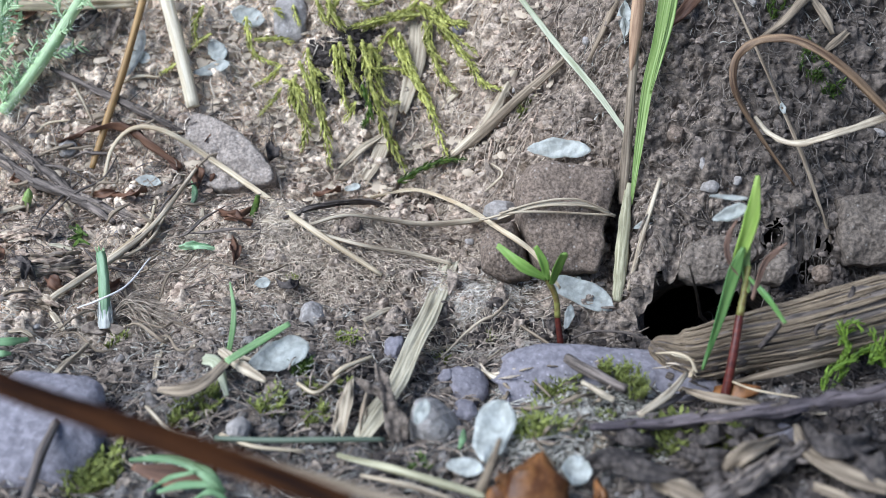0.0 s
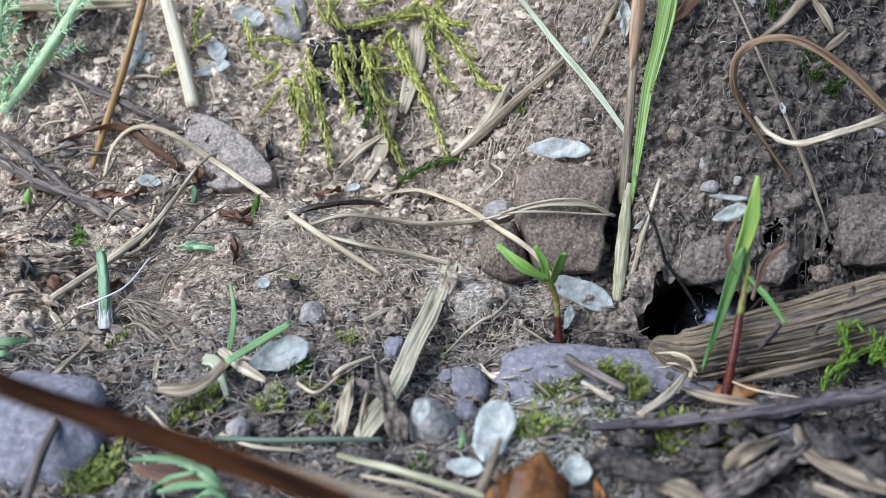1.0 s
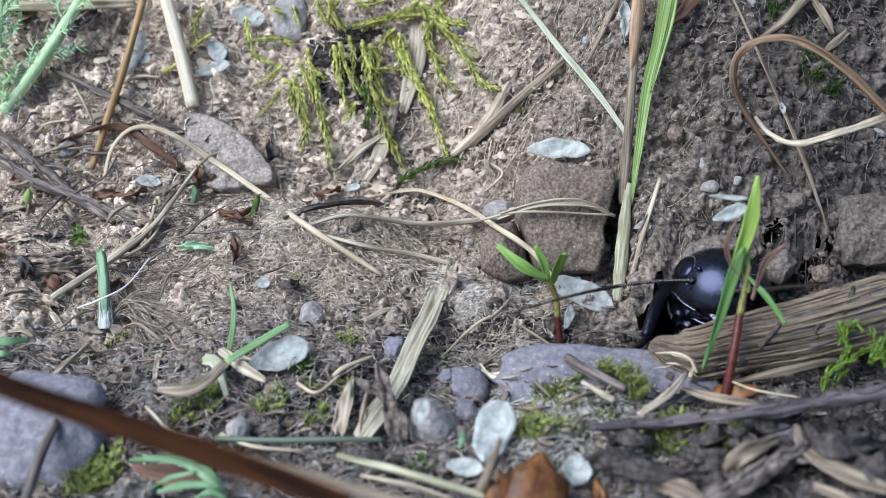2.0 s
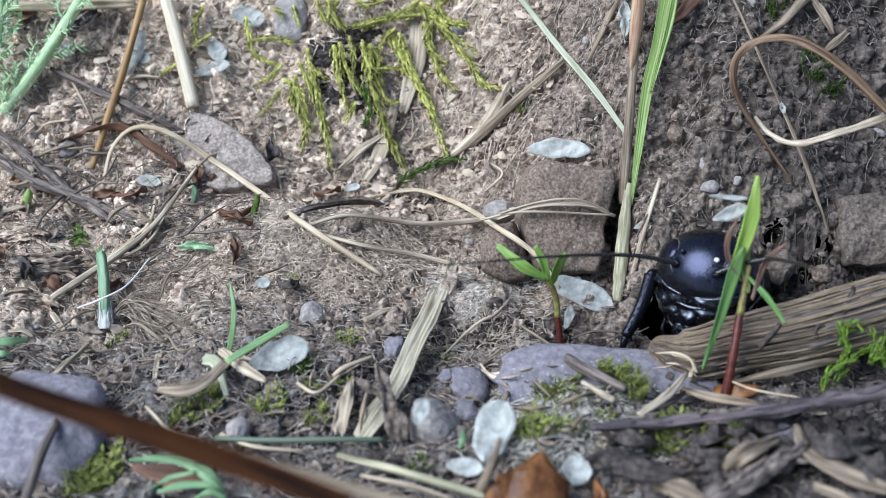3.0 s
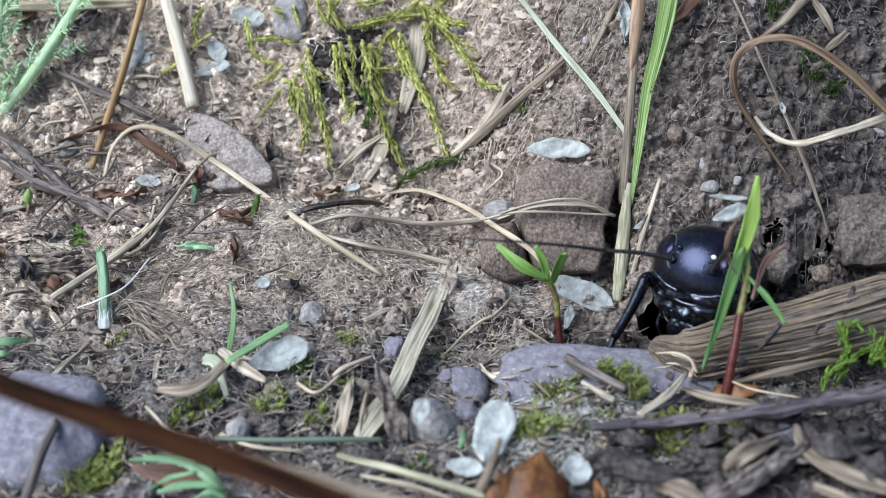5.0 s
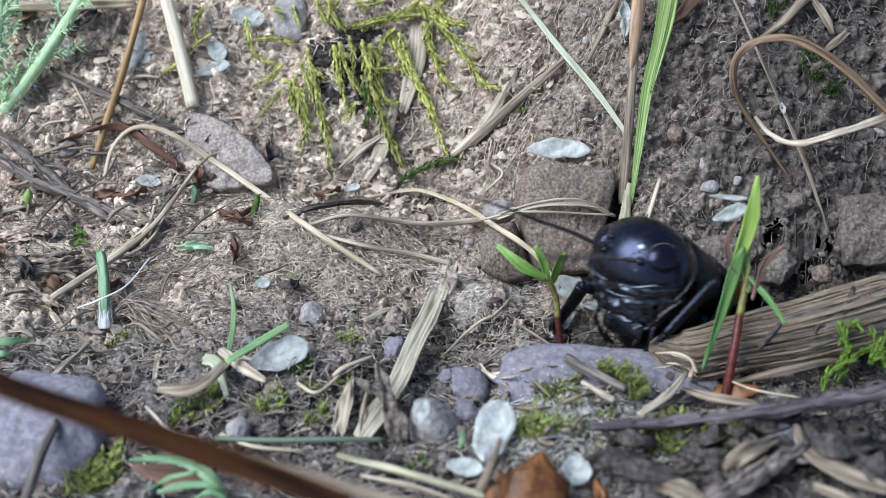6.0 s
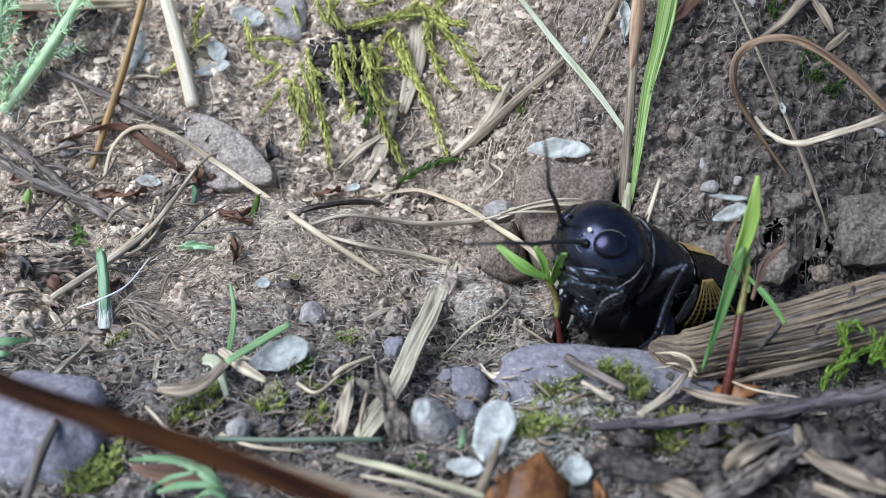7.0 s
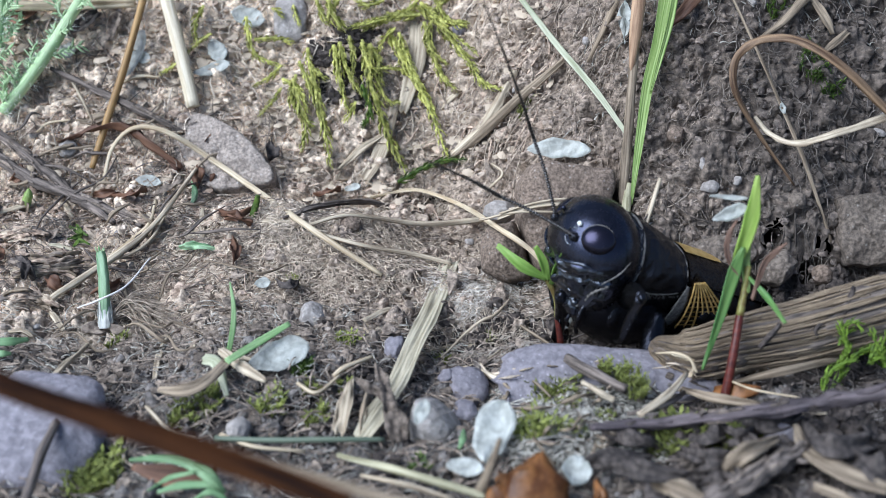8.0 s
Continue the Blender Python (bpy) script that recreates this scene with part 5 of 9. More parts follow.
moss_strand([(-2.0, 16.2, 13.7), (-2.9, 15.6, 12.9), (-4.2, 15.2, 12.8)], 0.93, MOSS, moss_bank, 22)
moss_strand([(-9.1, 15.5, 13.9), (-8.7, 14.5, 13.0), (-8.0, 13.9, 12.1)], 1.28, MOSS, moss_bank, 23)
moss_strand([(-10.1, 16.0, 13.7), (-9.6, 15.2, 12.8), (-9.1, 14.6, 12.3)], 0.93, MOSS, moss_bank, 24)
moss_strand([(-12.0, 16.3, 13.2), (-11.7, 15.5, 12.5), (-11.4, 14.7, 12.0)], 0.58, MOSS, moss_bank, 25)
moss_strand([(-19.1, 15.8, 13.3), (-19.7, 14.5, 12.1), (-19.4, 13.4, 10.9)], 0.81, MOSS, moss_bank, 26)
moss_strand([(-18.3, 13.8, 11.7), (-19.4, 13.6, 11.0), (-20.3, 13.3, 10.2)], 0.64, MOSS, moss_bank, 27)
moss_strand([(-21.0, 12.3, 9.8), (-21.5, 12.2, 9.4), (-22.1, 11.9, 9.1)], 0.69, MOSS, moss_bank, 28)
moss_strand([(-6.8, 10.0, 7.5), (-7.2, 9.3, 6.8), (-7.6, 9.0, 6.4)], 0.74, MOSS, moss_bank, 29)
moss_strand([(-3.8, 14.5, 11.9), (-4.7, 13.8, 11.2), (-5.0, 13.3, 10.5)], 0.70, MOSS, moss_bank, 30)
moss_strand([(-4.7, 15.7, 13.8), (-6.0, 15.3, 13.5), (-6.9, 15.8, 13.8)], 0.94, MOSS, moss_bank, 31)
moss_strand([(0.7, 15.4, 14.4), (-0.2, 15.4, 13.5), (-1.1, 15.2, 12.6)], 0.94, MOSS, moss_bank, 32)
moss_strand([(-13.7, 16.0, 13.0), (-13.3, 15.8, 12.9), (-12.8, 15.4, 12.5)], 0.70, MOSS, moss_bank, 33)
moss_strand([(-2.3, 15.4, 12.9), (-4.4, 15.0, 12.7), (-7.3, 14.2, 12.2)], 0.78, MOSS, moss_bank, 34)
moss_strand([(-0.9, 15.9, 14.2), (0.3, 14.6, 12.7), (1.9, 13.4, 12.7)], 0.78, MOSS, moss_bank, 35)
moss_strand([(-2.2, 16.1, 13.3), (-0.3, 14.6, 12.2), (2.6, 10.4, 11.3)], 0.85, MOSS, moss_bank, 36)
moss_strand([(-0.9, 14.8, 12.4), (-1.2, 13.8, 10.8), (0.3, 12.0, 9.8)], 0.78, MOSS, moss_bank, 37)
moss_strand([(-3.5, 14.3, 11.6), (-2.9, 13.3, 10.1), (-1.7, 11.6, 8.0)], 0.96, MOSS, moss_bank, 38)
moss_strand([(-5.8, 13.4, 11.0), (-5.1, 12.5, 9.6), (-5.0, 10.3, 7.2)], 1.04, MOSS, moss_bank, 39)
moss_strand([(-7.4, 13.5, 11.6), (-7.1, 12.5, 10.6), (-7.0, 11.0, 9.1)], 0.77, MOSS, moss_bank, 40)
moss_strand([(-11.5, 11.4, 9.2), (-11.8, 9.9, 7.6), (-10.1, 8.8, 5.9)], 0.86, MOSS, moss_bank, 41)
moss_strand([(-11.3, 12.2, 10.0), (-10.1, 10.2, 7.9), (-9.3, 9.0, 5.9)], 0.86, MOSS, moss_bank, 42)
moss_strand([(-8.2, 15.9, 13.9), (-8.9, 15.2, 13.0), (-7.7, 14.1, 12.3)], 0.96, MOSS, moss_bank, 43)
for shoot in moss_bank.children:
    shoot.location = shoot.location - moss_bank.location
moss_tuft((25.8, -13.8, 1.2), 0.9, 13, MOSS_LIME, "small cushion of bright green moss on the soil", 60, 1.5)
moss_tuft((27.2, -14.5, 1.0), 1.2, 16, MOSS_LIME, "small cushion of bright green moss on the soil", 61, 1.5)
moss_tuft((24.9, -15.9, 0.5), 0.8, 8, MOSS_LIME, "small cushion of bright green moss on the soil", 62, 1.1)
moss_tuft((11.1, -18.9, 2.1), 0.8, 30, MOSS_DULL, "small cushion of dull olive-green moss on the stone", 63, 0.65, True)
moss_tuft((10.1, -17.6, 1.6), 0.6, 22, MOSS_DULL, "small cushion of dull olive-green moss on the stone", 64, 0.65, True)
moss_tuft((7.0, -17.2, -0.1), 1.5, 83, MOSS_DULL, "small cushion of dull olive-green moss on the soil", 65, 1.16)
moss_tuft((5.2, -23.5, 1.4), 1.1, 45, MOSS_DULL, "small cushion of dull olive-green moss on the soil", 66, 1.16)
moss_tuft((13.1, -23.5, 0.6), 1.5, 76, MOSS_DULL, "small cushion of dull olive-green moss on the soil", 67, 1.45)
moss_tuft((11.3, -20.2, 2.1), 0.8, 30, MOSS_DULL, "small cushion of dull olive-green moss on the stone", 68, 0.65, True)
moss_tuft((-19.5, -25.0, -0.9), 1.7, 60, MOSS_DULL, "small cushion of dull olive-green moss on the soil", 69, 1.2)
moss_tuft((-15.4, -20.9, 0.6), 0.9, 26, MOSS_DULL, "small cushion of dull olive-green moss on the soil", 70, 0.8)
moss_tuft((-13.9, -20.1, 1.0), 0.9, 26, MOSS_DULL, "small cushion of dull olive-green moss on the soil", 71, 0.8)
moss_tuft((-10.2, -19.9, 0.8), 0.9, 26, MOSS_DULL, "small cushion of dull olive-green moss on the soil", 72, 0.8)
moss_tuft((-7.5, -21.0, 0.4), 0.8, 20, MOSS_DULL, "small cushion of dull olive-green moss on the soil", 73, 0.8)
moss_tuft((-8.8, -16.8, 1.3), 0.8, 26, MOSS_GREEN, "small cushion of bright green moss on the soil", 74, 0.7)
moss_tuft((-6.1, -13.2, 0.8), 0.6, 18, MOSS_DULL, "small cushion of dull olive-green moss on the soil", 75, 0.7)
moss_tuft((-6.0, -18.0, 0.5), 0.6, 16, MOSS_DULL, "small cushion of dull olive-green moss on the soil", 76, 0.7)
moss_tuft((-1.2, -25.5, 0.7), 0.6, 18, MOSS_GREEN, "small cushion of bright green moss on the soil", 77, 0.7)
moss_tuft((25.4, 0.7, 14.4), 1.0, 26, MOSS_GREEN, "small cushion of bright green moss on the soil", 78, 0.7)
moss_tuft((26.6, 0.1, 13.0), 0.8, 22, MOSS_GREEN, "small cushion of bright green moss on the soil", 79, 0.7)
moss_tuft((23.3, 3.4, 17.5), 0.8, 18, MOSS_GREEN, "small cushion of bright green moss on the soil", 80, 0.7)
moss_tuft((5.9, 5.8, 8.9), 0.5, 12, MOSS_DULL, "small cushion of dull olive-green moss on the soil", 81, 0.6)
moss_tuft((-8.0, -18.8, 1.0), 0.6, 16, MOSS_DULL, "small cushion of dull olive-green moss on the soil", 82, 0.7)
moss_tuft((-21.4, -11.6, -0.6), 0.7, 16, MOSS_DULL, "small cushion of dull olive-green moss on the soil", 83, 0.7)
moss_tuft((-20.3, -24.8, -1.1), 1.0, 34, MOSS_DULL, "small cushion of dull olive-green moss on the soil", 84, 1.2)
moss_tuft((16.1, -24.3, 1.2), 1.0, 38, MOSS_DULL, "small cushion of dull olive-green moss on the soil", 85, 1.16)
moss_tuft((0.2, -12.9, -1.0), 0.5, 14, MOSS_DULL, "small cushion of dull olive-green moss on the soil", 86, 0.6)
moss_tuft((-10.3, -6.7, 1.2), 0.5, 12, MOSS_DULL, "small cushion of dull olive-green moss on the soil", 87, 0.5)
moss_tuft((18.1, -23.0, 1.0), 0.9, 34, MOSS_GREEN, "small cushion of bright green moss on the soil", 88, 1.16)
moss_tuft((6.4, -16.5, -0.2), 0.8, 49, MOSS_DULL, "small cushion of dull olive-green moss on the soil", 89, 0.72)
moss_tuft((7.3, -16.2, -0.1), 0.8, 49, MOSS_DULL, "small cushion of dull olive-green moss on the soil", 90, 0.72)
moss_tuft((5.6, -18.5, -0.2), 0.8, 41, MOSS_DULL, "small cushion of dull olive-green moss on the soil", 91, 0.65)
moss_tuft((7.2, -20.4, 0.9), 0.9, 45, MOSS_DULL, "small cushion of dull olive-green moss on the soil", 92, 0.65)
moss_tuft((9.0, -18.6, 0.1), 0.8, 38, MOSS_DULL, "small cushion of dull olive-green moss on the soil", 93, 0.65)
moss_tuft((4.7, -20.9, 0.5), 0.8, 30, MOSS_DULL, "small cushion of dull olive-green moss on the soil", 94, 0.65)
moss_tuft((7.2, -23.5, 1.6), 0.9, 41, MOSS_DULL, "small cushion of dull olive-green moss on the soil", 95, 0.65)
moss_tuft((9.4, -21.8, 1.0), 0.6, 30, MOSS_DULL, "small cushion of dull olive-green moss on the soil", 96, 0.65)
moss_sprig = tagged(base("moss_sprig", (23.6, -19.8, 1.8)), "bright green feathery moss sprig beside the rotten stalk", "moss")
moss_strand([(24.2, -18.2, 3.4), (23.9, -17.9, 4.2), (23.6, -17.5, 5.1)], 0.81, MOSS_LIME, moss_sprig, 90)
moss_strand([(23.8, -17.4, 4.7), (24.5, -17.4, 5.0), (24.9, -17.7, 4.7)], 0.74, MOSS_LIME, moss_sprig, 91)
moss_strand([(22.6, -19.4, 1.3), (22.9, -19.0, 2.3), (23.7, -18.7, 2.9), (24.5, -18.7, 3.2)], 0.74, MOSS_LIME, moss_sprig, 92)
moss_strand([(25.5, -18.3, 3.1), (25.8, -18.1, 3.8), (25.5, -17.8, 4.6)], 0.81, MOSS_LIME, moss_sprig, 93)
moss_strand([(26.4, -18.6, 2.6), (26.1, -18.2, 3.6), (26.4, -17.9, 4.4)], 0.81, MOSS_LIME, moss_sprig, 94)
moss_strand([(26.8, -18.5, 2.9), (26.1, -18.4, 3.2), (25.4, -18.7, 3.0)], 0.67, MOSS_LIME, moss_sprig, 95)
moss_strand([(24.1, -18.1, 1.5), (24.1, -17.8, 2.4), (24.4, -17.5, 3.4)], 0.82, MOSS_LIME, moss_sprig, 100)
moss_strand([(23.5, -18.4, 0.8), (23.9, -18.2, 1.4), (24.4, -18.0, 1.9)], 0.82, MOSS_LIME, moss_sprig, 101)
moss_strand([(24.4, -17.8, 2.4), (25.1, -17.6, 3.0), (25.8, -17.5, 3.3)], 0.75, MOSS_LIME, moss_sprig, 105)
moss_strand([(23.8, -17.5, 3.4), (24.1, -17.2, 4.0), (24.6, -17.1, 4.3)], 0.68, MOSS_LIME, moss_sprig, 107)
for shoot in moss_sprig.children:
    shoot.location = shoot.location - moss_sprig.location
strip("grass_shoot", [(-13.4, -15.7, 1.3), (-13.1, -14.7, 2.8), (-13.1, -13.8, 3.9), (-13.4, -12.7, 4.9)], [0.32, 0.35, 0.28, 0.11], SHOOT, "slender young green grass shoot", "grass", thick=0.2, fold=0.35, up=(0.1, -0.9, 0.3))
strip("grass_shoot", [(-9.5, -15.0, 3.3), (-11.2, -16.2, 2.8), (-13.0, -18.1, 2.6)], [0.34, 0.50, 0.44], SHOOT, "bent green grass blade withering to brown", "grass", thick=0.2, fold=0.35, up=(0, -0.6, 0.7))
strip("dead_leaf", [(-13.0, -17.9, 2.5), (-13.9, -20.1, 2.6), (-15.1, -20.7, 2.4), (-16.7, -20.2, 2.1)], [0.61, 0.73, 0.79, 0.33], STRAW_BROWN, "withered brown end of a bent grass blade", "leaf", thick=0.2, fold=0.3, up=(0, -0.6, 0.7), wave=0.1, seed=6)
strip("straw", [(-14.7, -16.6, 1.8), (-13.7, -17.6, 2.1), (-12.8, -19.9, 1.4)], [0.69, 0.75, 0.27], GRASS_PALE, "pale sheath pieces at the grass shoot", "straw", thick=0.15, wave=0.1)
cut_stalk([(-22.6, -9.9, -0.0), (-22.7, -8.8, 1.6), (-22.9, -7.7, 2.8), (-23.2, -6.7, 3.6)])
strip("green_leaf", [(-18.7, -2.8, 1.7), (-17.9, -3.3, 2.2), (-17.1, -3.5, 2.2), (-16.0, -3.6, 2.1)], [0.34, 0.62, 0.50, 0.32], STALK_GREEN, "small mint-green leaf half under the litter", "leaf", thick=0.12, fold=0.5, wave=0.35, cross=10, seed=4)
strip("green_leaf", [(-28.6, -14.2, 1.4), (-27.4, -14.0, 1.3), (-26.7, -13.0, 0.8)], [0.50, 0.57, 0.29], MINT, "small mint-green leaf in the litter", "leaf", thick=0.12)
strip("green_leaf", [(-28.4, -15.0, 1.1), (-27.6, -15.2, 1.2), (-27.2, -14.9, 1.0)], [0.43, 0.43, 0.21], MINT, "small mint-green leaf in the litter", "leaf", thick=0.12)
strip("green_leaf", [(1.2, -21.9, 0.7), (1.1, -24.6, 2.0), (0.9, -25.0, 1.6)], [0.13, 0.41, 0.16], MINT, "tiny green leaf among the pebbles", "leaf", thick=0.1)
strip("green_leaf", [(-19.2, 5.3, 3.0), (-18.7, 3.6, 2.8), (-18.6, 1.6, 2.8)], [0.22, 0.50, 0.2], STALK_GREEN, "small green leaflet in the valley", "leaf", thick=0.12, wave=0.15)
strip("green_shoot", [(-13.6, -1.8, 3.7), (-13.3, -1.5, 4.5), (-13.1, -1.4, 5.2)], [0.44, 0.48, 0.32], MOSS_GREEN, "short dark green shoot on the mound", "grass", thick=0.25, up=(0, -0.9, 0.3))
stem("green_bud", [(-31.7, 3.9, 1.5), (-31.6, 3.9, 2.0), (-31.4, 3.9, 2.5), (-31.3, 3.9, 3.0)], [0.30, 0.36, 0.33, 0.10], GRASS, "tiny yellow-green bud sitting in a brown husk", "plant", sides=12, rough=0.1)
strip("bud_husk", [(-32.0, 3.6, -0.3), (-31.8, 3.6, 0.9), (-31.5, 3.6, 2.0)], [0.5, 0.85, 0.7], STRAW_BROWN, "brown papery husk under the green bud", "husk", thick=0.2, fold=0.5, wave=0.1, ribs=2, seed=73)
strip("green_leaf", [(-17.1, -26.2, 1.8), (-15.8, -26.3, 2.0), (-14.1, -26.6, 2.0), (-12.5, -27.7, 1.7), (-11.9, -27.9, 0.7)], [0.19, 0.37, 0.46, 0.45, 0.36], MINT, "curled pale green leaf in the near litter", "leaf", thick=0.15, fold=0.3, wave=0.15)
strip("green_leaf", [(-15.3, -28.0, 1.1), (-14.1, -27.7, 1.3), (-12.4, -27.6, 1.3)], [0.18, 0.43, 0.36], MINT, "curled pale green leaf in the near litter", "leaf", thick=0.15, fold=0.3)
strip("green_leaf", [(-14.0, -26.4, 1.9), (-12.4, -27.8, 2.3), (-11.7, -28.0, 1.1)], [0.15, 0.36, 0.18], MINT, "narrow pale green leaflet in the near litter", "leaf", thick=0.15, fold=0.3, wave=0.12)
strip("green_leaf", [(-15.9, -27.8, 1.0), (-14.7, -27.3, 1.5), (-13.3, -27.4, 2.0)], [0.12, 0.30, 0.18], MINT, "narrow pale green leaflet in the near litter", "leaf", thick=0.15, fold=0.3, wave=0.12)
strip("green_leaf", [(-13.3, -28.4, 0.9), (-12.4, -28.3, 1.4), (-11.6, -28.4, 1.0)], [0.18, 0.39, 0.24], MINT, "narrow pale green leaflet in the near litter", "leaf", thick=0.15, fold=0.3, wave=0.12)
strip("dead_leaf", [(-17.2, -25.7, 0.9), (-15.1, -26.2, 0.7), (-12.8, -26.5, 0.7)], [0.31, 1.24, 0.62], BROWN_LEAF, "dark red-brown leaf under the green leaves", "leaf", thick=0.15, fold=0.2)
strip("dead_leaf", [(-24.8, 3.7, 2.4), (-23.0, 2.1, 3.4), (-22.4, 4.0, 2.9)], [0.34, 0.75, 0.26], BROWN_LEAF, "reddish dead leaf in the valley", "leaf", thick=0.1, fold=0.5, wave=0.4, twist=60)
strip("dead_leaf", [(-9.9, 5.1, 1.9), (-8.8, 5.0, 2.1), (-7.9, 5.8, 2.0)], [0.26, 0.65, 0.26], BROWN_LEAF, "reddish dead leaf in the bank", "leaf", thick=0.1, fold=0.5, wave=0.4, twist=60)
strip("dead_leaf", [(-16.3, -0.3, 3.3), (-14.7, -2.4, 4.0), (-13.5, -2.8, 3.6)], [0.49, 0.88, 0.28], BROWN_LEAF, "brown papery leaf on the mound", "leaf", thick=0.1, fold=0.5, wave=0.4, twist=50)
strip("dead_leaf", [(17.4, 2.8, 18.5), (16.3, 2.2, 17.3), (15.0, 1.8, 16.2)], [1.00, 0.77, 0.19], BROWN_LEAF, "brown dry leaf strip on the dark bank", "leaf", thick=0.15, fold=0.4, wave=0.15, up=(0, -0.8, 0.6))
strip("dead_leaf", [(16.5, -18.2, 0.6), (17.4, -19.3, 1.3), (18.9, -19.5, 1.6)], [0.48, 1.15, 0.40], HUSK, "orange-brown leaf scrap below the rotten stalk", "leaf", thick=0.15, fold=0.2)
strip("seed_husk", [(5.2, -27.9, 3.8), (5.0, -29.3, 3.4), (4.8, -30.5, 2.2)], [0.42, 3.22, 3.48], HUSK, "orange-brown seed husk in the near litter", "husk", "broken seed husk", thick=0.2, fold=-0.3, cross=10, up=(0, -0.8, 0.5), wave=0.2)
strip("seed_husk", [(3.0, -28.4, 2.7), (3.2, -29.3, 2.6), (3.0, -30.4, 2.0)], [0.60, 1.65, 1.92], HUSK, "orange-brown seed husk in the near litter", "husk", "broken seed husk", thick=0.2, fold=-0.3, cross=10, up=(0, -0.8, 0.5), wave=0.2)
strip("seed_husk", [(8.0, -28.8, 2.7), (8.2, -29.7, 2.4), (8.3, -30.2, 1.7)], [0.24, 0.82, 1.00], HUSK, "orange-brown seed husk in the near litter", "husk", "broken seed husk", thick=0.2, fold=-0.3, cross=10, up=(0, -0.8, 0.5), wave=0.2)
downy_plant([(-34.7, 10.5, 6.4), (-32.5, 11.4, 8.8), (-30.3, 12.8, 11.6), (-27.9, 15.0, 15.0)], [(-35.8, 11.4, 9.3), (-34.9, 13.0, 12.0), (-34.5, 14.7, 15.0)])
seedling([(7.7, -12.1, -0.2), (7.5, -11.6, 1.2), (7.3, -11.2, 2.9), (6.5, -11.0, 4.5)], [0.24, 0.2, 0.2, 0.2], [([(6.6, -11.2, 4.3), (5.1, -11.4, 5.3), (3.5, -10.3, 6.2)], [0.36, 0.79, 0.36], LEAF), ([(6.7, -11.2, 4.2), (6.4, -11.1, 5.4), (5.9, -10.8, 6.4)], [0.44, 0.61, 0.32], LEAF), ([(7.0, -11.2, 3.9), (7.2, -12.1, 5.6), (7.5, -12.9, 7.1)], [0.40, 0.66, 0.50], LEAF)], "small green seedling with a red stem on the lilac stone", red=0.42)
seedling([(16.8, -19.5, 0.7), (17.3, -18.3, 3.2), (17.8, -16.8, 5.4), (18.3, -15.4, 7.7)], [0.31, 0.28, 0.24, 0.18], [([(15.5, -18.6, 2.4), (16.5, -17.2, 5.3), (17.3, -16.0, 7.7), (17.8, -15.4, 9.0)], [0.18, 0.60, 0.86, 0.25], LEAF_TEAL), ([(17.2, -15.7, 7.2), (17.8, -15.2, 9.0), (18.3, -14.5, 10.7), (18.6, -13.5, 12.8)], [0.45, 0.9, 1.00, 0.25], LIME), ([(18.2, -16.2, 7.4), (19.0, -17.4, 6.8), (19.6, -19.7, 6.5)], [0.20, 0.40, 0.22], LEAF_TEAL), ([(17.8, -16.2, 7.1), (16.9, -15.7, 8.5), (16.9, -15.2, 9.6), (17.5, -14.3, 10.2)], [0.13, 0.37, 0.37, 0.10], WITHERED), ([(18.3, -17.1, 6.4), (18.9, -16.3, 8.3), (19.5, -16.2, 9.1), (20.2, -15.9, 9.6)], [0.23, 0.40, 0.37, 0.10], WITHERED), ([(18.2, -16.3, 6.4), (18.1, -15.3, 7.7), (18.3, -14.7, 8.9)], [0.34, 0.61, 0.34], GRASS)], "tall green seedling with a red stem before the burrow")
scale_leaf((17.0, -13.7, 11.5), 2.4, 0.3, 70, 2, 1290, "pale papery seed scale caught on the seedling leaf")
scale_leaf((17.1, -14.1, 10.6), 2.2, 0.8, 70, 14, 1293, "pale papery seed scale caught on the seedling leaf")
stem("twig", [(-21.0, -31.4, 3.4), (-21.9, -26.4, 2.2), (-22.0, -23.0, 1.9)], [0.23, 0.31, 0.22], DARK_ROOT, "dark thin twig over the pale grey stone", "twig", sides=9, rough=0.2)
stem("twig", [(10.5, -22.8, 2.3), (12.9, -21.5, 2.0), (14.7, -18.6, 0.9)], [0.13, 0.20, 0.14], DARK_ROOT, "dark bent twig in the near litter", "twig", sides=8, rough=0.2)
stem("twig", [(7.6, -16.6, 1.8), (9.0, -18.5, 2.1), (10.7, -20.6, 2.4)], [0.31, 0.39, 0.26], DARK_ROOT, "short dark twig on the lilac stone", "twig", sides=9, rough=0.3)
strip("straw", [(8.3, -19.4, 2.0), (8.9, -21.3, 2.9), (9.8, -21.9, 2.6)], [0.27, 0.46, 0.32], STRAW_GREY, "pale straw splinter on the lilac stone", "straw", thick=0.2, ribs=3, up=(0, -0.5, 0.8), wave=0.1, seed=38)
strip("dead_leaf", [(9.0, -27.2, 2.4), (10.5, -28.9, 3.3), (12.7, -29.0, 3.0)], [0.73, 1.18, 0.59], ROT_LEAF, "dark grey crumpled leaf in the near litter", "leaf", thick=0.15, fold=0.4, wave=0.4)
strip("dead_leaf", [(14.8, -28.5, 3.1), (15.8, -28.4, 4.2), (18.0, -26.4, 3.5)], [0.89, 1.00, 0.30], STRAW_BROWN, "brown crumpled leaf in the near litter", "leaf", thick=0.15, fold=0.4, wave=0.3)
strip("dead_leaf", [(19.9, -24.6, 2.7), (20.2, -28.2, 4.4), (22.8, -26.8, 3.6)], [0.63, 1.47, 0.91], ROT_LEAF, "grey crumpled leaf in the near litter", "leaf", thick=0.15, fold=0.3, wave=0.5)
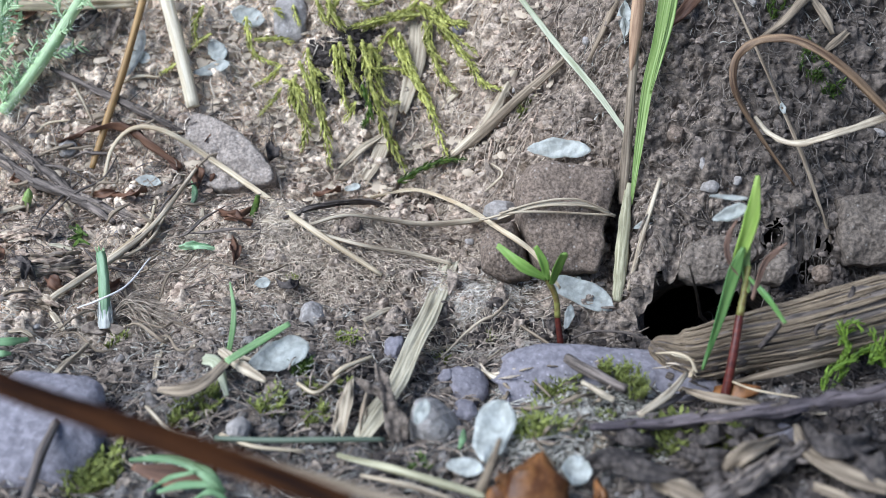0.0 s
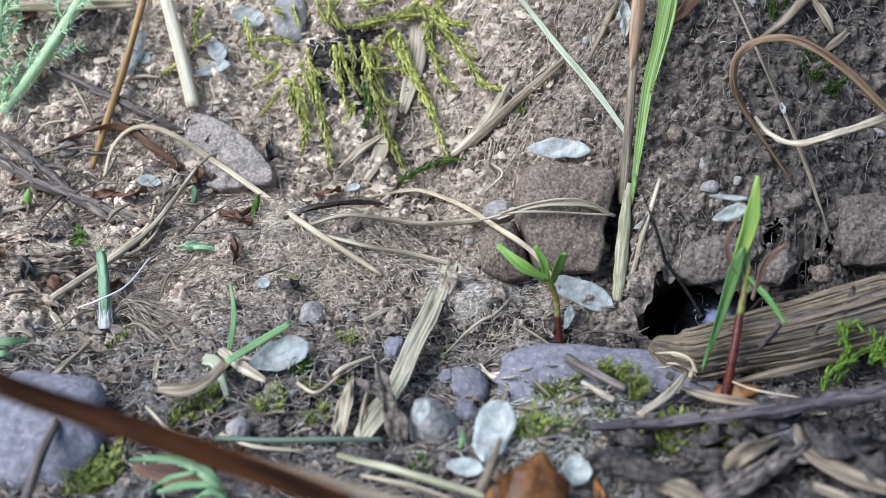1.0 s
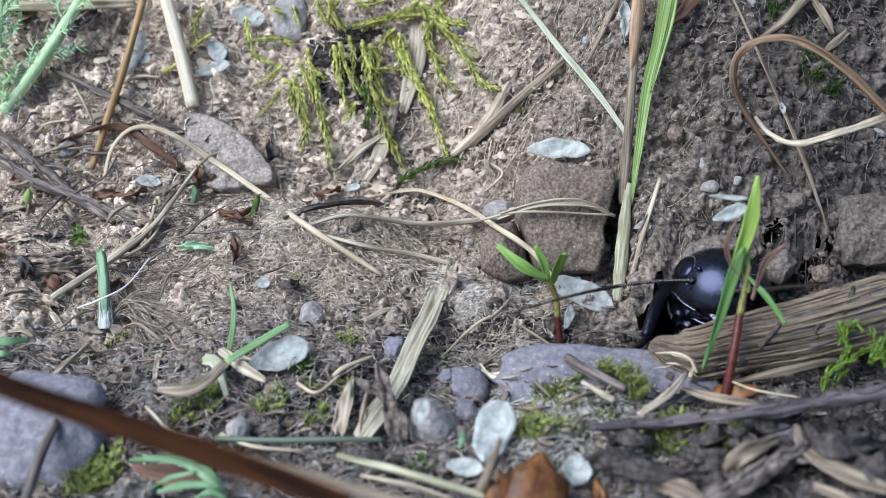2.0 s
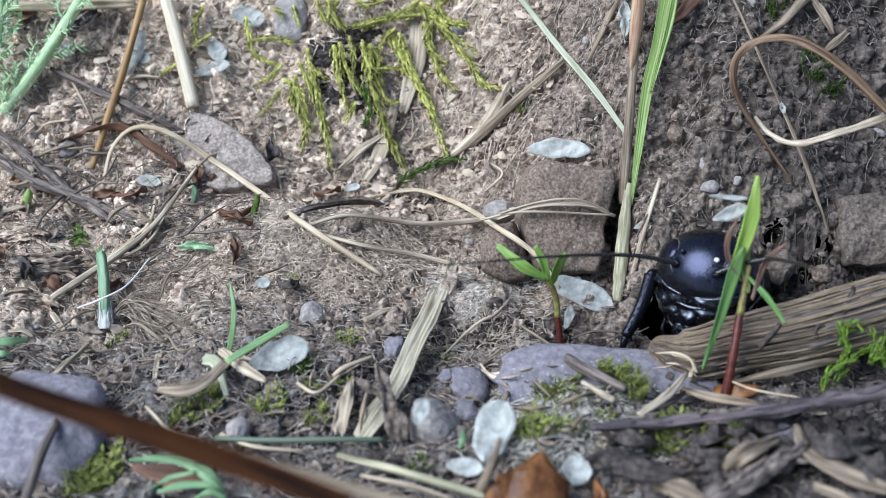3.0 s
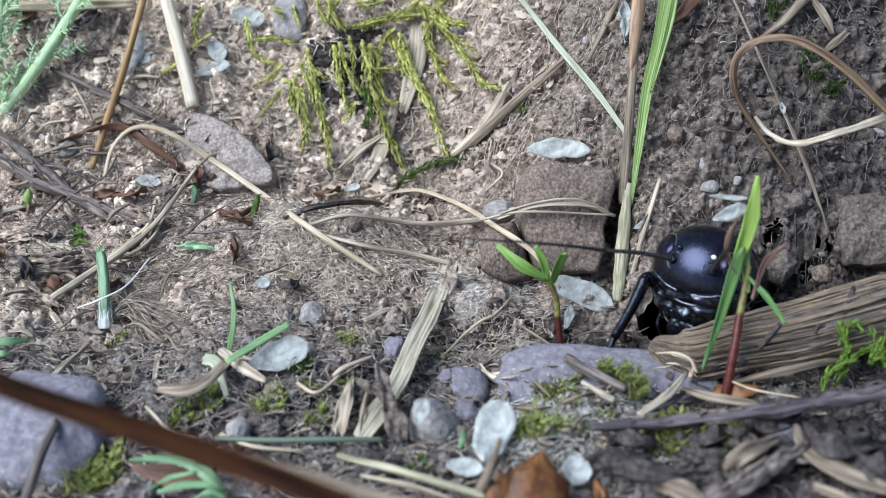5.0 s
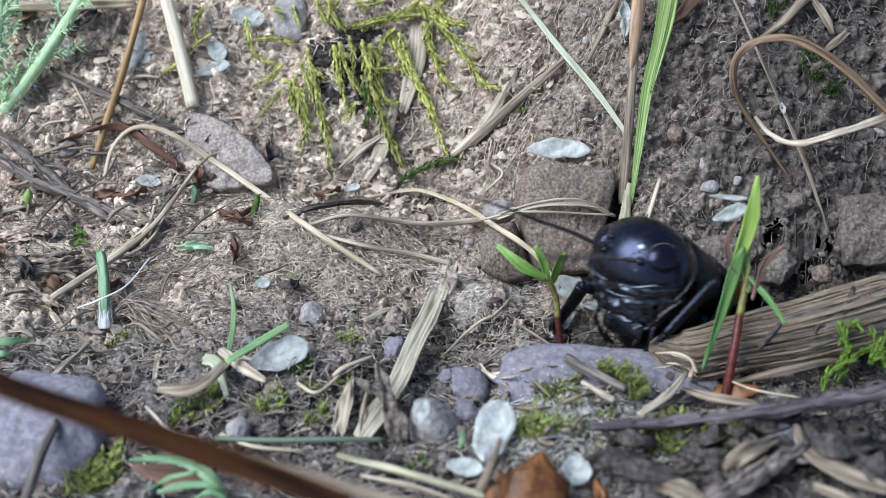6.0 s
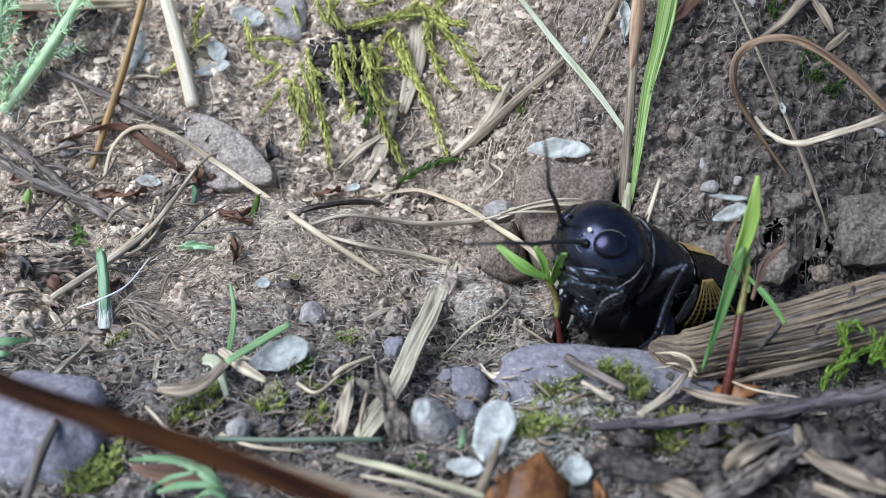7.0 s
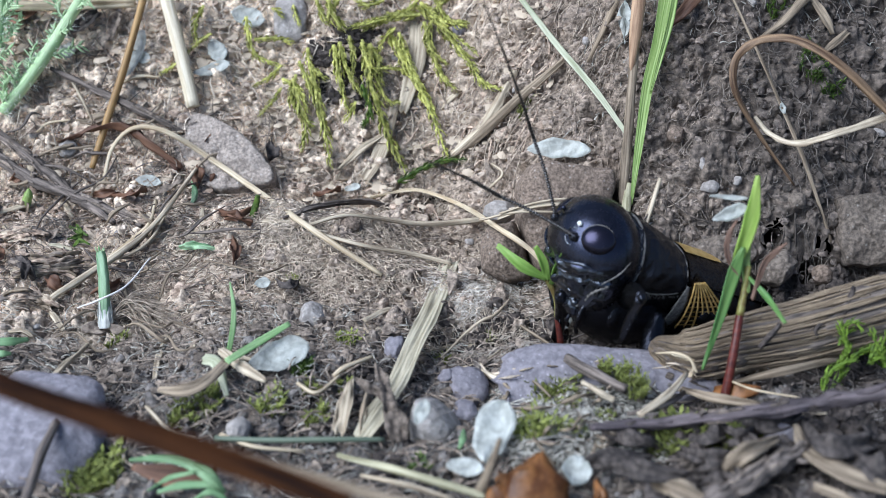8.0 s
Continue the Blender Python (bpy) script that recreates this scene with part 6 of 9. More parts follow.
strip("dead_leaf", [(21.6, -27.1, 3.1), (22.0, -29.7, 4.2), (23.3, -30.0, 3.6)], [1.21, 1.73, 0.87], ROT_LEAF, "dark crumpled leaf in the near litter", "leaf", thick=0.15, fold=0.3, wave=0.5)
strip("dead_leaf", [(10.9, -28.4, 2.3), (12.3, -30.4, 3.2), (13.6, -31.4, 3.0)], [0.72, 1.15, 0.86], STRAW_BROWN, "dark rotten leaf in the near litter", "leaf", thick=0.15, fold=0.3, wave=0.5)
strip("straw", [(18.8, -30.5, 3.7), (20.0, -31.3, 3.7), (21.1, -31.7, 3.3)], [0.46, 0.57, 0.45], STRAW_BROWN, "grey straw in the near litter", "straw", thick=0.2, ribs=3, wave=0.1, seed=44)
strip("straw", [(-24.3, -19.6, 1.3), (-23.2, -16.4, 1.4), (-22.9, -12.4, 0.2)], [0.20, 0.42, 0.22], STRAW_GREY, "bleached straw in the litter", "straw", thick=0.2, ribs=2, wave=0.1, seed=45)
strip("straw", [(-13.8, -15.8, 1.9), (-12.1, -17.9, 2.1), (-10.6, -18.8, 1.7)], [0.56, 0.75, 0.34], STRAW_GREY, "pale forked straw in the litter", "straw", thick=0.2, ribs=2, wave=0.1, seed=46)
stem("rootlet", [(-12.7, -23.1, 1.1), (-10.6, -24.3, 1.2), (-7.8, -24.1, 0.7)], [0.13, 0.13, 0.10], STRAW, "long pale rootlet in the near litter", "root", sides=6)
stem("rootlet", [(-17.5, -20.5, 1.1), (-15.6, -22.9, 1.3), (-14.1, -22.9, 0.7)], [0.12, 0.15, 0.11], STRAW_GREY, "grey looping rootlet in the near litter", "root", sides=6)
stem("rootlet", [(3.7, 4.7, 4.7), (4.4, 2.9, 4.7), (3.2, 3.5, 3.0)], [0.11, 0.13, 0.11], STRAW_GREY, "curled pale rootlet on the bank", "root", sides=6)
strip("straw", [(-8.1, 7.0, 3.1), (-6.3, 7.9, 4.5), (-4.2, 9.4, 5.3)], [0.26, 0.70, 0.27], STRAW_GREY, "pale splintered straw under the moss", "straw", thick=0.2, ribs=2, wave=0.1, seed=0)
stem("dry_stalk", [(12.1, 4.3, 17.6), (11.4, 4.0, 15.8), (10.3, 3.7, 13.2)], [0.28, 0.24, 0.12], STRAW_BROWN, "thin dry stem at the bank's top", "stalk", sides=7, flat=0.5)
strip("straw", [(25.5, 3.1, 18.0), (26.3, 2.3, 16.9), (26.9, 2.1, 15.9)], [0.47, 0.70, 0.31], STRAW_BROWN, "grey straw in the dark bank", "straw", thick=0.2, ribs=2, up=(0, -0.8, 0.6), wave=0.1, seed=2)
strip("straw", [(28.0, 2.4, 16.0), (27.0, 1.6, 15.5), (26.1, 0.9, 15.1)], [0.39, 0.62, 0.31], STRAW_BROWN, "short grey straw in the dark bank", "straw", thick=0.2, ribs=2, up=(0, -0.8, 0.6), wave=0.1, seed=3)
stem("dry_stalk", [(25.0, 3.0, 18.4), (23.4, 1.9, 17.0), (21.5, 0.7, 16.0)], [0.39, 0.31, 0.15], STRAW_BROWN, "dry brown stem at the top of the dark bank", "stalk", sides=8, flat=0.6, rough=0.2)
stem("rootlet", [(-28.8, 7.8, 3.8), (-27.6, 7.2, 4.5), (-27.0, 7.2, 4.4), (-25.4, 7.4, 4.3)], [0.06, 0.12, 0.13, 0.04], DARK_ROOT, "thin dark dead rootlet in the litter", "root", sides=9, rough=0.4, ridges=3, seed=0)
stem("rootlet", [(-22.3, 0.8, 3.0), (-21.6, -1.4, 3.7), (-20.7, -1.8, 3.1), (-20.0, -1.4, 2.6)], [0.05, 0.08, 0.09, 0.04], STRAW_BROWN, "thin dark dead rootlet in the litter", "root", sides=9, rough=0.4, ridges=3, seed=1)
stem("rootlet", [(-20.5, -0.7, 3.3), (-18.8, -0.3, 3.9), (-17.7, 0.3, 3.6), (-17.5, 4.5, 2.0)], [0.05, 0.10, 0.12, 0.04], STRAW_BROWN, "thin dark dead rootlet in the litter", "root", sides=9, rough=0.4, ridges=3, seed=2)
stem("rootlet", [(-29.1, -2.1, 2.7), (-28.6, -1.2, 3.5), (-28.6, 3.7, 2.6), (-27.7, 5.7, 2.9)], [0.05, 0.08, 0.12, 0.04], DARK_ROOT, "thin dark dead rootlet in the litter", "root", sides=9, rough=0.4, ridges=3, seed=3)
stem("rootlet", [(-19.1, -12.2, 0.2), (-17.6, -13.4, 1.3), (-16.6, -15.1, 1.4), (-15.5, -15.1, 1.6)], [0.04, 0.07, 0.09, 0.04], STRAW_BROWN, "thin dark dead rootlet in the litter", "root", sides=9, rough=0.4, ridges=3, seed=4)
stem("rootlet", [(-21.5, -8.9, 0.1), (-18.4, -12.1, 1.1), (-17.5, -11.4, 1.0), (-15.3, -13.5, 1.5)], [0.05, 0.07, 0.09, 0.04], STRAW_BROWN, "thin dark dead rootlet in the litter", "root", sides=9, rough=0.4, ridges=3, seed=5)
stem("rootlet", [(-25.4, -3.3, 1.9), (-23.7, -5.8, 2.2), (-21.5, -5.7, 1.5), (-20.8, -5.1, 1.2)], [0.05, 0.07, 0.07, 0.04], DARK_ROOT, "thin dark dead rootlet in the litter", "root", sides=9, rough=0.4, ridges=3, seed=6)
stem("rootlet", [(-31.5, 7.7, 4.0), (-30.0, 7.3, 4.7), (-29.0, 8.0, 4.7), (-28.7, 8.5, 4.5)], [0.06, 0.14, 0.14, 0.04], STRAW_BROWN, "thin dark dead rootlet in the litter", "root", sides=9, rough=0.4, ridges=3, seed=7)
stem("rootlet", [(-24.3, -1.3, 2.7), (-23.6, -1.2, 3.7), (-22.8, -0.2, 3.8), (-23.0, 1.0, 3.4)], [0.05, 0.13, 0.11, 0.04], STRAW_BROWN, "thin dark dead rootlet in the litter", "root", sides=9, rough=0.4, ridges=3, seed=8)
stem("rootlet", [(-29.0, 3.0, 1.8), (-27.7, 3.4, 2.9), (-25.9, 5.1, 3.3), (-25.1, 7.1, 4.3)], [0.06, 0.11, 0.08, 0.04], DARK_ROOT, "thin dark dead rootlet in the litter", "root", sides=9, rough=0.4, ridges=3, seed=9)
stem("rootlet", [(-33.6, 5.7, 2.4), (-31.7, 5.2, 3.0), (-31.3, 7.1, 4.1), (-30.0, 7.7, 4.2)], [0.06, 0.14, 0.11, 0.04], STRAW_BROWN, "thin dark dead rootlet in the litter", "root", sides=9, rough=0.4, ridges=3, seed=10)
stem("rootlet", [(-19.4, -7.8, 0.4), (-18.8, -6.6, 1.8), (-17.9, -5.8, 1.9), (-17.2, -3.5, 2.2)], [0.05, 0.12, 0.08, 0.04], STRAW_BROWN, "thin dark dead rootlet in the litter", "root", sides=9, rough=0.4, ridges=3, seed=11)
stem("rootlet", [(-32.7, 7.0, 3.6), (-30.0, 6.2, 3.8), (-28.6, 5.7, 3.7), (-26.4, 5.0, 2.7)], [0.06, 0.11, 0.13, 0.04], DARK_ROOT, "thin dark dead rootlet in the litter", "root", sides=9, rough=0.4, ridges=3, seed=12)
stem("rootlet", [(-19.3, 5.7, 3.4), (-18.0, 6.3, 4.5), (-17.0, 7.0, 4.5), (-15.6, 7.9, 4.8)], [0.06, 0.11, 0.11, 0.04], STRAW_BROWN, "thin dark dead rootlet in the litter", "root", sides=9, rough=0.4, ridges=3, seed=13)
stem("rootlet", [(-25.6, 8.6, 5.2), (-23.7, 7.9, 6.0), (-22.8, 8.4, 6.4), (-21.5, 9.6, 6.8)], [0.06, 0.10, 0.10, 0.04], STRAW_BROWN, "thin dark dead rootlet in the litter", "root", sides=9, rough=0.4, ridges=3, seed=14)
stem("rootlet", [(-18.3, -2.1, 2.5), (-16.6, -3.2, 3.2), (-14.8, -3.5, 3.6), (-12.8, -3.5, 3.6)], [0.05, 0.13, 0.09, 0.04], DARK_ROOT, "thin dark dead rootlet in the litter", "root", sides=9, rough=0.4, ridges=3, seed=15)
stem("rootlet", [(-21.2, -10.1, -0.1), (-19.7, -11.9, 1.2), (-18.0, -13.5, 1.0), (-17.5, -12.7, 0.5)], [0.05, 0.12, 0.11, 0.04], STRAW_BROWN, "thin dark dead rootlet in the litter", "root", sides=9, rough=0.4, ridges=3, seed=16)
stem("rootlet", [(-25.6, -11.4, 0.1), (-24.7, -11.2, 0.9), (-23.9, -10.2, 1.0), (-23.3, -9.3, 0.6)], [0.04, 0.07, 0.09, 0.04], STRAW_BROWN, "thin dark dead rootlet in the litter", "root", sides=9, rough=0.4, ridges=3, seed=17)
stem("rootlet", [(-21.0, -2.4, 1.9), (-20.1, -0.9, 4.0), (-19.5, 3.6, 3.3), (-18.0, 5.7, 2.8)], [0.05, 0.09, 0.13, 0.04], DARK_ROOT, "thin dark dead rootlet in the litter", "root", sides=9, rough=0.4, ridges=3, seed=18)
stem("rootlet", [(-21.5, -5.1, 0.9), (-20.4, -5.9, 1.8), (-20.8, -4.8, 1.6), (-19.8, -3.0, 1.7)], [0.05, 0.11, 0.12, 0.04], STRAW_BROWN, "thin dark dead rootlet in the litter", "root", sides=9, rough=0.4, ridges=3, seed=19)
stem("rootlet", [(-30.4, 8.2, 4.3), (-28.8, 7.6, 4.6), (-27.0, 7.7, 4.8), (-26.7, 8.3, 4.6)], [0.06, 0.10, 0.08, 0.04], STRAW_BROWN, "thin dark dead rootlet in the litter", "root", sides=9, rough=0.4, ridges=3, seed=20)
stem("rootlet", [(-18.9, -2.4, 2.3), (-18.0, -2.8, 3.0), (-17.1, -1.8, 3.5), (-15.7, -0.4, 3.8)], [0.05, 0.12, 0.11, 0.04], DARK_ROOT, "thin dark dead rootlet in the litter", "root", sides=9, rough=0.4, ridges=3, seed=21)
stem("rootlet", [(-27.0, 3.7, 1.7), (-26.2, 4.5, 3.1), (-24.8, 4.6, 3.2), (-25.1, 6.2, 3.6)], [0.06, 0.09, 0.11, 0.04], STRAW_BROWN, "thin dark dead rootlet in the litter", "root", sides=9, rough=0.4, ridges=3, seed=22)
stem("rootlet", [(-25.4, -11.9, 0.2), (-23.9, -12.1, 0.7), (-22.3, -13.4, 0.2), (-21.3, -13.1, -0.0)], [0.04, 0.07, 0.09, 0.04], STRAW_BROWN, "thin dark dead rootlet in the litter", "root", sides=9, rough=0.4, ridges=3, seed=23)
stem("rootlet", [(-34.3, 9.3, 5.2), (-32.8, 8.6, 5.9), (-32.2, 9.6, 6.6), (-31.7, 10.3, 6.3)], [0.06, 0.09, 0.13, 0.04], DARK_ROOT, "thin dark dead rootlet in the litter", "root", sides=9, rough=0.4, ridges=3, seed=24)
stem("rootlet", [(-16.6, -4.7, 1.8), (-13.7, -6.8, 2.4), (-12.1, -7.4, 2.4), (-10.7, -5.8, 2.1)], [0.05, 0.08, 0.09, 0.04], STRAW_BROWN, "thin dark dead rootlet in the litter", "root", sides=9, rough=0.4, ridges=3, seed=25)
strip("dead_leaf", [(-28.9, -4.6, 2.3), (-28.3, -7.1, 2.6), (-28.4, -7.6, 2.0)], [0.24, 0.76, 0.19], ROT_LEAF, "curled brown scrap of dead leaf in the litter", "leaf", thick=0.1, fold=0.6, wave=0.4, twist=20, seed=0)
strip("dead_leaf", [(-14.7, -3.6, 2.8), (-14.4, -5.0, 2.9), (-14.5, -5.7, 2.0)], [0.24, 0.89, 0.20], BROWN_LEAF, "curled brown scrap of dead leaf in the litter", "leaf", thick=0.1, fold=0.6, wave=0.4, twist=45, seed=1)
strip("dead_leaf", [(-32.7, 7.1, 3.3), (-32.7, 6.0, 3.0), (-33.5, 6.3, 2.5)], [0.26, 0.87, 0.22], BROWN_LEAF, "curled brown scrap of dead leaf in the litter", "leaf", thick=0.1, fold=0.6, wave=0.4, twist=58, seed=2)
strip("dead_leaf", [(-21.2, -1.7, 2.3), (-21.7, -2.6, 2.3), (-22.4, -3.1, 1.6)], [0.24, 0.63, 0.20], ROT_LEAF, "curled brown scrap of dead leaf in the litter", "leaf", thick=0.1, fold=0.6, wave=0.4, twist=45, seed=3)
strip("dead_leaf", [(-17.3, 6.3, 3.2), (-17.5, 5.5, 3.1), (-17.5, 5.3, 2.5)], [0.26, 0.95, 0.22], BROWN_LEAF, "curled brown scrap of dead leaf in the litter", "leaf", thick=0.1, fold=0.6, wave=0.4, twist=89, seed=4)
strip("dead_leaf", [(-18.9, 6.3, 3.7), (-18.8, 5.3, 3.5), (-18.8, 4.7, 2.6)], [0.26, 1.07, 0.22], BROWN_LEAF, "curled brown scrap of dead leaf in the litter", "leaf", thick=0.1, fold=0.6, wave=0.4, twist=39, seed=5)
strip("dead_leaf", [(-11.4, -7.4, 1.7), (-10.3, -8.4, 1.9), (-9.8, -7.3, 1.5)], [0.23, 0.74, 0.19], ROT_LEAF, "curled brown scrap of dead leaf in the litter", "leaf", thick=0.1, fold=0.6, wave=0.4, twist=46, seed=6)
strip("dead_leaf", [(-27.2, -6.7, 1.6), (-26.4, -7.6, 1.6), (-25.6, -7.5, 0.9)], [0.23, 0.98, 0.19], BROWN_LEAF, "curled brown scrap of dead leaf in the litter", "leaf", thick=0.1, fold=0.6, wave=0.4, twist=33, seed=7)
strip("dead_leaf", [(-13.6, -1.1, 4.0), (-14.5, -2.4, 4.1), (-15.4, -1.7, 3.5)], [0.24, 0.79, 0.20], BROWN_LEAF, "curled brown scrap of dead leaf in the litter", "leaf", thick=0.1, fold=0.6, wave=0.4, twist=22, seed=8)
strip("dead_leaf", [(-34.2, 4.1, 1.9), (-33.4, 1.7, 2.4), (-32.9, 0.8, 2.0)], [0.26, 0.75, 0.21], ROT_LEAF, "curled brown scrap of dead leaf in the litter", "leaf", thick=0.1, fold=0.6, wave=0.4, twist=104, seed=9)
strip("dead_leaf", [(-31.6, -2.4, 1.4), (-30.8, -5.3, 2.6), (-32.3, -3.6, 1.4)], [0.24, 0.97, 0.20], BROWN_LEAF, "curled brown scrap of dead leaf in the litter", "leaf", thick=0.1, fold=0.6, wave=0.4, twist=48, seed=10)
strip("dead_leaf", [(-24.7, 4.3, 2.4), (-25.6, 3.9, 2.6), (-26.7, 4.6, 2.1)], [0.26, 0.74, 0.22], BROWN_LEAF, "curled brown scrap of dead leaf in the litter", "leaf", thick=0.1, fold=0.6, wave=0.4, twist=24, seed=11)
strip("dead_leaf", [(-30.0, -4.4, 2.2), (-28.6, -6.8, 2.7), (-27.8, -7.3, 1.8)], [0.24, 0.77, 0.19], ROT_LEAF, "curled brown scrap of dead leaf in the litter", "leaf", thick=0.1, fold=0.6, wave=0.4, twist=38, seed=12)
strip("dead_leaf", [(-22.4, -5.8, 0.8), (-22.8, -7.9, 1.4), (-23.9, -7.8, 1.1)], [0.24, 0.97, 0.19], BROWN_LEAF, "curled brown scrap of dead leaf in the litter", "leaf", thick=0.1, fold=0.6, wave=0.4, twist=74, seed=13)
strip("dead_leaf", [(-17.6, 9.1, 5.6), (-17.9, 8.0, 5.2), (-18.6, 7.7, 4.7)], [0.26, 0.76, 0.22], BROWN_LEAF, "curled brown scrap of dead leaf in the litter", "leaf", thick=0.1, fold=0.6, wave=0.4, twist=24, seed=14)
strip("dead_leaf", [(-13.4, 8.5, 4.9), (-13.3, 7.2, 4.5), (-13.2, 7.0, 3.8)], [0.26, 1.12, 0.22], ROT_LEAF, "curled brown scrap of dead leaf in the litter", "leaf", thick=0.1, fold=0.6, wave=0.4, twist=46, seed=15)
strip("dead_leaf", [(17.7, -25.4, 2.3), (18.4, -26.3, 3.1), (20.3, -25.3, 1.9)], [0.31, 0.76, 0.25], ROT_LEAF, "dark rotten scrap of leaf in the near litter", "leaf", thick=0.12, fold=0.5, wave=0.5, twist=81, seed=0)
strip("dead_leaf", [(15.3, -22.4, 1.5), (16.3, -25.4, 2.9), (17.7, -27.0, 2.8)], [0.32, 0.76, 0.24], ROT_LEAF, "dark rotten scrap of leaf in the near litter", "leaf", thick=0.12, fold=0.5, wave=0.5, twist=8, seed=1)
strip("dead_leaf", [(13.4, -23.4, 1.3), (14.2, -24.3, 2.2), (15.6, -22.6, 1.6)], [0.32, 1.20, 0.26], ROT_LEAF, "dark rotten scrap of leaf in the near litter", "leaf", thick=0.12, fold=0.5, wave=0.5, twist=37, seed=2)
strip("dead_leaf", [(13.6, -27.2, 2.2), (14.3, -27.9, 3.1), (15.8, -27.3, 2.7)], [0.30, 1.29, 0.24], ROT_LEAF, "dark rotten scrap of leaf in the near litter", "leaf", thick=0.12, fold=0.5, wave=0.5, twist=11, seed=3)
strip("dead_leaf", [(15.1, -27.4, 2.5), (15.6, -28.8, 3.3), (16.6, -29.1, 2.8)], [0.30, 0.87, 0.24], ROT_LEAF, "dark rotten scrap of leaf in the near litter", "leaf", thick=0.12, fold=0.5, wave=0.5, twist=40, seed=4)
strip("dead_leaf", [(21.7, -29.3, 2.8), (21.6, -30.7, 3.5), (22.7, -30.2, 2.8)], [0.29, 1.19, 0.23], ROT_LEAF, "dark rotten scrap of leaf in the near litter", "leaf", thick=0.12, fold=0.5, wave=0.5, twist=42, seed=5)
strip("dead_leaf", [(16.6, -22.7, 1.5), (18.2, -24.2, 2.7), (20.5, -22.7, 2.1)], [0.32, 1.36, 0.26], ROT_LEAF, "dark rotten scrap of leaf in the near litter", "leaf", thick=0.12, fold=0.5, wave=0.5, twist=22, seed=6)
strip("dead_leaf", [(8.8, -24.3, 2.2), (10.6, -24.7, 2.3), (12.3, -23.4, 1.3)], [0.31, 1.11, 0.26], ROT_LEAF, "dark rotten scrap of leaf in the near litter", "leaf", thick=0.12, fold=0.5, wave=0.5, twist=68, seed=7)
strip("dead_leaf", [(13.7, -28.6, 2.3), (14.9, -28.6, 3.2), (17.1, -26.2, 2.6)], [0.30, 1.05, 0.25], ROT_LEAF, "dark rotten scrap of leaf in the near litter", "leaf", thick=0.12, fold=0.5, wave=0.5, twist=27, seed=8)
strip("dead_leaf", [(9.1, -24.6, 2.2), (10.4, -25.0, 2.4), (12.4, -24.5, 1.4)], [0.31, 1.02, 0.25], ROT_LEAF, "dark rotten scrap of leaf in the near litter", "leaf", thick=0.12, fold=0.5, wave=0.5, twist=52, seed=9)
strip("dead_leaf", [(14.3, -23.9, 1.5), (14.6, -25.2, 2.5), (15.6, -24.8, 2.0)], [0.32, 1.34, 0.25], ROT_LEAF, "dark rotten scrap of leaf in the near litter", "leaf", thick=0.12, fold=0.5, wave=0.5, twist=58, seed=10)
strip("dead_leaf", [(21.0, -27.3, 2.3), (21.8, -28.0, 3.2), (23.2, -26.5, 2.5)], [0.30, 0.82, 0.24], ROT_LEAF, "dark rotten scrap of leaf in the near litter", "leaf", thick=0.12, fold=0.5, wave=0.5, twist=1, seed=11)
strip("dead_leaf", [(14.7, -28.4, 2.4), (15.5, -29.5, 3.3), (16.7, -28.6, 2.9)], [0.30, 0.74, 0.24], ROT_LEAF, "dark rotten scrap of leaf in the near litter", "leaf", thick=0.12, fold=0.5, wave=0.5, twist=3, seed=12)
strip("dead_leaf", [(13.1, -25.0, 1.4), (13.7, -27.3, 2.9), (14.6, -26.9, 2.4)], [0.31, 0.97, 0.24], ROT_LEAF, "dark rotten scrap of leaf in the near litter", "leaf", thick=0.12, fold=0.5, wave=0.5, twist=18, seed=13)
strip("dead_leaf", [(23.2, -24.6, 2.0), (23.1, -26.9, 3.2), (24.2, -27.0, 2.9)], [0.31, 0.82, 0.24], ROT_LEAF, "dark rotten scrap of leaf in the near litter", "leaf", thick=0.12, fold=0.5, wave=0.5, twist=85, seed=14)
strip("dead_leaf", [(15.3, -24.9, 1.9), (16.3, -26.0, 3.0), (18.0, -23.7, 2.0)], [0.31, 0.72, 0.25], ROT_LEAF, "dark rotten scrap of leaf in the near litter", "leaf", thick=0.12, fold=0.5, wave=0.5, twist=35, seed=15)
strip("dead_leaf", [(10.5, -30.0, 1.9), (10.9, -30.3, 2.6), (12.0, -29.5, 2.3)], [0.29, 1.21, 0.24], ROT_LEAF, "dark rotten scrap of leaf in the near litter", "leaf", thick=0.12, fold=0.5, wave=0.5, twist=79, seed=16)
strip("dead_leaf", [(17.9, -30.0, 2.9), (18.1, -32.0, 3.7), (19.4, -31.5, 2.8)], [0.29, 1.07, 0.23], ROT_LEAF, "dark rotten scrap of leaf in the near litter", "leaf", thick=0.12, fold=0.5, wave=0.5, twist=2, seed=17)
strip("dead_leaf", [(17.5, -26.8, 2.6), (18.4, -26.9, 3.2), (20.3, -25.4, 2.0)], [0.30, 0.81, 0.25], ROT_LEAF, "dark rotten scrap of leaf in the near litter", "leaf", thick=0.12, fold=0.5, wave=0.5, twist=31, seed=18)
strip("dead_leaf", [(23.5, -23.0, 2.0), (23.5, -25.3, 2.9), (24.4, -25.7, 2.7)], [0.32, 1.23, 0.25], ROT_LEAF, "dark rotten scrap of leaf in the near litter", "leaf", thick=0.12, fold=0.5, wave=0.5, twist=38, seed=19)
strip("dead_leaf", [(7.4, -26.6, 1.8), (9.0, -26.9, 2.5), (11.3, -25.5, 1.6)], [0.31, 1.26, 0.25], ROT_LEAF, "dark rotten scrap of leaf in the near litter", "leaf", thick=0.12, fold=0.5, wave=0.5, twist=2, seed=20)
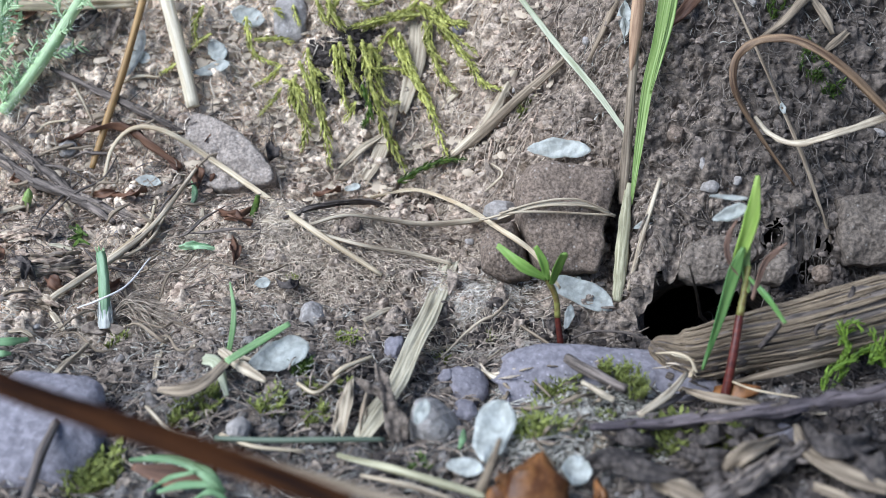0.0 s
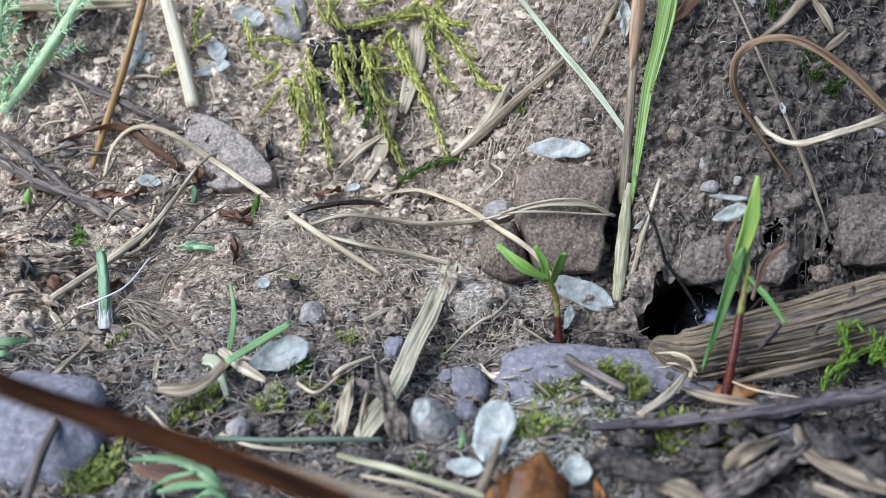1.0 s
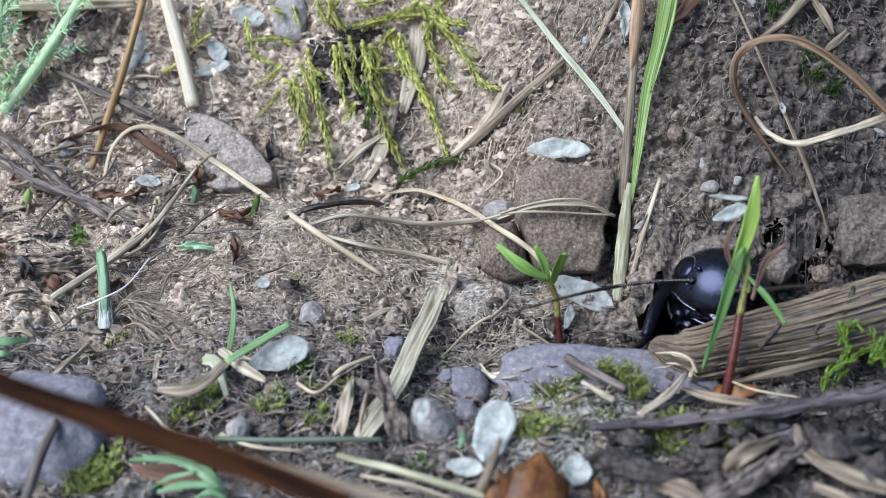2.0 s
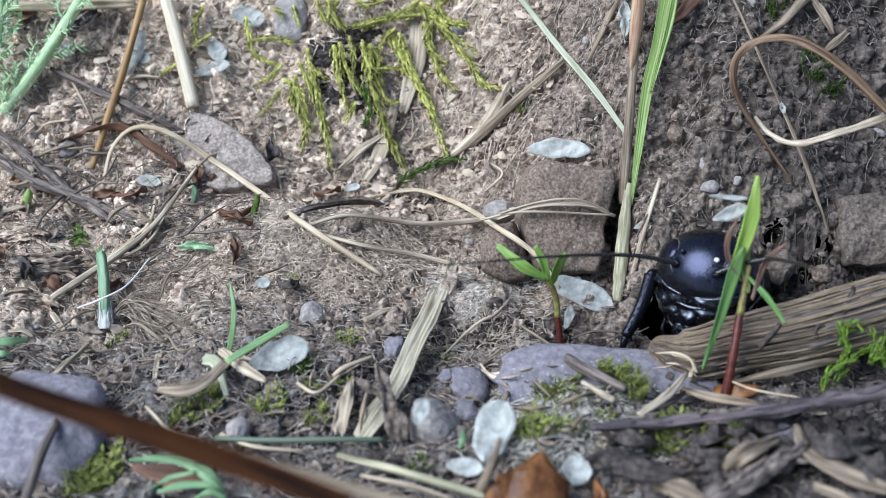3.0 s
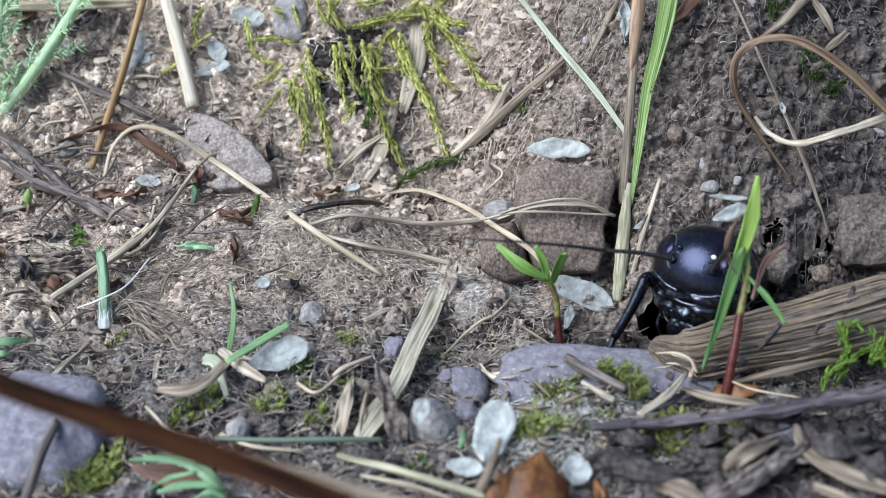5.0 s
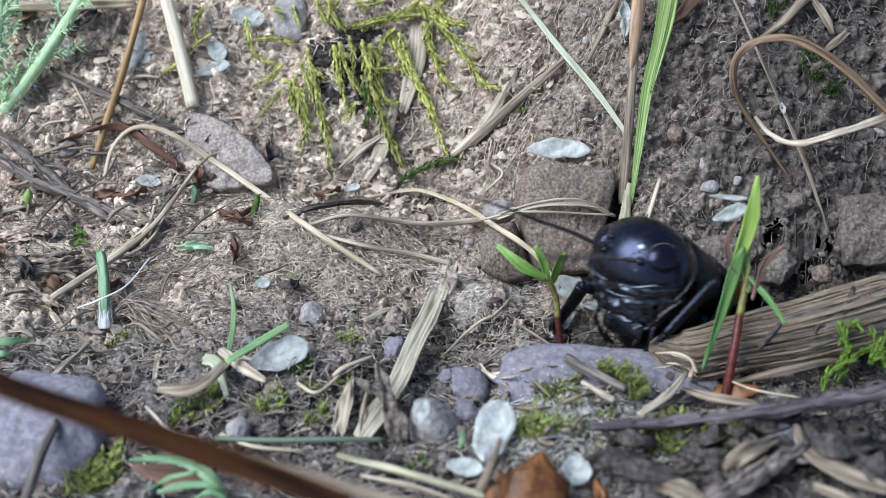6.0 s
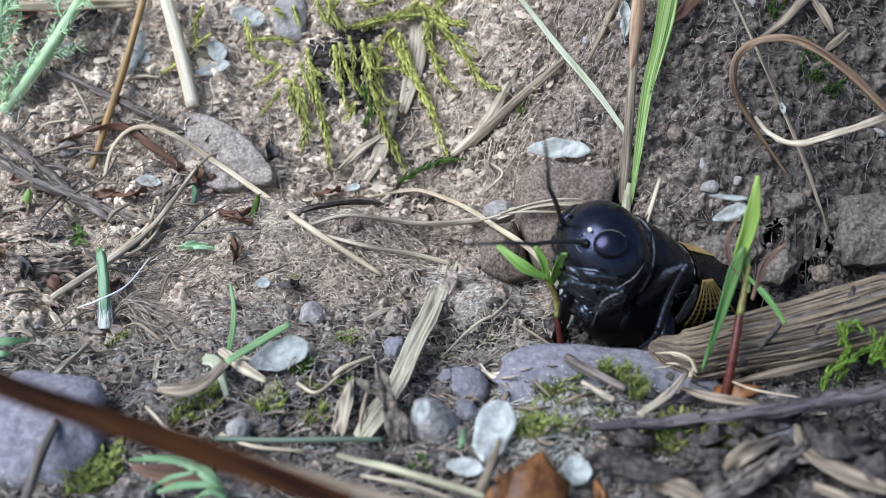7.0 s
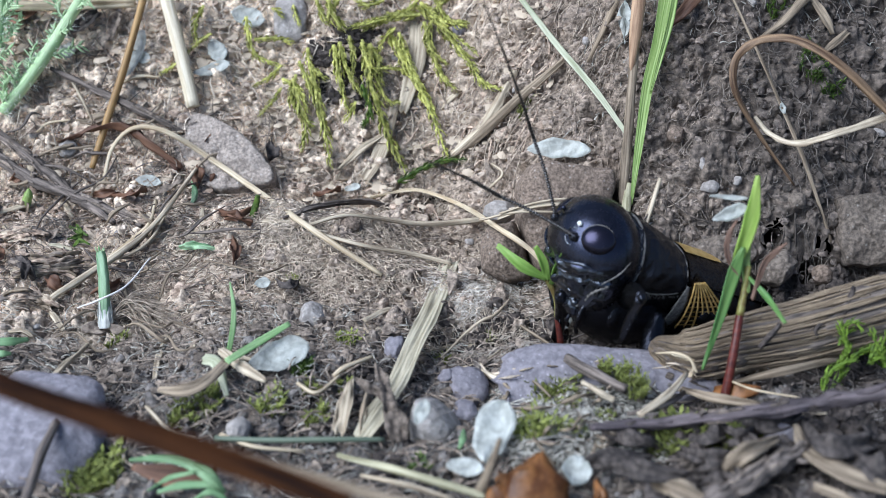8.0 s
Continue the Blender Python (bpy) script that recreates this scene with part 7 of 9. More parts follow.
strip("dead_leaf", [(13.7, -28.6, 2.3), (14.0, -29.5, 3.0), (14.9, -29.6, 2.5)], [0.30, 1.23, 0.23], ROT_LEAF, "dark rotten scrap of leaf in the near litter", "leaf", thick=0.12, fold=0.5, wave=0.5, twist=23, seed=21)
stem("rootlet", [(8.3, -25.4, 2.1), (8.9, -25.7, 2.4), (9.4, -24.7, 2.0)], [0.04, 0.09, 0.04], STRAW_BROWN, "dry grey-brown rootlet on the mossy heap", "root", sides=9, rough=0.4, ridges=3, seed=0)
stem("rootlet", [(8.8, -20.6, 1.5), (9.1, -21.3, 2.2), (9.7, -19.3, 1.1)], [0.05, 0.12, 0.05], STRAW_BROWN, "dry grey-brown rootlet on the mossy heap", "root", sides=9, rough=0.4, ridges=3, seed=1)
stem("rootlet", [(10.8, -17.7, 0.8), (11.5, -18.2, 1.5), (12.3, -16.0, 0.8)], [0.05, 0.11, 0.05], STRAW_BROWN, "dry grey-brown rootlet on the mossy heap", "root", sides=9, rough=0.4, ridges=3, seed=2)
stem("rootlet", [(4.3, -19.2, 0.0), (5.0, -22.1, 2.2), (6.3, -21.7, 2.0)], [0.05, 0.13, 0.05], STRAW_BROWN, "dry grey-brown rootlet on the mossy heap", "root", sides=9, rough=0.4, ridges=3, seed=3)
stem("rootlet", [(8.9, -24.0, 2.1), (9.4, -24.7, 2.5), (10.2, -24.0, 1.6)], [0.04, 0.13, 0.04], STRAW_BROWN, "dry grey-brown rootlet on the mossy heap", "root", sides=9, rough=0.4, ridges=3, seed=4)
stem("rootlet", [(3.6, -16.3, -0.2), (3.8, -17.4, 0.4), (4.5, -17.9, 0.0)], [0.05, 0.12, 0.05], STRAW_BROWN, "dry grey-brown rootlet on the mossy heap", "root", sides=9, rough=0.4, ridges=3, seed=5)
stem("rootlet", [(4.9, -24.4, 2.1), (5.4, -25.8, 2.3), (6.1, -26.4, 1.6)], [0.04, 0.08, 0.04], STRAW_BROWN, "dry grey-brown rootlet on the mossy heap", "root", sides=9, rough=0.4, ridges=3, seed=6)
stem("rootlet", [(6.4, -24.1, 2.2), (6.9, -24.7, 2.7), (7.6, -23.9, 2.2)], [0.04, 0.12, 0.04], STRAW_BROWN, "dry grey-brown rootlet on the mossy heap", "root", sides=9, rough=0.4, ridges=3, seed=7)
stem("rootlet", [(8.4, -24.6, 2.2), (8.9, -25.2, 2.5), (9.3, -25.0, 2.0)], [0.04, 0.11, 0.04], STRAW_BROWN, "dry grey-brown rootlet on the mossy heap", "root", sides=9, rough=0.4, ridges=3, seed=8)
stem("rootlet", [(5.5, -24.7, 2.2), (5.8, -24.6, 2.7), (6.5, -23.6, 2.2)], [0.04, 0.14, 0.04], STRAW_BROWN, "dry grey-brown rootlet on the mossy heap", "root", sides=9, rough=0.4, ridges=3, seed=9)
stem("rootlet", [(6.8, -21.3, 1.9), (7.9, -21.1, 2.3), (9.3, -19.0, 0.9)], [0.05, 0.14, 0.05], STRAW_BROWN, "dry grey-brown rootlet on the mossy heap", "root", sides=9, rough=0.4, ridges=3, seed=10)
stem("rootlet", [(7.6, -26.3, 1.8), (8.1, -26.3, 2.3), (8.5, -24.9, 2.1)], [0.04, 0.14, 0.04], STRAW_BROWN, "dry grey-brown rootlet on the mossy heap", "root", sides=9, rough=0.4, ridges=3, seed=11)
stem("rootlet", [(3.3, -18.4, -0.2), (3.8, -18.6, 0.4), (4.1, -17.1, -0.1)], [0.05, 0.15, 0.05], STRAW_BROWN, "dry grey-brown rootlet on the mossy heap", "root", sides=9, rough=0.4, ridges=3, seed=12)
stem("rootlet", [(5.3, -25.0, 2.1), (6.0, -25.6, 2.4), (6.5, -25.0, 2.2)], [0.04, 0.08, 0.04], STRAW_BROWN, "dry grey-brown rootlet on the mossy heap", "root", sides=9, rough=0.4, ridges=3, seed=13)
stem("rootlet", [(7.2, -24.1, 2.2), (7.6, -23.8, 2.7), (8.5, -22.1, 1.8)], [0.04, 0.09, 0.05], STRAW_BROWN, "dry grey-brown rootlet on the mossy heap", "root", sides=9, rough=0.4, ridges=3, seed=14)
stem("rootlet", [(7.5, -24.0, 2.2), (7.6, -24.4, 2.7), (8.2, -22.8, 1.9)], [0.04, 0.08, 0.04], STRAW_BROWN, "dry grey-brown rootlet on the mossy heap", "root", sides=9, rough=0.4, ridges=3, seed=15)
stem("rootlet", [(5.4, -16.7, 0.3), (5.8, -18.1, 0.9), (6.5, -19.1, 0.7)], [0.05, 0.11, 0.05], STRAW_BROWN, "dry grey-brown rootlet on the mossy heap", "root", sides=9, rough=0.4, ridges=3, seed=16)
stem("rootlet", [(7.1, -24.2, 2.3), (7.4, -24.1, 2.7), (7.8, -22.4, 1.9)], [0.04, 0.09, 0.04], STRAW_BROWN, "dry grey-brown rootlet on the mossy heap", "root", sides=9, rough=0.4, ridges=3, seed=17)
stem("rootlet", [(7.1, -19.0, 1.6), (7.5, -19.1, 1.8), (8.1, -18.4, 1.5)], [0.03, 0.07, 0.03], STRAW_BROWN, "fine dry fibre lying on the lilac stone", "root", sides=5, seed=0)
stem("rootlet", [(13.9, -19.0, 1.1), (14.2, -19.0, 1.2), (14.6, -18.6, 1.0)], [0.03, 0.06, 0.03], STRAW_GREY, "fine dry fibre lying on the lilac stone", "root", sides=5, seed=1)
stem("rootlet", [(3.4, -17.0, 0.6), (4.1, -17.3, 0.9), (4.8, -17.2, 1.0)], [0.03, 0.10, 0.03], FIBRE, "fine dry fibre lying on the lilac stone", "root", sides=5, seed=2)
stem("rootlet", [(9.4, -17.0, 1.5), (9.7, -16.7, 1.7), (9.9, -16.0, 1.5)], [0.03, 0.10, 0.04], STRAW_BROWN, "fine dry fibre lying on the lilac stone", "root", sides=5, seed=3)
stem("rootlet", [(4.6, -16.7, 0.9), (5.0, -16.9, 1.2), (5.6, -16.7, 1.2)], [0.03, 0.07, 0.03], STRAW_GREY, "fine dry fibre lying on the lilac stone", "root", sides=5, seed=4)
stem("rootlet", [(9.6, -20.2, 2.2), (10.0, -19.9, 2.3), (10.3, -19.0, 2.0)], [0.03, 0.10, 0.03], FIBRE, "fine dry fibre lying on the lilac stone", "root", sides=5, seed=5)
stem("rootlet", [(6.2, -15.2, 1.4), (6.5, -15.9, 1.4), (6.8, -16.5, 1.3)], [0.04, 0.06, 0.03], STRAW_BROWN, "fine dry fibre lying on the lilac stone", "root", sides=5, seed=6)
stem("rootlet", [(14.9, -17.2, 1.5), (15.2, -17.6, 1.5), (15.4, -17.9, 1.3)], [0.03, 0.06, 0.03], STRAW_GREY, "fine dry fibre lying on the lilac stone", "root", sides=5, seed=7)
stem("rootlet", [(12.8, -17.2, 1.5), (13.6, -17.2, 1.6), (14.2, -16.9, 1.6)], [0.03, 0.06, 0.03], FIBRE, "fine dry fibre lying on the lilac stone", "root", sides=5, seed=8)
stem("rootlet", [(6.3, -16.5, 1.2), (6.6, -16.8, 1.4), (7.1, -16.7, 1.3)], [0.03, 0.06, 0.03], STRAW_BROWN, "fine dry fibre lying on the lilac stone", "root", sides=5, seed=9)
stem("rootlet", [(12.1, -20.0, 2.0), (12.4, -19.6, 2.0), (12.8, -18.5, 1.5)], [0.03, 0.05, 0.03], STRAW_GREY, "fine dry fibre lying on the lilac stone", "root", sides=5, seed=10)
stem("rootlet", [(13.7, -16.8, 1.6), (14.2, -17.0, 1.7), (14.7, -17.0, 1.5)], [0.03, 0.07, 0.03], FIBRE, "fine dry fibre lying on the lilac stone", "root", sides=5, seed=11)
stem("rootlet", [(8.4, -17.7, 1.5), (9.0, -17.8, 1.6), (9.6, -17.6, 1.5)], [0.03, 0.07, 0.03], STRAW_BROWN, "fine dry fibre lying on the lilac stone", "root", sides=5, seed=12)
stem("rootlet", [(4.0, -16.2, 0.7), (4.4, -16.6, 1.0), (4.7, -16.5, 1.0)], [0.04, 0.09, 0.03], STRAW_GREY, "fine dry fibre lying on the lilac stone", "root", sides=5, seed=13)
stem("rootlet", [(9.3, -16.6, 1.5), (9.5, -16.7, 1.7), (9.9, -16.5, 1.5)], [0.03, 0.07, 0.03], FIBRE, "fine dry fibre lying on the lilac stone", "root", sides=5, seed=14)
stem("rootlet", [(4.9, -16.1, 1.0), (5.2, -16.5, 1.2), (5.4, -16.3, 1.1)], [0.04, 0.06, 0.03], STRAW_BROWN, "fine dry fibre lying on the lilac stone", "root", sides=5, seed=15)


# ---- rotten wood, leaves and husks among the litter ----
def rotten_wood(points, wide, count, label, seed):
    """Decayed wood split along the grain into lifting layers."""
    p, at = relative(points)
    thing = tagged(base("rotten_wood", at), label, "wood")
    rnd = np.random.RandomState(seed)
    line = curve(p, 10)
    n = len(line)
    part("core", tube(line, [0.25, 0.6 * wide, 0.6 * wide, 0.2], 18, 1, rough=0.3, ridges=8, seed=seed, flat=0.6), DARK_ROOT, thing)
    t, s, u = frames(line, (0, -0.6, 0.8))
    for i in range(count):
        k = rnd.randint(0, n - 9)
        idx = np.arange(k, min(n, k + rnd.randint(8, 18)), 3)
        a = rnd.uniform(0.15, 3.0)
        off = wide * rnd.uniform(0.45, 1.0) * (np.cos(a) * s[idx] + 0.6 * np.sin(a) * u[idx]) + rnd.normal(0, 0.06, (len(idx), 3))
        part("wood_layer", blade(line[idx] + off, [0.08, rnd.uniform(0.22, 0.5), rnd.uniform(0.2, 0.4), 0.08], rnd.uniform(0.12, 0.22), tuple(off.mean(0) + np.array([0, 0, 0.3])), 0.15, per=4, ribs=2, wave=0.1, seed=i), (SHREDS, STRAW_BROWN, LITTER, WOOD_PALE)[i % 4], thing)
    return thing


rotten_wood([(-29.9, -5.7, 2.3), (-28.3, -6.1, 2.3), (-26.9, -5.6, 2.0), (-25.4, -4.7, 1.7)], 0.9, 26, "flaking brown piece of rotten wood in the litter", 21)
rotten_wood([(-32.2, -1.6, 1.6), (-30.7, -1.5, 2.1), (-29.4, -1.7, 2.4), (-28.1, -2.1, 2.3)], 0.7, 20, "crumbling tan piece of rotten wood in the litter", 22)
rotten_wood([(-29.3, -7.0, 1.7), (-28.1, -6.4, 1.8), (-26.8, -5.9, 1.4), (-25.2, -6.2, 0.9)], 0.8, 22, "dark split piece of rotten wood in the litter", 23)
rotten_wood([(-23.6, 0.9, 2.8), (-21.9, -0.5, 2.9), (-20.8, -0.9, 2.8), (-19.7, -1.3, 2.6)], 0.6, 18, "grey splintered wood on the litter", 24)
rotten_wood([(-29.8, -8.8, 1.2), (-28.4, -8.4, 1.3), (-27.2, -8.2, 0.8), (-25.9, -8.4, 0.3)], 0.6, 18, "weathered bits of split wood in the litter", 25)
strip("splinter", [(-27.9, -3.2, 2.2), (-27.2, -3.2, 2.1), (-26.2, -3.4, 1.9)], [0.12, 0.34, 0.16], STRAW_PALE, "pale curled splinter of wood on the litter", "wood", thick=0.15, fold=0.3, wave=0.08, seed=51)
strip("green_leaf", [(-27.3, -0.2, 2.0), (-26.6, -0.5, 1.8), (-25.7, -1.2, 1.8)], [0.15, 0.42, 0.12], MOSS_GREEN, "small dark green leaflet low in the litter", "leaf", thick=0.1, fold=0.3, wave=0.1, seed=60)
strip("green_leaf", [(-27.0, -1.9, 1.9), (-26.5, -1.5, 1.8), (-26.1, -0.6, 1.7)], [0.15, 0.42, 0.12], MOSS_GREEN, "small dark green leaflet low in the litter", "leaf", thick=0.1, fold=0.3, wave=0.1, seed=61)
strip("green_leaf", [(-26.4, -2.7, 1.7), (-26.1, -2.0, 1.8), (-25.3, -2.3, 1.7)], [0.15, 0.42, 0.12], MOSS_GREEN, "small dark green leaflet low in the litter", "leaf", thick=0.1, fold=0.3, wave=0.1, seed=62)
strip("green_leaf", [(-26.9, 0.3, 1.9), (-26.4, -0.6, 1.7), (-26.1, -2.1, 1.8)], [0.15, 0.42, 0.12], MOSS_GREEN, "small dark green leaflet low in the litter", "leaf", thick=0.1, fold=0.3, wave=0.1, seed=63)
strip("bud_husk", [(-22.1, -6.1, 0.5), (-21.8, -6.7, 0.3), (-21.5, -7.3, 0.0)], [0.10, 0.42, 0.14], STRAW_BROWN, "small tan split bud husk beside the cut stalk", "husk", thick=0.12, fold=0.5, wave=0.08, seed=70)
strip("bud_husk", [(-21.6, -5.7, 0.6), (-21.2, -6.3, 0.3), (-20.9, -7.0, -0.0)], [0.10, 0.42, 0.14], STRAW_BROWN, "small tan split bud husk beside the cut stalk", "husk", thick=0.12, fold=0.5, wave=0.08, seed=71)


stem("rootlet", [(-0.1, -13.2, -0.5), (1.4, -11.0, -0.2), (2.5, -10.3, 0.4), (3.5, -9.9, 0.7), (4.5, -8.5, 1.0)], [0.07, 0.10, 0.11, 0.10, 0.06], STRAW_GREY, "long bent rootlet hanging from the root mat", "root", sides=7, rough=0.15, seed=81)
stem("rootlet", [(5.1, -11.1, 0.6), (6.0, -11.9, 0.4), (7.1, -12.6, -0.0)], [0.10, 0.12, 0.09], STRAW_BROWN, "brown rootlet beside the small seedling", "root", sides=7, rough=0.15, seed=82)
strip("straw", [(-1.4, -13.1, -0.3), (-0.5, -11.9, -0.8), (0.6, -11.3, -0.8)], [0.14, 0.26, 0.14], STRAW_GREY, "short grey straw under the root mat", "straw", thick=0.15, ribs=2, wave=0.1, seed=83)
stem("rootlet", [(0.6, -14.2, -0.7), (1.7, -14.0, -0.6), (2.6, -13.8, -0.4), (3.7, -12.9, -0.1)], [0.06, 0.10, 0.10, 0.06], STRAW_GREY, "thin forked rootlet beside the lilac slab", "root", sides=7, rough=0.15, seed=84)
stem("rootlet", [(2.4, -14.6, -0.0), (2.9, -15.4, -0.2), (3.8, -15.6, -0.0), (4.4, -16.0, 0.1), (4.8, -16.5, 0.2)], [0.08, 0.11, 0.12, 0.10, 0.08], WOOD_PALE, "knotted rootlet lying against the lilac slab", "root", sides=9, rough=0.25, ridges=4, seed=85)
moss_tuft((-0.4, -12.7, -1.3), 0.5, 14, MOSS_DULL, "tiny dull moss tuft in the litter", 91, 0.5)
moss_tuft((3.0, -10.6, -0.4), 0.5, 14, MOSS_DULL, "tiny dull moss tuft under the root mat", 92, 0.45)
stem("rootlet", [(-24.4, -9.6, 1.0), (-22.6, -9.9, 1.9), (-21.2, -8.5, 2.1), (-20.2, -5.5, 2.5)], [0.05, 0.075, 0.07, 0.05], BONE, "thin white rootlet sweeping over the cut green stalk", "root", sides=7)


stone("pebble", (9.7, -5.5, 0.8), (1.3, 1.0, 0.9), STONE_GREY, "small pale grey pebble at the foot of the sandstone block", 0, 0, 0, 120, 2.3, 7, 0.06)
stone("pebble", (10.6, -5.5, 1.1), (0.9, 0.7, 0.6), STONE_PALE, "small pale grey pebble at the foot of the sandstone block", 10, 37, 0, 121, 2.3, 7, 0.06)
stone("pebble", (8.9, -6.1, 0.8), (0.9, 0.7, 0.6), STONE_GREY, "small pale grey pebble at the foot of the sandstone block", 20, 74, 0, 122, 2.3, 7, 0.06)
stone("pebble", (10.0, -6.7, 0.7), (0.8, 0.6, 0.6), STONE_PALE, "small pale grey pebble at the foot of the sandstone block", 30, 111, 0, 123, 2.3, 7, 0.06)
stone("pebble", (8.0, -7.3, 0.7), (0.7, 0.6, 0.5), STONE_GREY, "small pale grey pebble at the foot of the sandstone block", 40, 148, 0, 124, 2.3, 7, 0.06)
stone("pebble", (10.9, -6.2, 0.7), (0.7, 0.6, 0.5), STONE_GREY, "small pale grey pebble at the foot of the sandstone block", 50, 185, 0, 125, 2.3, 7, 0.06)
stone("pebble", (11.4, -6.5, 0.2), (0.6, 0.5, 0.4), STONE_PALE, "small pale grey pebble at the foot of the sandstone block", 60, 222, 0, 126, 2.3, 7, 0.06)
stone("pebble", (9.0, -8.9, 0.6), (0.7, 0.6, 0.5), STONE_PALE, "small pale grey pebble at the foot of the sandstone block", 70, 259, 0, 127, 2.3, 7, 0.06)
stone("pebble", (10.5, -8.7, 0.7), (0.6, 0.5, 0.4), STONE_GREY, "small pale grey pebble at the foot of the sandstone block", 80, 296, 0, 128, 2.3, 7, 0.06)

strip("dead_leaf", [(-35.4, 15.7, 12.0), (-34.4, 15.9, 12.3), (-33.6, 16.3, 12.5), (-32.8, 16.7, 12.6)], [0.5, 1.5, 1.3, 0.3], BROWN_LEAF, "reddish-brown dead leaf behind the downy herb", "leaf", thick=0.15, fold=0.4, wave=0.2, cross=8, up=(0, -0.8, 0.6))
strip("dead_leaf", [(-30.1, 14.9, 11.2), (-29.2, 15.3, 11.7), (-28.3, 15.6, 12.2), (-27.6, 16.1, 12.6)], [0.2, 0.9, 1.1, 0.5], ROT_LEAF, "grey-brown shrivelled leaf on the bank", "leaf", thick=0.2, fold=0.7, wave=0.3, ribs=4, cross=12, up=(0, -0.8, 0.6), seed=5)
strip("dead_leaf", [(-26.5, 14.3, 10.9), (-26.4, 15.0, 11.5), (-26.2, 15.6, 12.1), (-25.9, 16.2, 12.6)], [0.2, 0.8, 1.0, 0.3], LITTER, "grey-brown shrivelled leaf on the bank", "leaf", thick=0.2, fold=0.8, wave=0.2, ribs=4, cross=12, up=(0, -0.8, 0.6), seed=6)
strip("dead_leaf", [(-29.5, 13.8, 9.9), (-28.6, 14.0, 10.1), (-27.5, 13.7, 10.0), (-26.7, 13.9, 10.3)], [0.2, 0.6, 0.5, 0.2], LITTER, "small dark curled leaf on the bank", "leaf", thick=0.2, fold=0.7, wave=0.2, ribs=3, cross=10, up=(0, -0.8, 0.6), seed=7)
strip("bark", [(-28.8, 9.9, 5.9), (-27.7, 9.9, 6.0), (-26.6, 10.0, 6.3), (-25.7, 10.1, 6.5)], [0.4, 0.9, 0.8, 0.3], STRAW_BROWN, "flat scrap of brown bark on the bank", "bark", thick=0.2, fold=0.2, wave=0.15, ribs=4, cross=10, up=(0, -0.8, 0.6), seed=8)
strip("bark", [(-24.9, 9.3, 5.8), (-24.3, 9.9, 6.2), (-23.8, 10.5, 6.5), (-23.3, 11.0, 7.0)], [0.3, 0.7, 0.6, 0.2], WOOD_PALE, "flat scrap of pale bark on the bank", "bark", thick=0.2, fold=0.2, wave=0.15, ribs=4, cross=10, up=(0, -0.8, 0.6), seed=9)
strip("bark", [(-22.9, 10.0, 6.3), (-22.4, 10.5, 6.7), (-22.0, 10.8, 7.2)], [0.3, 0.7, 0.5, 0.2], WOOD_PALE, "flat scrap of pale bark beside the slab", "bark", thick=0.2, fold=0.2, wave=0.15, ribs=4, cross=10, up=(0, -0.8, 0.6), seed=10)


stem("rootlet", [(13.1, -16.3, 2.0), (14.1, -17.0, 2.5), (14.9, -17.6, 2.5), (15.3, -18.2, 1.9)], [0.05, 0.10, 0.10, 0.07], STRAW, "pale straw loop arching onto the lilac slab", "root", sides=8, flat=0.6)

def root_fan(at, middle, end, count, seed):
    """A tuft of fine pale roots combed out over the soil."""
    rnd = np.random.RandomState(seed)
    shapes = []
    for _ in range(count):
        a, b = rnd.normal(0, 1, 3), rnd.normal(0, 1, 3)
        p = [np.array([0, 0, 0]) + 0.12 * a, np.array(middle) - at + a * np.array([0.35, 0.5, 0.3]) + np.array([0, 0, 0.5]), np.array(end) - at + (a + 0.9 * b) * np.array([1.1, 1.0, 0.2])]
        shapes.append(tube(p, [0.045, 0.036, 0.015], 4, 7))
    tagged(part("root_tuft", join(*shapes), FIBRE, at=at), "tuft of fine pale roots at the foot of the cut stalk", "root", kind="stuff")


root_fan(np.array((-22.3, -9.2, -0.0)), (-20.9, -8.5, 0.1), (-18.4, -9.6, 0.1), 70, 3)


# ---- the cricket: forward is +x, its left +y; the origin is the middle of the head ----
def loft(sections, nu=28, squash=None):
    """A body through sections (x, half width, half height, middle z), closed at both ends."""
    a = np.arange(nu) / nu * 2 * np.pi
    v = []
    for x, ry, rz, zc in sections:
        for q in a:
            v.append((x, ry * np.cos(q), zc + rz * np.sin(q)))
    n = len(sections)
    f = [(i * nu + j, (i + 1) * nu + j, (i + 1) * nu + (j + 1) % nu, i * nu + (j + 1) % nu) for i in range(n - 1) for j in range(nu)]
    v += [(sections[0][0], 0, sections[0][3]), (sections[-1][0], 0, sections[-1][3])]
    for j in range(nu):
        f.append((n * nu, j, (j + 1) % nu))
        f.append((n * nu + 1, (n - 1) * nu + (j + 1) % nu, (n - 1) * nu + j))
    return np.array(v), f


def dense(sections, per=6):
    return [tuple(r) for r in curve(sections, per)]


def face_mask(p):
    return smooth(0.2, -0.15, p[:, 2]) * smooth(0.0, 0.4, p[:, 0])


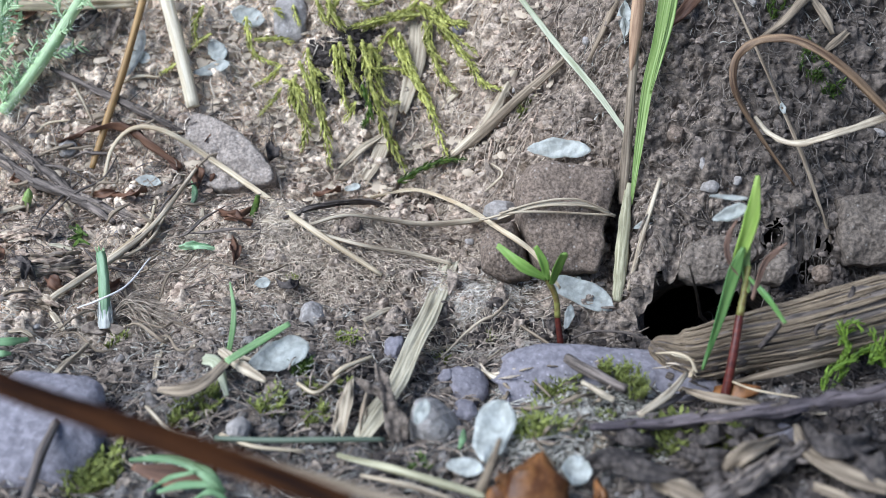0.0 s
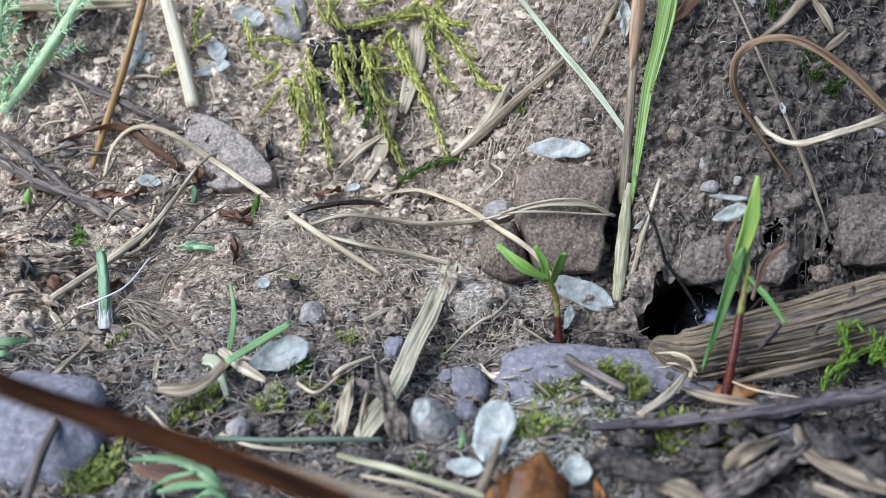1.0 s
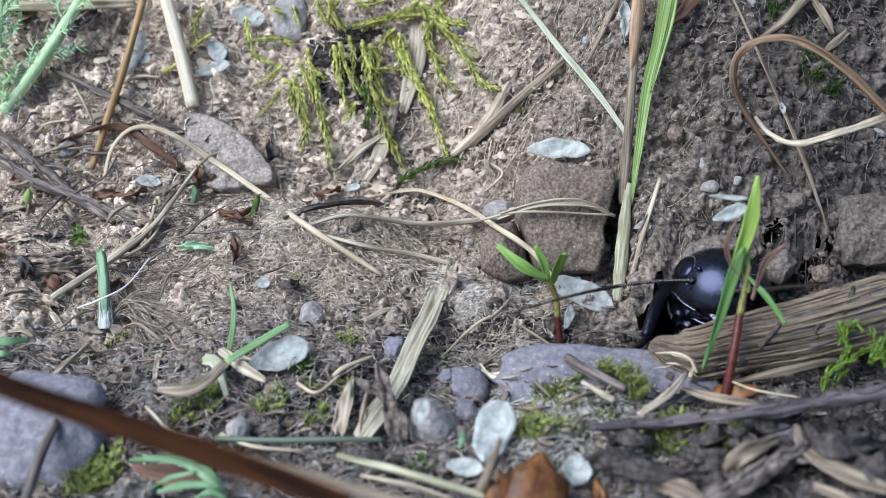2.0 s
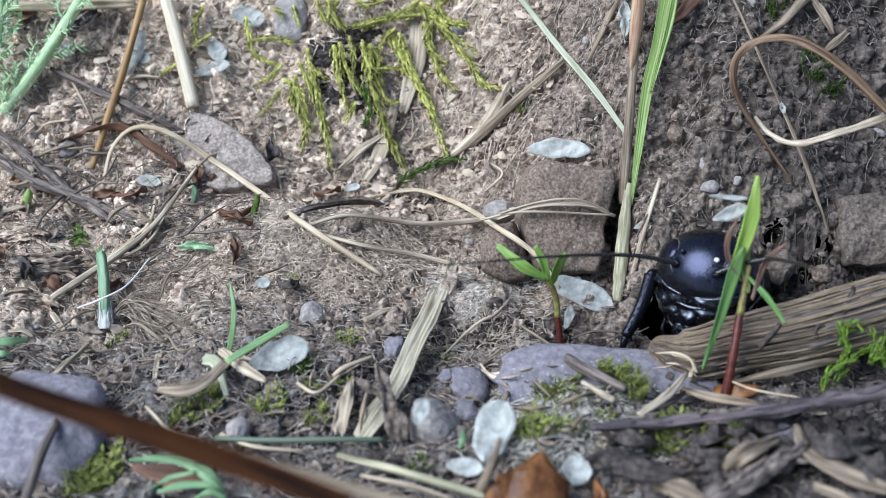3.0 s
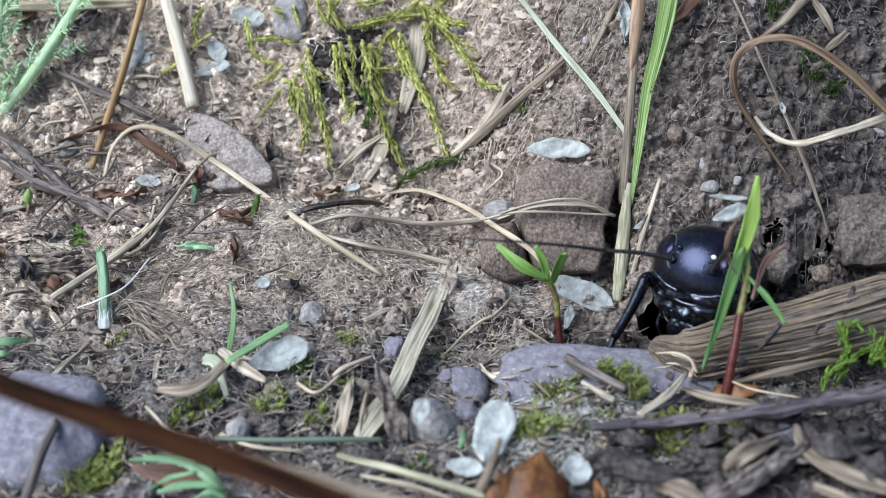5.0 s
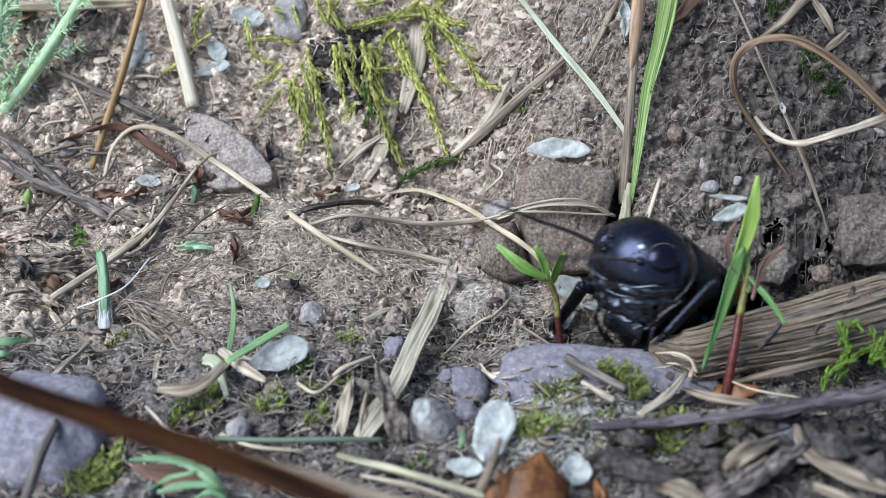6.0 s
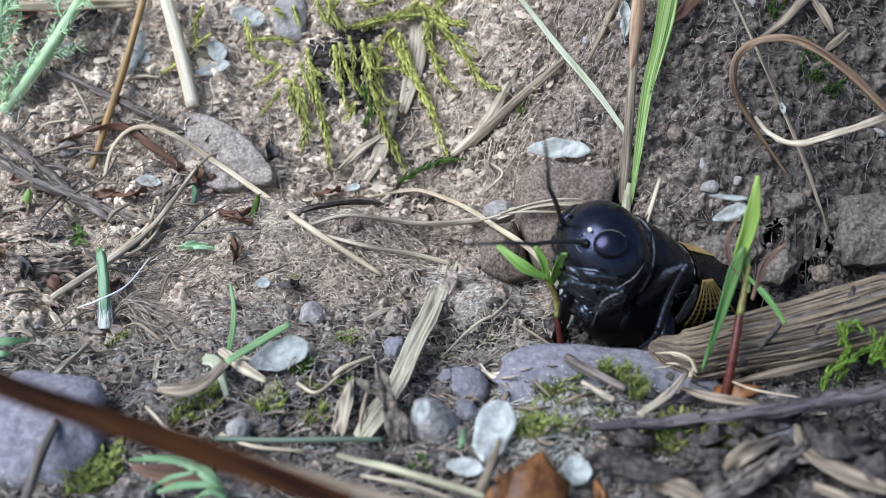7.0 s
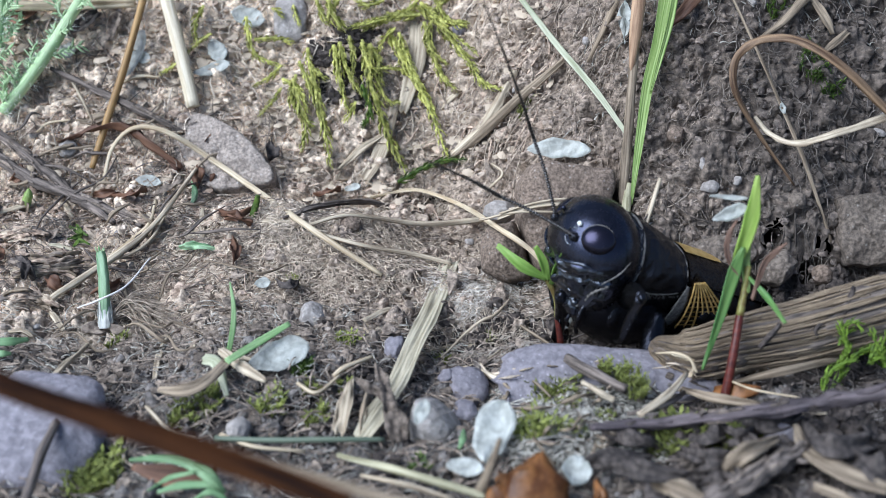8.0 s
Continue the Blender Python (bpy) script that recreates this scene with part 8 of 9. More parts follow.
def head_form(p):
    x, y, z = p[:, 0], p[:, 1], p[:, 2]
    low = np.clip(-z, 0, 1)
    X = np.where(x > 0, 2.8, 2.6) * x * (1 - 0.30 * low) + 0.15 * low
    Y = 3.28 * y * (1 - 0.22 * low ** 1.5)
    Z = np.where(z > 0, 3.22 * z, 4.15 * z)
    # the face below the feelers is creased and pitted, the brow and crown are smooth
    mask = face_mask(p)
    crease = np.clip(1 - 5 * np.abs(vnoise(y * 3.1 + 4, z * 5.5 + 0.8 * np.abs(y), 84)), 0, 1)
    w = 1 + mask * (0.075 * vnoise(y * 3.2 + 9, z * 15, 86) + 0.065 * vnoise(y * 5 + 3, z * 8, 81) + 0.036 * vnoise(y * 12, z * 17, 82) + 0.014 * vnoise(y * 31, z * 33, 83) - 0.05 * crease)
    return np.stack([X, Y, Z], 1) * w[:, None]


def creased(c, r, seed, amount=0.1):
    """A small mouth plate with a wrinkled skin."""
    return globe(36, 24, lambda p: p * np.asarray(r) * (1 + amount * vnoise(p[:, 1] * 3 + seed, p[:, 2] * 4, seed) + 0.5 * amount * vnoise(p[:, 1] * 8, p[:, 2] * 9 + seed, seed + 1))[:, None] + np.asarray(c))


def arc(x, ry, rz, zc, a0, a1, n=14, grow=1.0):
    a = np.radians(np.linspace(a0, a1, n))
    return np.stack([x + 0 * a, grow * ry * np.cos(a), zc + grow * rz * np.sin(a)], 1)


def dented(sections, nu):
    v, f = loft(sections, nu)
    n = 0.04 * vnoise(v[:, 0] * 1.3, v[:, 1] * 1.2 + v[:, 2] * 0.9, 91) + 0.022 * vnoise(v[:, 0] * 3.4, v[:, 1] * 3 - v[:, 2] * 2.7, 92) + 0.020 * vnoise(v[:, 0] * 6, v[:, 1] * 5 - v[:, 2] * 5.5, 93) + 0.010 * vnoise(v[:, 0] * 14, v[:, 1] * 12 - v[:, 2] * 13, 94)
    return v * np.stack([0 * n + 1, 1 + n, 1 + n], 1), f


CRICKET = base("cricket")
tagged(CRICKET, "glossy black field cricket climbing out of its burrow", "cricket")


NOD = 21.0


def build_cricket():
    c = CRICKET
    gv, gf = globe(150, 100)
    low = face_mask(gv) > 0.3
    skin = head_form(gv)
    head = part("head", (skin, [g for g in gf if not all(low[q] for q in g)]), CHITIN, c)
    part("face", (skin, [g for g in gf if all(low[q] for q in g)]), CHITIN_FACE, head, "creased glossy face plate")
    head.matrix_basis = pose(0, 0, 0, 0, NOD, 0) @ Matrix.Diagonal((1.07, 1.09, 1.07, 1))
    a = np.linspace(0, 2 * np.pi, 21)[:-1]
    for s in (1, -1):
        eye = turned(globe(28, 18, lambda p: p * np.array([0.46, 1.0, 0.88])), 0, 56 * s, -36)
        spot = np.array([1.04, 2.12 * s, 1.78])
        part("eye", (eye[0] + spot, eye[1]), EYE_MAT, head, "dark oval compound eye")
        edge = turned((np.stack([0.10 + 0 * a, 0.985 * np.cos(a), 0.87 * np.sin(a)], 1), []), 0, 56 * s, -36)[0] + spot
        part("eye_rim", tube(edge[2:11], [0.01, 0.034, 0.036, 0.01], 6, 3), GREY_HAIR, head, "thin grey rim over the eye")
        sock = turned((np.stack([0 * a, 0.5 * np.cos(a), 0.52 * np.sin(a)], 1), []), 0, 22 * s, -29)[0] + np.array([2.14, 1.12 * s, 1.68])
        part("antenna_socket", tube(sock[np.arange(3, 17)], [0.02, 0.07, 0.05, 0.07, 0.02], 6, 3), CHITIN_FACE, head)
        part("scape", creased((2.14, 1.26 * s, 1.70), (0.30, 0.30, 0.27), 8, 0.12), CHITIN_DULL, head)
        # light is put into the colour: left ocellus lit white, right unlit black
        part("ocellus", ball((1.78, 1.06 * s, 2.42), (0.14, 0.17, 0.15), 10, 7), OCELLUS if s > 0 else CHITIN, head, "small ocellus, coloured white as if lit" if s > 0 else "")
        # jointed feelers of the mouth
        for pts in ([(1.2, 1.9 * s, -2.4), (1.6, 2.0 * s, -3.2), (1.5, 1.6 * s, -4.2), (1.2, 1.3 * s, -4.9)], [(1.4, 1.0 * s, -3.3), (1.8, 1.0 * s, -4.0), (1.5, 0.7 * s, -4.7)]):
            line = curve(pts, 6)
            beads = 0.12 * (0.8 + 0.4 * np.abs(np.sin(np.linspace(0, np.pi * len(pts), len(line)))))
            part("palp", tube(line, beads, 7, 1), CHITIN_DULL, head)
        part("cheek_line", tube([(1.0, 3.02 * s, -0.62), (0.87, 3.08 * s, -0.5), (0.05, 3.31 * s, 0.11), (-0.72, 3.1 * s, 0.72)], [0.03, 0.05, 0.05, 0.02], 6, 5), GREY_HAIR, head, "pale seam along the cheek")
        part("beaded_seam", tube(curve([(1.32, 1.7 * s, -2.66), (1.3, 2.6 * s, -1.4), (0.6, 3.16 * s, -0.72)], 12), 0.04 + 0.07 * np.abs(np.sin(np.arange(25) * 0.9)), 7, 1), GREY_HAIR, head)
        part("mandible", creased((1.35, 0.85 * s, -3.1), (0.6, 0.65, 0.85), 5), CHITIN_FACE, head)
        part("cheek_plate", blade([(0.9, 2.85 * s, 0.2), (1.25, 2.4 * s, -1.4), (1.45, 1.75 * s, -2.9)], [0.4, 0.8, 0.4], 0.14, (0.6, 0.8 * s, 0), 0.25), CHITIN_FACE, head)
        part("face_ridge", tube([(2.74, 0.5 * s, 0.1), (2.53, 1.43 * s, 0.24), (1.95, 2.36 * s, 0.44), (1.25, 2.95 * s, 0.18)], [0.06, 0.11, 0.12, 0.03], 7), CHITIN_FACE, head)
    part("clypeus", creased((2.05, 0, -1.6), (0.36, 1.5, 0.55), 3, 0.14), CHITIN_FACE, head)
    part("labrum", creased((1.74, 0, -2.85), (0.36, 1.0, 0.75), 4, 0.14), CHITIN_FACE, head)
    part("lower_lip", tube([(1.32, 1.75, -2.7), (1.72, 0.9, -3.1), (1.85, 0, -3.2), (1.72, -0.9, -3.1), (1.32, -1.75, -2.7)], 0.06, 7), GREY_HAIR, head, "pale edge of the lower lip")
    part("brow_ridge", tube([(2.05, 1.7, -0.75), (2.5, 0.8, -0.6), (2.6, 0, -0.65), (2.5, -0.8, -0.6), (2.05, -1.7, -0.75)], 0.1, 7), CHITIN_FACE, head)

    thorax = part("pronotum", dented(dense([(-1.2, 2.4, 2.3, 0.0), (-1.6, 2.8, 2.68, 0.05), (-2.0, 2.88, 2.75, 0.05), (-3.6, 2.95, 2.62, -0.2), (-5.5, 2.85, 2.32, -0.5), (-6.0, 2.7, 2.15, -0.55), (-6.3, 2.3, 1.8, -0.6)], 14), 90), CHITIN_DULL, c, "finely wrinkled black neck shield")
    for x, ry, rz, zc, r in ((-1.75, 2.86, 2.74, 0.05, 0.09), (-5.9, 2.75, 2.22, -0.52, 0.06)):
        part("rim", tube(arc(x, ry, rz, zc, -50, 230, 22), r, 7, 3), GREY_HAIR, thorax, "narrow greyish rim")
    for s in (1, -1):
        part("side_margin", tube([(-2.1, 2.68 * s, -1.0), (-3.6, 2.84 * s, -0.95), (-5.0, 2.86 * s, -0.6), (-5.9, 2.78 * s, -0.2)], 0.05, 7), GREY_HAIR, thorax)
        rnd, hairs = np.random.RandomState(40 + s), []
        for x in np.linspace(-2.1, -5.8, 46):
            b = np.array([x, 2.76 * s, np.interp(x, [-5.9, -5.0, -3.6, -2.1], [-0.25, -0.65, -1.0, -1.05])])
            hairs.append(tube([b, b + np.array([rnd.uniform(-0.25, 0.15), 0.12 * s, -rnd.uniform(0.15, 0.4)])], [0.022, 0.008], 3, 1))
        part("hairs", join(*hairs), GREY_HAIR, thorax, "short grey hairs on the lower edge")
    part("chest", loft(dense([(-0.2, 1.4, 1.7, -2.2), (-1.6, 2.0, 2.7, -2.9), (-4.5, 2.3, 2.9, -3.1), (-7.5, 2.4, 2.2, -2.4), (-9, 2.1, 1.5, -1.5)]), 24), CHITIN_DULL, c)

    rings = []
    for i, x in enumerate(np.linspace(-6.0, -17.0, 45)):
        k = (x + 6) / -11
        r = 2.55 * (1 - 0.5 * k ** 2.5) * (1 + 0.025 * np.sin(i * np.pi / 2.5))
        rings.append((x, r, r * 0.88, -0.95))
    part("abdomen", loft(rings, 28), CHITIN_DULL, c)

    for s in (1, -1):
        for x, y, z in ((-2.4, 1.7, -3.2), (-5.2, 1.9, -3.3)):
            part("coxa", turned(globe(16, 10, lambda p: p * np.array([0.6, 0.5, 1.1])), 12 * s, 20 * s), CHITIN_DULL, c, at=(x, y * s, z))

    # wing covers: an arched dark sheet with a yellow base, and a side field with yellow veins
    for s in (1, -1):
        sheet = []
        xs, an = np.linspace(-6.1, -15.0, 20), np.radians(np.linspace(96, 22, 12))
        for th in (0.0, 0.12):
            for x in xs:
                k = (x + 5.6) / -9.5
                for q in an:
                    sheet.append((x, s * (2.85 - 0.5 * k - th) * np.cos(q), -0.6 + (2.35 - 0.3 * k + 0.1 * np.sin(x * 3) * 0.4 - th) * np.sin(q)))
        nq = len(an)
        f = []
        for o in (0, len(xs) * nq):
            f += [(o + i * nq + j, o + i * nq + j + 1, o + (i + 1) * nq + j + 1, o + (i + 1) * nq + j) for i in range(len(xs) - 1) for j in range(nq - 1)]
        wing = part("wing_cover", (sheet, f), WING_DARK, c, "dark veined wing cover")
        band = []
        bx = np.linspace(-6.1, -9.4, 6)
        an_b = np.radians(np.linspace(97, 74, nq))
        for x in bx:
            k = (x + 5.6) / -9.5
            for q in an_b:
                e = 0.55 + 0.45 * np.sin(q)
                band.append((-6.1 + (x + 6.1) * e, s * (2.92 - 0.5 * k) * np.cos(q), -0.6 + (2.42 - 0.3 * k) * np.sin(q)))
        part("wing_base", (band, [(i * nq + j, i * nq + j + 1, (i + 1) * nq + j + 1, (i + 1) * nq + j) for i in range(5) for j in range(nq - 1)]), WING_BAND, wing, "yellow wing base")

        def side_point(u, w):
            # u: along the fan from front to back, w: from the shoulder down
            x = -5.9 - 1.0 * w * (1 - u) * 0.3 - u * (0.4 + 6.2 * w)
            bulge = 2.95 + 0.35 * np.sin(w * 2.4) - 0.25 * u
            return (x, s * (bulge - 0.9 * w * w), 1.1 - 4.4 * w * (1 - 0.30 * u))

        fan, us, ws = [], np.linspace(0, 1, 22), np.linspace(0, 1, 12)
        for u in us:
            for w in ws:
                p = side_point(u, w)
                fan.append((p[0], p[1] + s * 0.06 * np.sin(u * 44) * w, p[2]))
        fan2 = [(p[0], p[1] - s * 0.1, p[2]) for p in fan]
        n = len(ws)
        ff = [(o + i * n + j, o + i * n + j + 1, o + (i + 1) * n + j + 1, o + (i + 1) * n + j) for o in (0, len(fan)) for i in range(21) for j in range(n - 1)]
        field = part("wing_side", (fan + fan2, ff), WING_DARK, c, "pleated side field of the wing cover")
        part("front_margin", blade([np.array(side_point(0.0, w)) + np.array([0.25, s * 0.02, 0]) for w in np.linspace(0.2, 1.0, 6)], [0.2, 0.8, 0.9, 0.4], 0.1, (0, s, 0), 0.1), GREY_HAIR, field, "grey margin of the wing")
        for u in np.linspace(0.12, 0.9, 8):
            part("vein", tube([np.array(side_point(u, w)) + np.array([0, s * 0.09, 0]) for w in np.linspace(0.12, 0.97, 7)], [0.06, 0.075, 0.07], 5, 3), WING_BAND, field, "yellow wing vein")
        cross = [tube([np.array(side_point(u, w)) + np.array([0, s * 0.08, 0]) for u in np.linspace(0.12, 0.9, 10)], 0.035, 4, 2) for w in np.linspace(0.35, 0.9, 7)]
        part("cross_veins", join(*cross), WING_BAND, field, "fine yellow cross veins")


build_cricket()


def spiny_limb(length, r0, r1, seed=0, spines=0, bulge=0.0):
    """A leg piece along +x with a swelling and a few spines under it."""
    k = np.linspace(0, 1, 9)
    shapes = [tube([(length * q, 0, 0.06 * length * np.sin(q * 3.1)) for q in k], r0 + (r1 - r0) * k + bulge * np.sin(k * np.pi) ** 1.5, 10, 2, flat=1.25)]
    rnd = np.random.RandomState(seed)
    for i in range(spines):
        x = length * (0.3 + 0.65 * i / max(1, spines))
        d = np.array([0.5, rnd.uniform(-0.6, 0.6), -0.5])
        shapes.append(tube([(x, 0, 0), np.array([x, 0, 0]) + d * 0.65], [0.06, 0.015], 4, 1))
    return join(*shapes)


def build_leg(hip, femur_len, tibia_len, thick, seed):
    """Thigh as a part of the cricket; shin with its foot under it."""
    thigh = part("leg", join(spiny_limb(femur_len, thick * 0.72, thick * 0.46, seed, 0, thick * 0.5), ball((femur_len, 0, 0), (thick * 0.56, thick * 0.46, thick * 0.5))), CHITIN_LEG, CRICKET, at=hip)
    foot = tube([(tibia_len, 0, 0), (tibia_len + 0.8, 0, 0.25), (tibia_len + 1.7, 0.1, 0.9)], [thick * 0.36, thick * 0.3, thick * 0.2], 7, 5)
    shin = part("shin", join(spiny_limb(tibia_len, thick * 0.55, thick * 0.4, seed, 6), foot), CHITIN_LEG, thigh)
    return thigh, shin, np.array(hip, float), femur_len, tibia_len


LEGS = {
    "fore_right": build_leg((-2.6, -1.9, -2.2), 4.6, 4.4, 0.74, 1),
    "fore_left": build_leg((-2.6, 1.9, -2.2), 4.6, 4.4, 0.66, 2),
    "mid_right": build_leg((-5.4, -2.1, -2.3), 5.0, 4.6, 0.6, 3),
    "mid_left": build_leg((-5.4, 2.1, -2.3), 5.0, 4.6, 0.6, 4),
    "hind_right": build_leg((-8.0, -2.2, -1.6), 10.0, 8.0, 0.95, 5),
    "hind_left": build_leg((-8.0, 2.2, -1.6), 10.0, 8.0, 0.95, 6),
}


def beaded(points, r0, r1):
    line = curve(points, 40)
    n = len(line)
    r = np.linspace(r0, r1, n) * (1 + 0.22 * np.where(np.arange(n) % 4 < 2, 1, -1.6))
    return tube(line, r, 7, 1)


def build_antenna(s):
    at = tuple(pose(0, 0, 0, 0, NOD, 0) @ Vector((2.3, 1.3 * s, 1.85)))
    first = part("antenna", beaded([(0, 0, 0), (1.6, 0, 0.10), (3.4, 0, 0.12), (5.2, 0, 0)], 0.135, 0.115), ANTENNA, CRICKET, "black beaded feeler", at=at)
    second = part("antenna_tip", beaded([(0, 0, 0), (3, 0, 0.1), (6, 0, 0.12), (9, 0, 0.08), (13.0, 0, 0)], 0.115, 0.05), ANTENNA, first)
    return first, second, np.array(at, float)


ANTENNAE = {"right": build_antenna(-1), "left": build_antenna(1)}


def aim(direction, up):
    """Turn that lays +x along direction, with +z as near to up as can be."""
    x = Vector(direction).normalized()
    y = Vector(up).cross(x).normalized()
    return Matrix((x, y, x.cross(y))).transposed().to_4x4()


# ---- uncountable small stuff: root fibres, soil crumbs, flakes of litter ----
def fibre_field(name, label, count, area, length, curl, thick, mat, seed, lift=0.25, weight=None):
    """Fine bent threads strewn over the soil, in one mesh."""
    rnd = np.random.RandomState(seed)
    x, y = rnd.uniform(area[0], area[1], count * 3), rnd.uniform(area[2], area[3], count * 3)
    w = weight(x, y) if weight else np.ones_like(x)
    w = w * (1 - 0.85 * np.exp(-(((x - 12) / 5.5) ** 4 + ((y + 11.5) / 2.8) ** 4)))
    ok = (rnd.uniform(0, 1, len(x)) < w) & (burrow_plan(x, y) > 1.05)
    x, y = x[ok][:count], y[ok][:count]
    n, K = len(x), 7
    a = rnd.uniform(0, 6.28, n)
    bend = rnd.normal(0, curl, n)
    ln = length * np.exp(rnd.normal(0, 0.45, n))
    r = thick * rnd.uniform(0.6, 1.5, n)
    px, py, ang = [x], [y], a.copy()
    for k in range(K - 1):
        ang = ang + bend / K + rnd.normal(0, curl * 0.12, n)
        g = 0.72 * np.sin(ang)
        px.append(px[-1] + np.cos(ang) * ln / K)
        py.append(py[-1] + g * ln / K)
    px, py = np.array(px).T, np.array(py).T
    k = np.linspace(0, 1, K)[None, :]
    pz = earth(px.ravel(), py.ravel(), False).reshape(n, K) + 0.28 + lift * rnd.uniform(0, 1.6, (n, 1)) * (0.5 + np.sin(k * 3.1 + rnd.uniform(0, 2, (n, 1))))
    line = np.stack([px, py, pz], -1)
    t = np.gradient(line, axis=1)
    t /= np.linalg.norm(t, axis=2)[..., None] + 1e-9
    s = np.cross(t, np.array([0, -0.6, 0.8]))
    s /= np.linalg.norm(s, axis=2)[..., None] + 1e-9
    u = np.cross(s, t)
    taper = (1 - 0.6 * k)[..., None, None]
    an = np.array([0.5, 2.6, 4.7])
    v = line[:, :, None, :] + taper * r[:, None, None, None] * (np.cos(an)[None, None, :, None] * s[:, :, None, :] + np.sin(an)[None, None, :, None] * u[:, :, None, :])
    v = v.reshape(-1, 3)
    idx = np.arange(n * K * 3).reshape(n, K, 3)
    f = np.concatenate([np.stack([idx[:, :-1, j], idx[:, :-1, (j + 1) % 3], idx[:, 1:, (j + 1) % 3], idx[:, 1:, j]], -1).reshape(-1, 4) for j in range(3)])
    tagged(part(name, (v, f), mat), label, "litter", kind="stuff")


def crumb_field(name, label, count, area, size, mat, seed, flat=0.8, weight=None, sink=0.1):
    """Angular grains strewn over the soil, in one mesh."""
    rnd = np.random.RandomState(seed)
    x, y = rnd.uniform(area[0], area[1], count * 3), rnd.uniform(area[2], area[3], count * 3)
    w = weight(x, y) if weight else np.ones_like(x)
    ok = (rnd.uniform(0, 1, len(x)) < w) & (burrow_plan(x, y) > 1.08)
    x, y = x[ok][:count], y[ok][:count]
    n = len(x)
    bv, bf = globe(6, 4)
    r = size * np.exp(np.clip(rnd.normal(0, 0.5, n), -1.2, 0.6))
    z = earth(x, y) + r * sink
    v = bv[None] * (1 + rnd.uniform(-0.28, 0.28, (n, len(bv), 1))) * r[:, None, None] * np.stack([rnd.uniform(0.7, 1.3, n), rnd.uniform(0.7, 1.3, n), flat * rnd.uniform(0.7, 1.2, n)], 1)[:, None, :]
    a, b = rnd.uniform(0, 6.28, n), rnd.uniform(-0.7, 0.9, n)
    ca, sa, cb, sb = np.cos(a)[:, None], np.sin(a)[:, None], np.cos(b)[:, None], np.sin(b)[:, None]
    X, Y, Z = v[..., 0], v[..., 1], v[..., 2]
    X, Y = X * ca - Y * sa, X * sa + Y * ca
    Y, Z = Y * cb - Z * sb, Y * sb + Z * cb
    v = np.stack([X + x[:, None], Y + y[:, None], Z + z[:, None]], -1).reshape(-1, 3)
    f = []
    for i in range(n):
        o = i * len(bv)
        f += [tuple(q + o for q in g) for g in bf]
    tagged(part(name, (v, f), mat, smooth_shade=False), label, "litter", kind="stuff")


VIEW = (-38, 36, -31, 20)


def mound(x, y):
    return np.exp(-((x + 10.5) / 9) ** 2 - ((y + 2.5) / 5) ** 2)


def left_side(x, y):
    return 1 - 0.75 * smooth(6, 14, x)


def patchy(x, y):
    return smooth(0.05, 0.3, vnoise(x / 2.6, y / 2.2, 66))


def shoulder(x, y):
    return smooth(7.5, 3.5, x - 0.3 * (y + 7)) * smooth(-10.2, -8.6, y + 0.8 * vnoise(x / 1.2, y / 1.2, 61)) * (0.35 + 0.65 * smooth(-0.2, 0.25, vnoise(x / 0.9, y / 0.8, 62)))


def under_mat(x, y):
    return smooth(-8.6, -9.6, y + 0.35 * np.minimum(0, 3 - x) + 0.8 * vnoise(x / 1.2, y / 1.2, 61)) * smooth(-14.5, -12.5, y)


fibre_field("root_fibres", "matted curly pale root fibres in the soil mound", 8400, (-30, 8, -13, 6), 1.3, 4.5, 0.033, FIBRE, 1, 0.2, mound)
fibre_field("root_fibres", "fine dry root fibres strewn over the soil", 7200, VIEW, 1.5, 3.0, 0.034, FIBRE, 2, 0.14, left_side)
fibre_field("root_fibres", "bleached root mat on the shoulder of the mound", 1300, (-1, 7, -10.2, -4.2), 1.0, 4.6, 0.026, MAT_FIBRE, 28, 0.12, shoulder)
# these dark crumbs also put the shade below the mat's edge into colour
crumb_field("humus_crumbs", "dark earth and painted shade under the edge of the root mat", 900, (-1, 8.5, -14.5, -8.6), 0.2, HUMUS, 29, 0.7, under_mat, 0.0)
fibre_field("root_fibres", "brown fibres hanging from the edge of the root mat", 420, (-1, 8.5, -14, -9), 1.5, 2.4, 0.03, FIBRE, 30, 0.25)
fibre_field("litter_strands", "coarse dry grass shreds strewn over the soil", 900, VIEW, 3.4, 1.0, 0.065, LITTER, 3, 0.3)
fibre_field("litter_strands", "grey-brown dry plant shreds in the near litter", 1500, (-32, 30, -30, -13), 2.4, 0.9, 0.058, LITTER, 4, 0.35)
fibre_field("litter_strands", "fine pale plant shreds in the near litter", 900, (-32, 8, -28, -8), 1.6, 1.4, 0.04, DEBRIS, 19, 0.25)
crumb_field("soil_crumbs", "small crumbs of brown soil", 5300, VIEW, 0.17, CRUMB, 5, 0.8, None, -0.25)
crumb_field("soil_crumbs", "coarse crumbs of dark soil on the bank", 2400, (9, 36, -10, 18), 0.22, CRUMB, 6, 0.7, None, -0.35)
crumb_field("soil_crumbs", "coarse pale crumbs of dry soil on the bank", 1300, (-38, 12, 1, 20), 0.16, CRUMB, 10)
fibre_field("dark_rootlets", "tangle of dark rootlets and rotted stems in the litter", 300, (-38, -12, -8, 13), 3.2, 1.0, 0.045, DARK_ROOT, 11, 0.4)
crumb_field("litter_flakes", "crumbled litter and moss debris on the heap", 1500, (4, 13, -26, -17), 0.2, DEBRIS, 12, 0.35, None, 0.5)
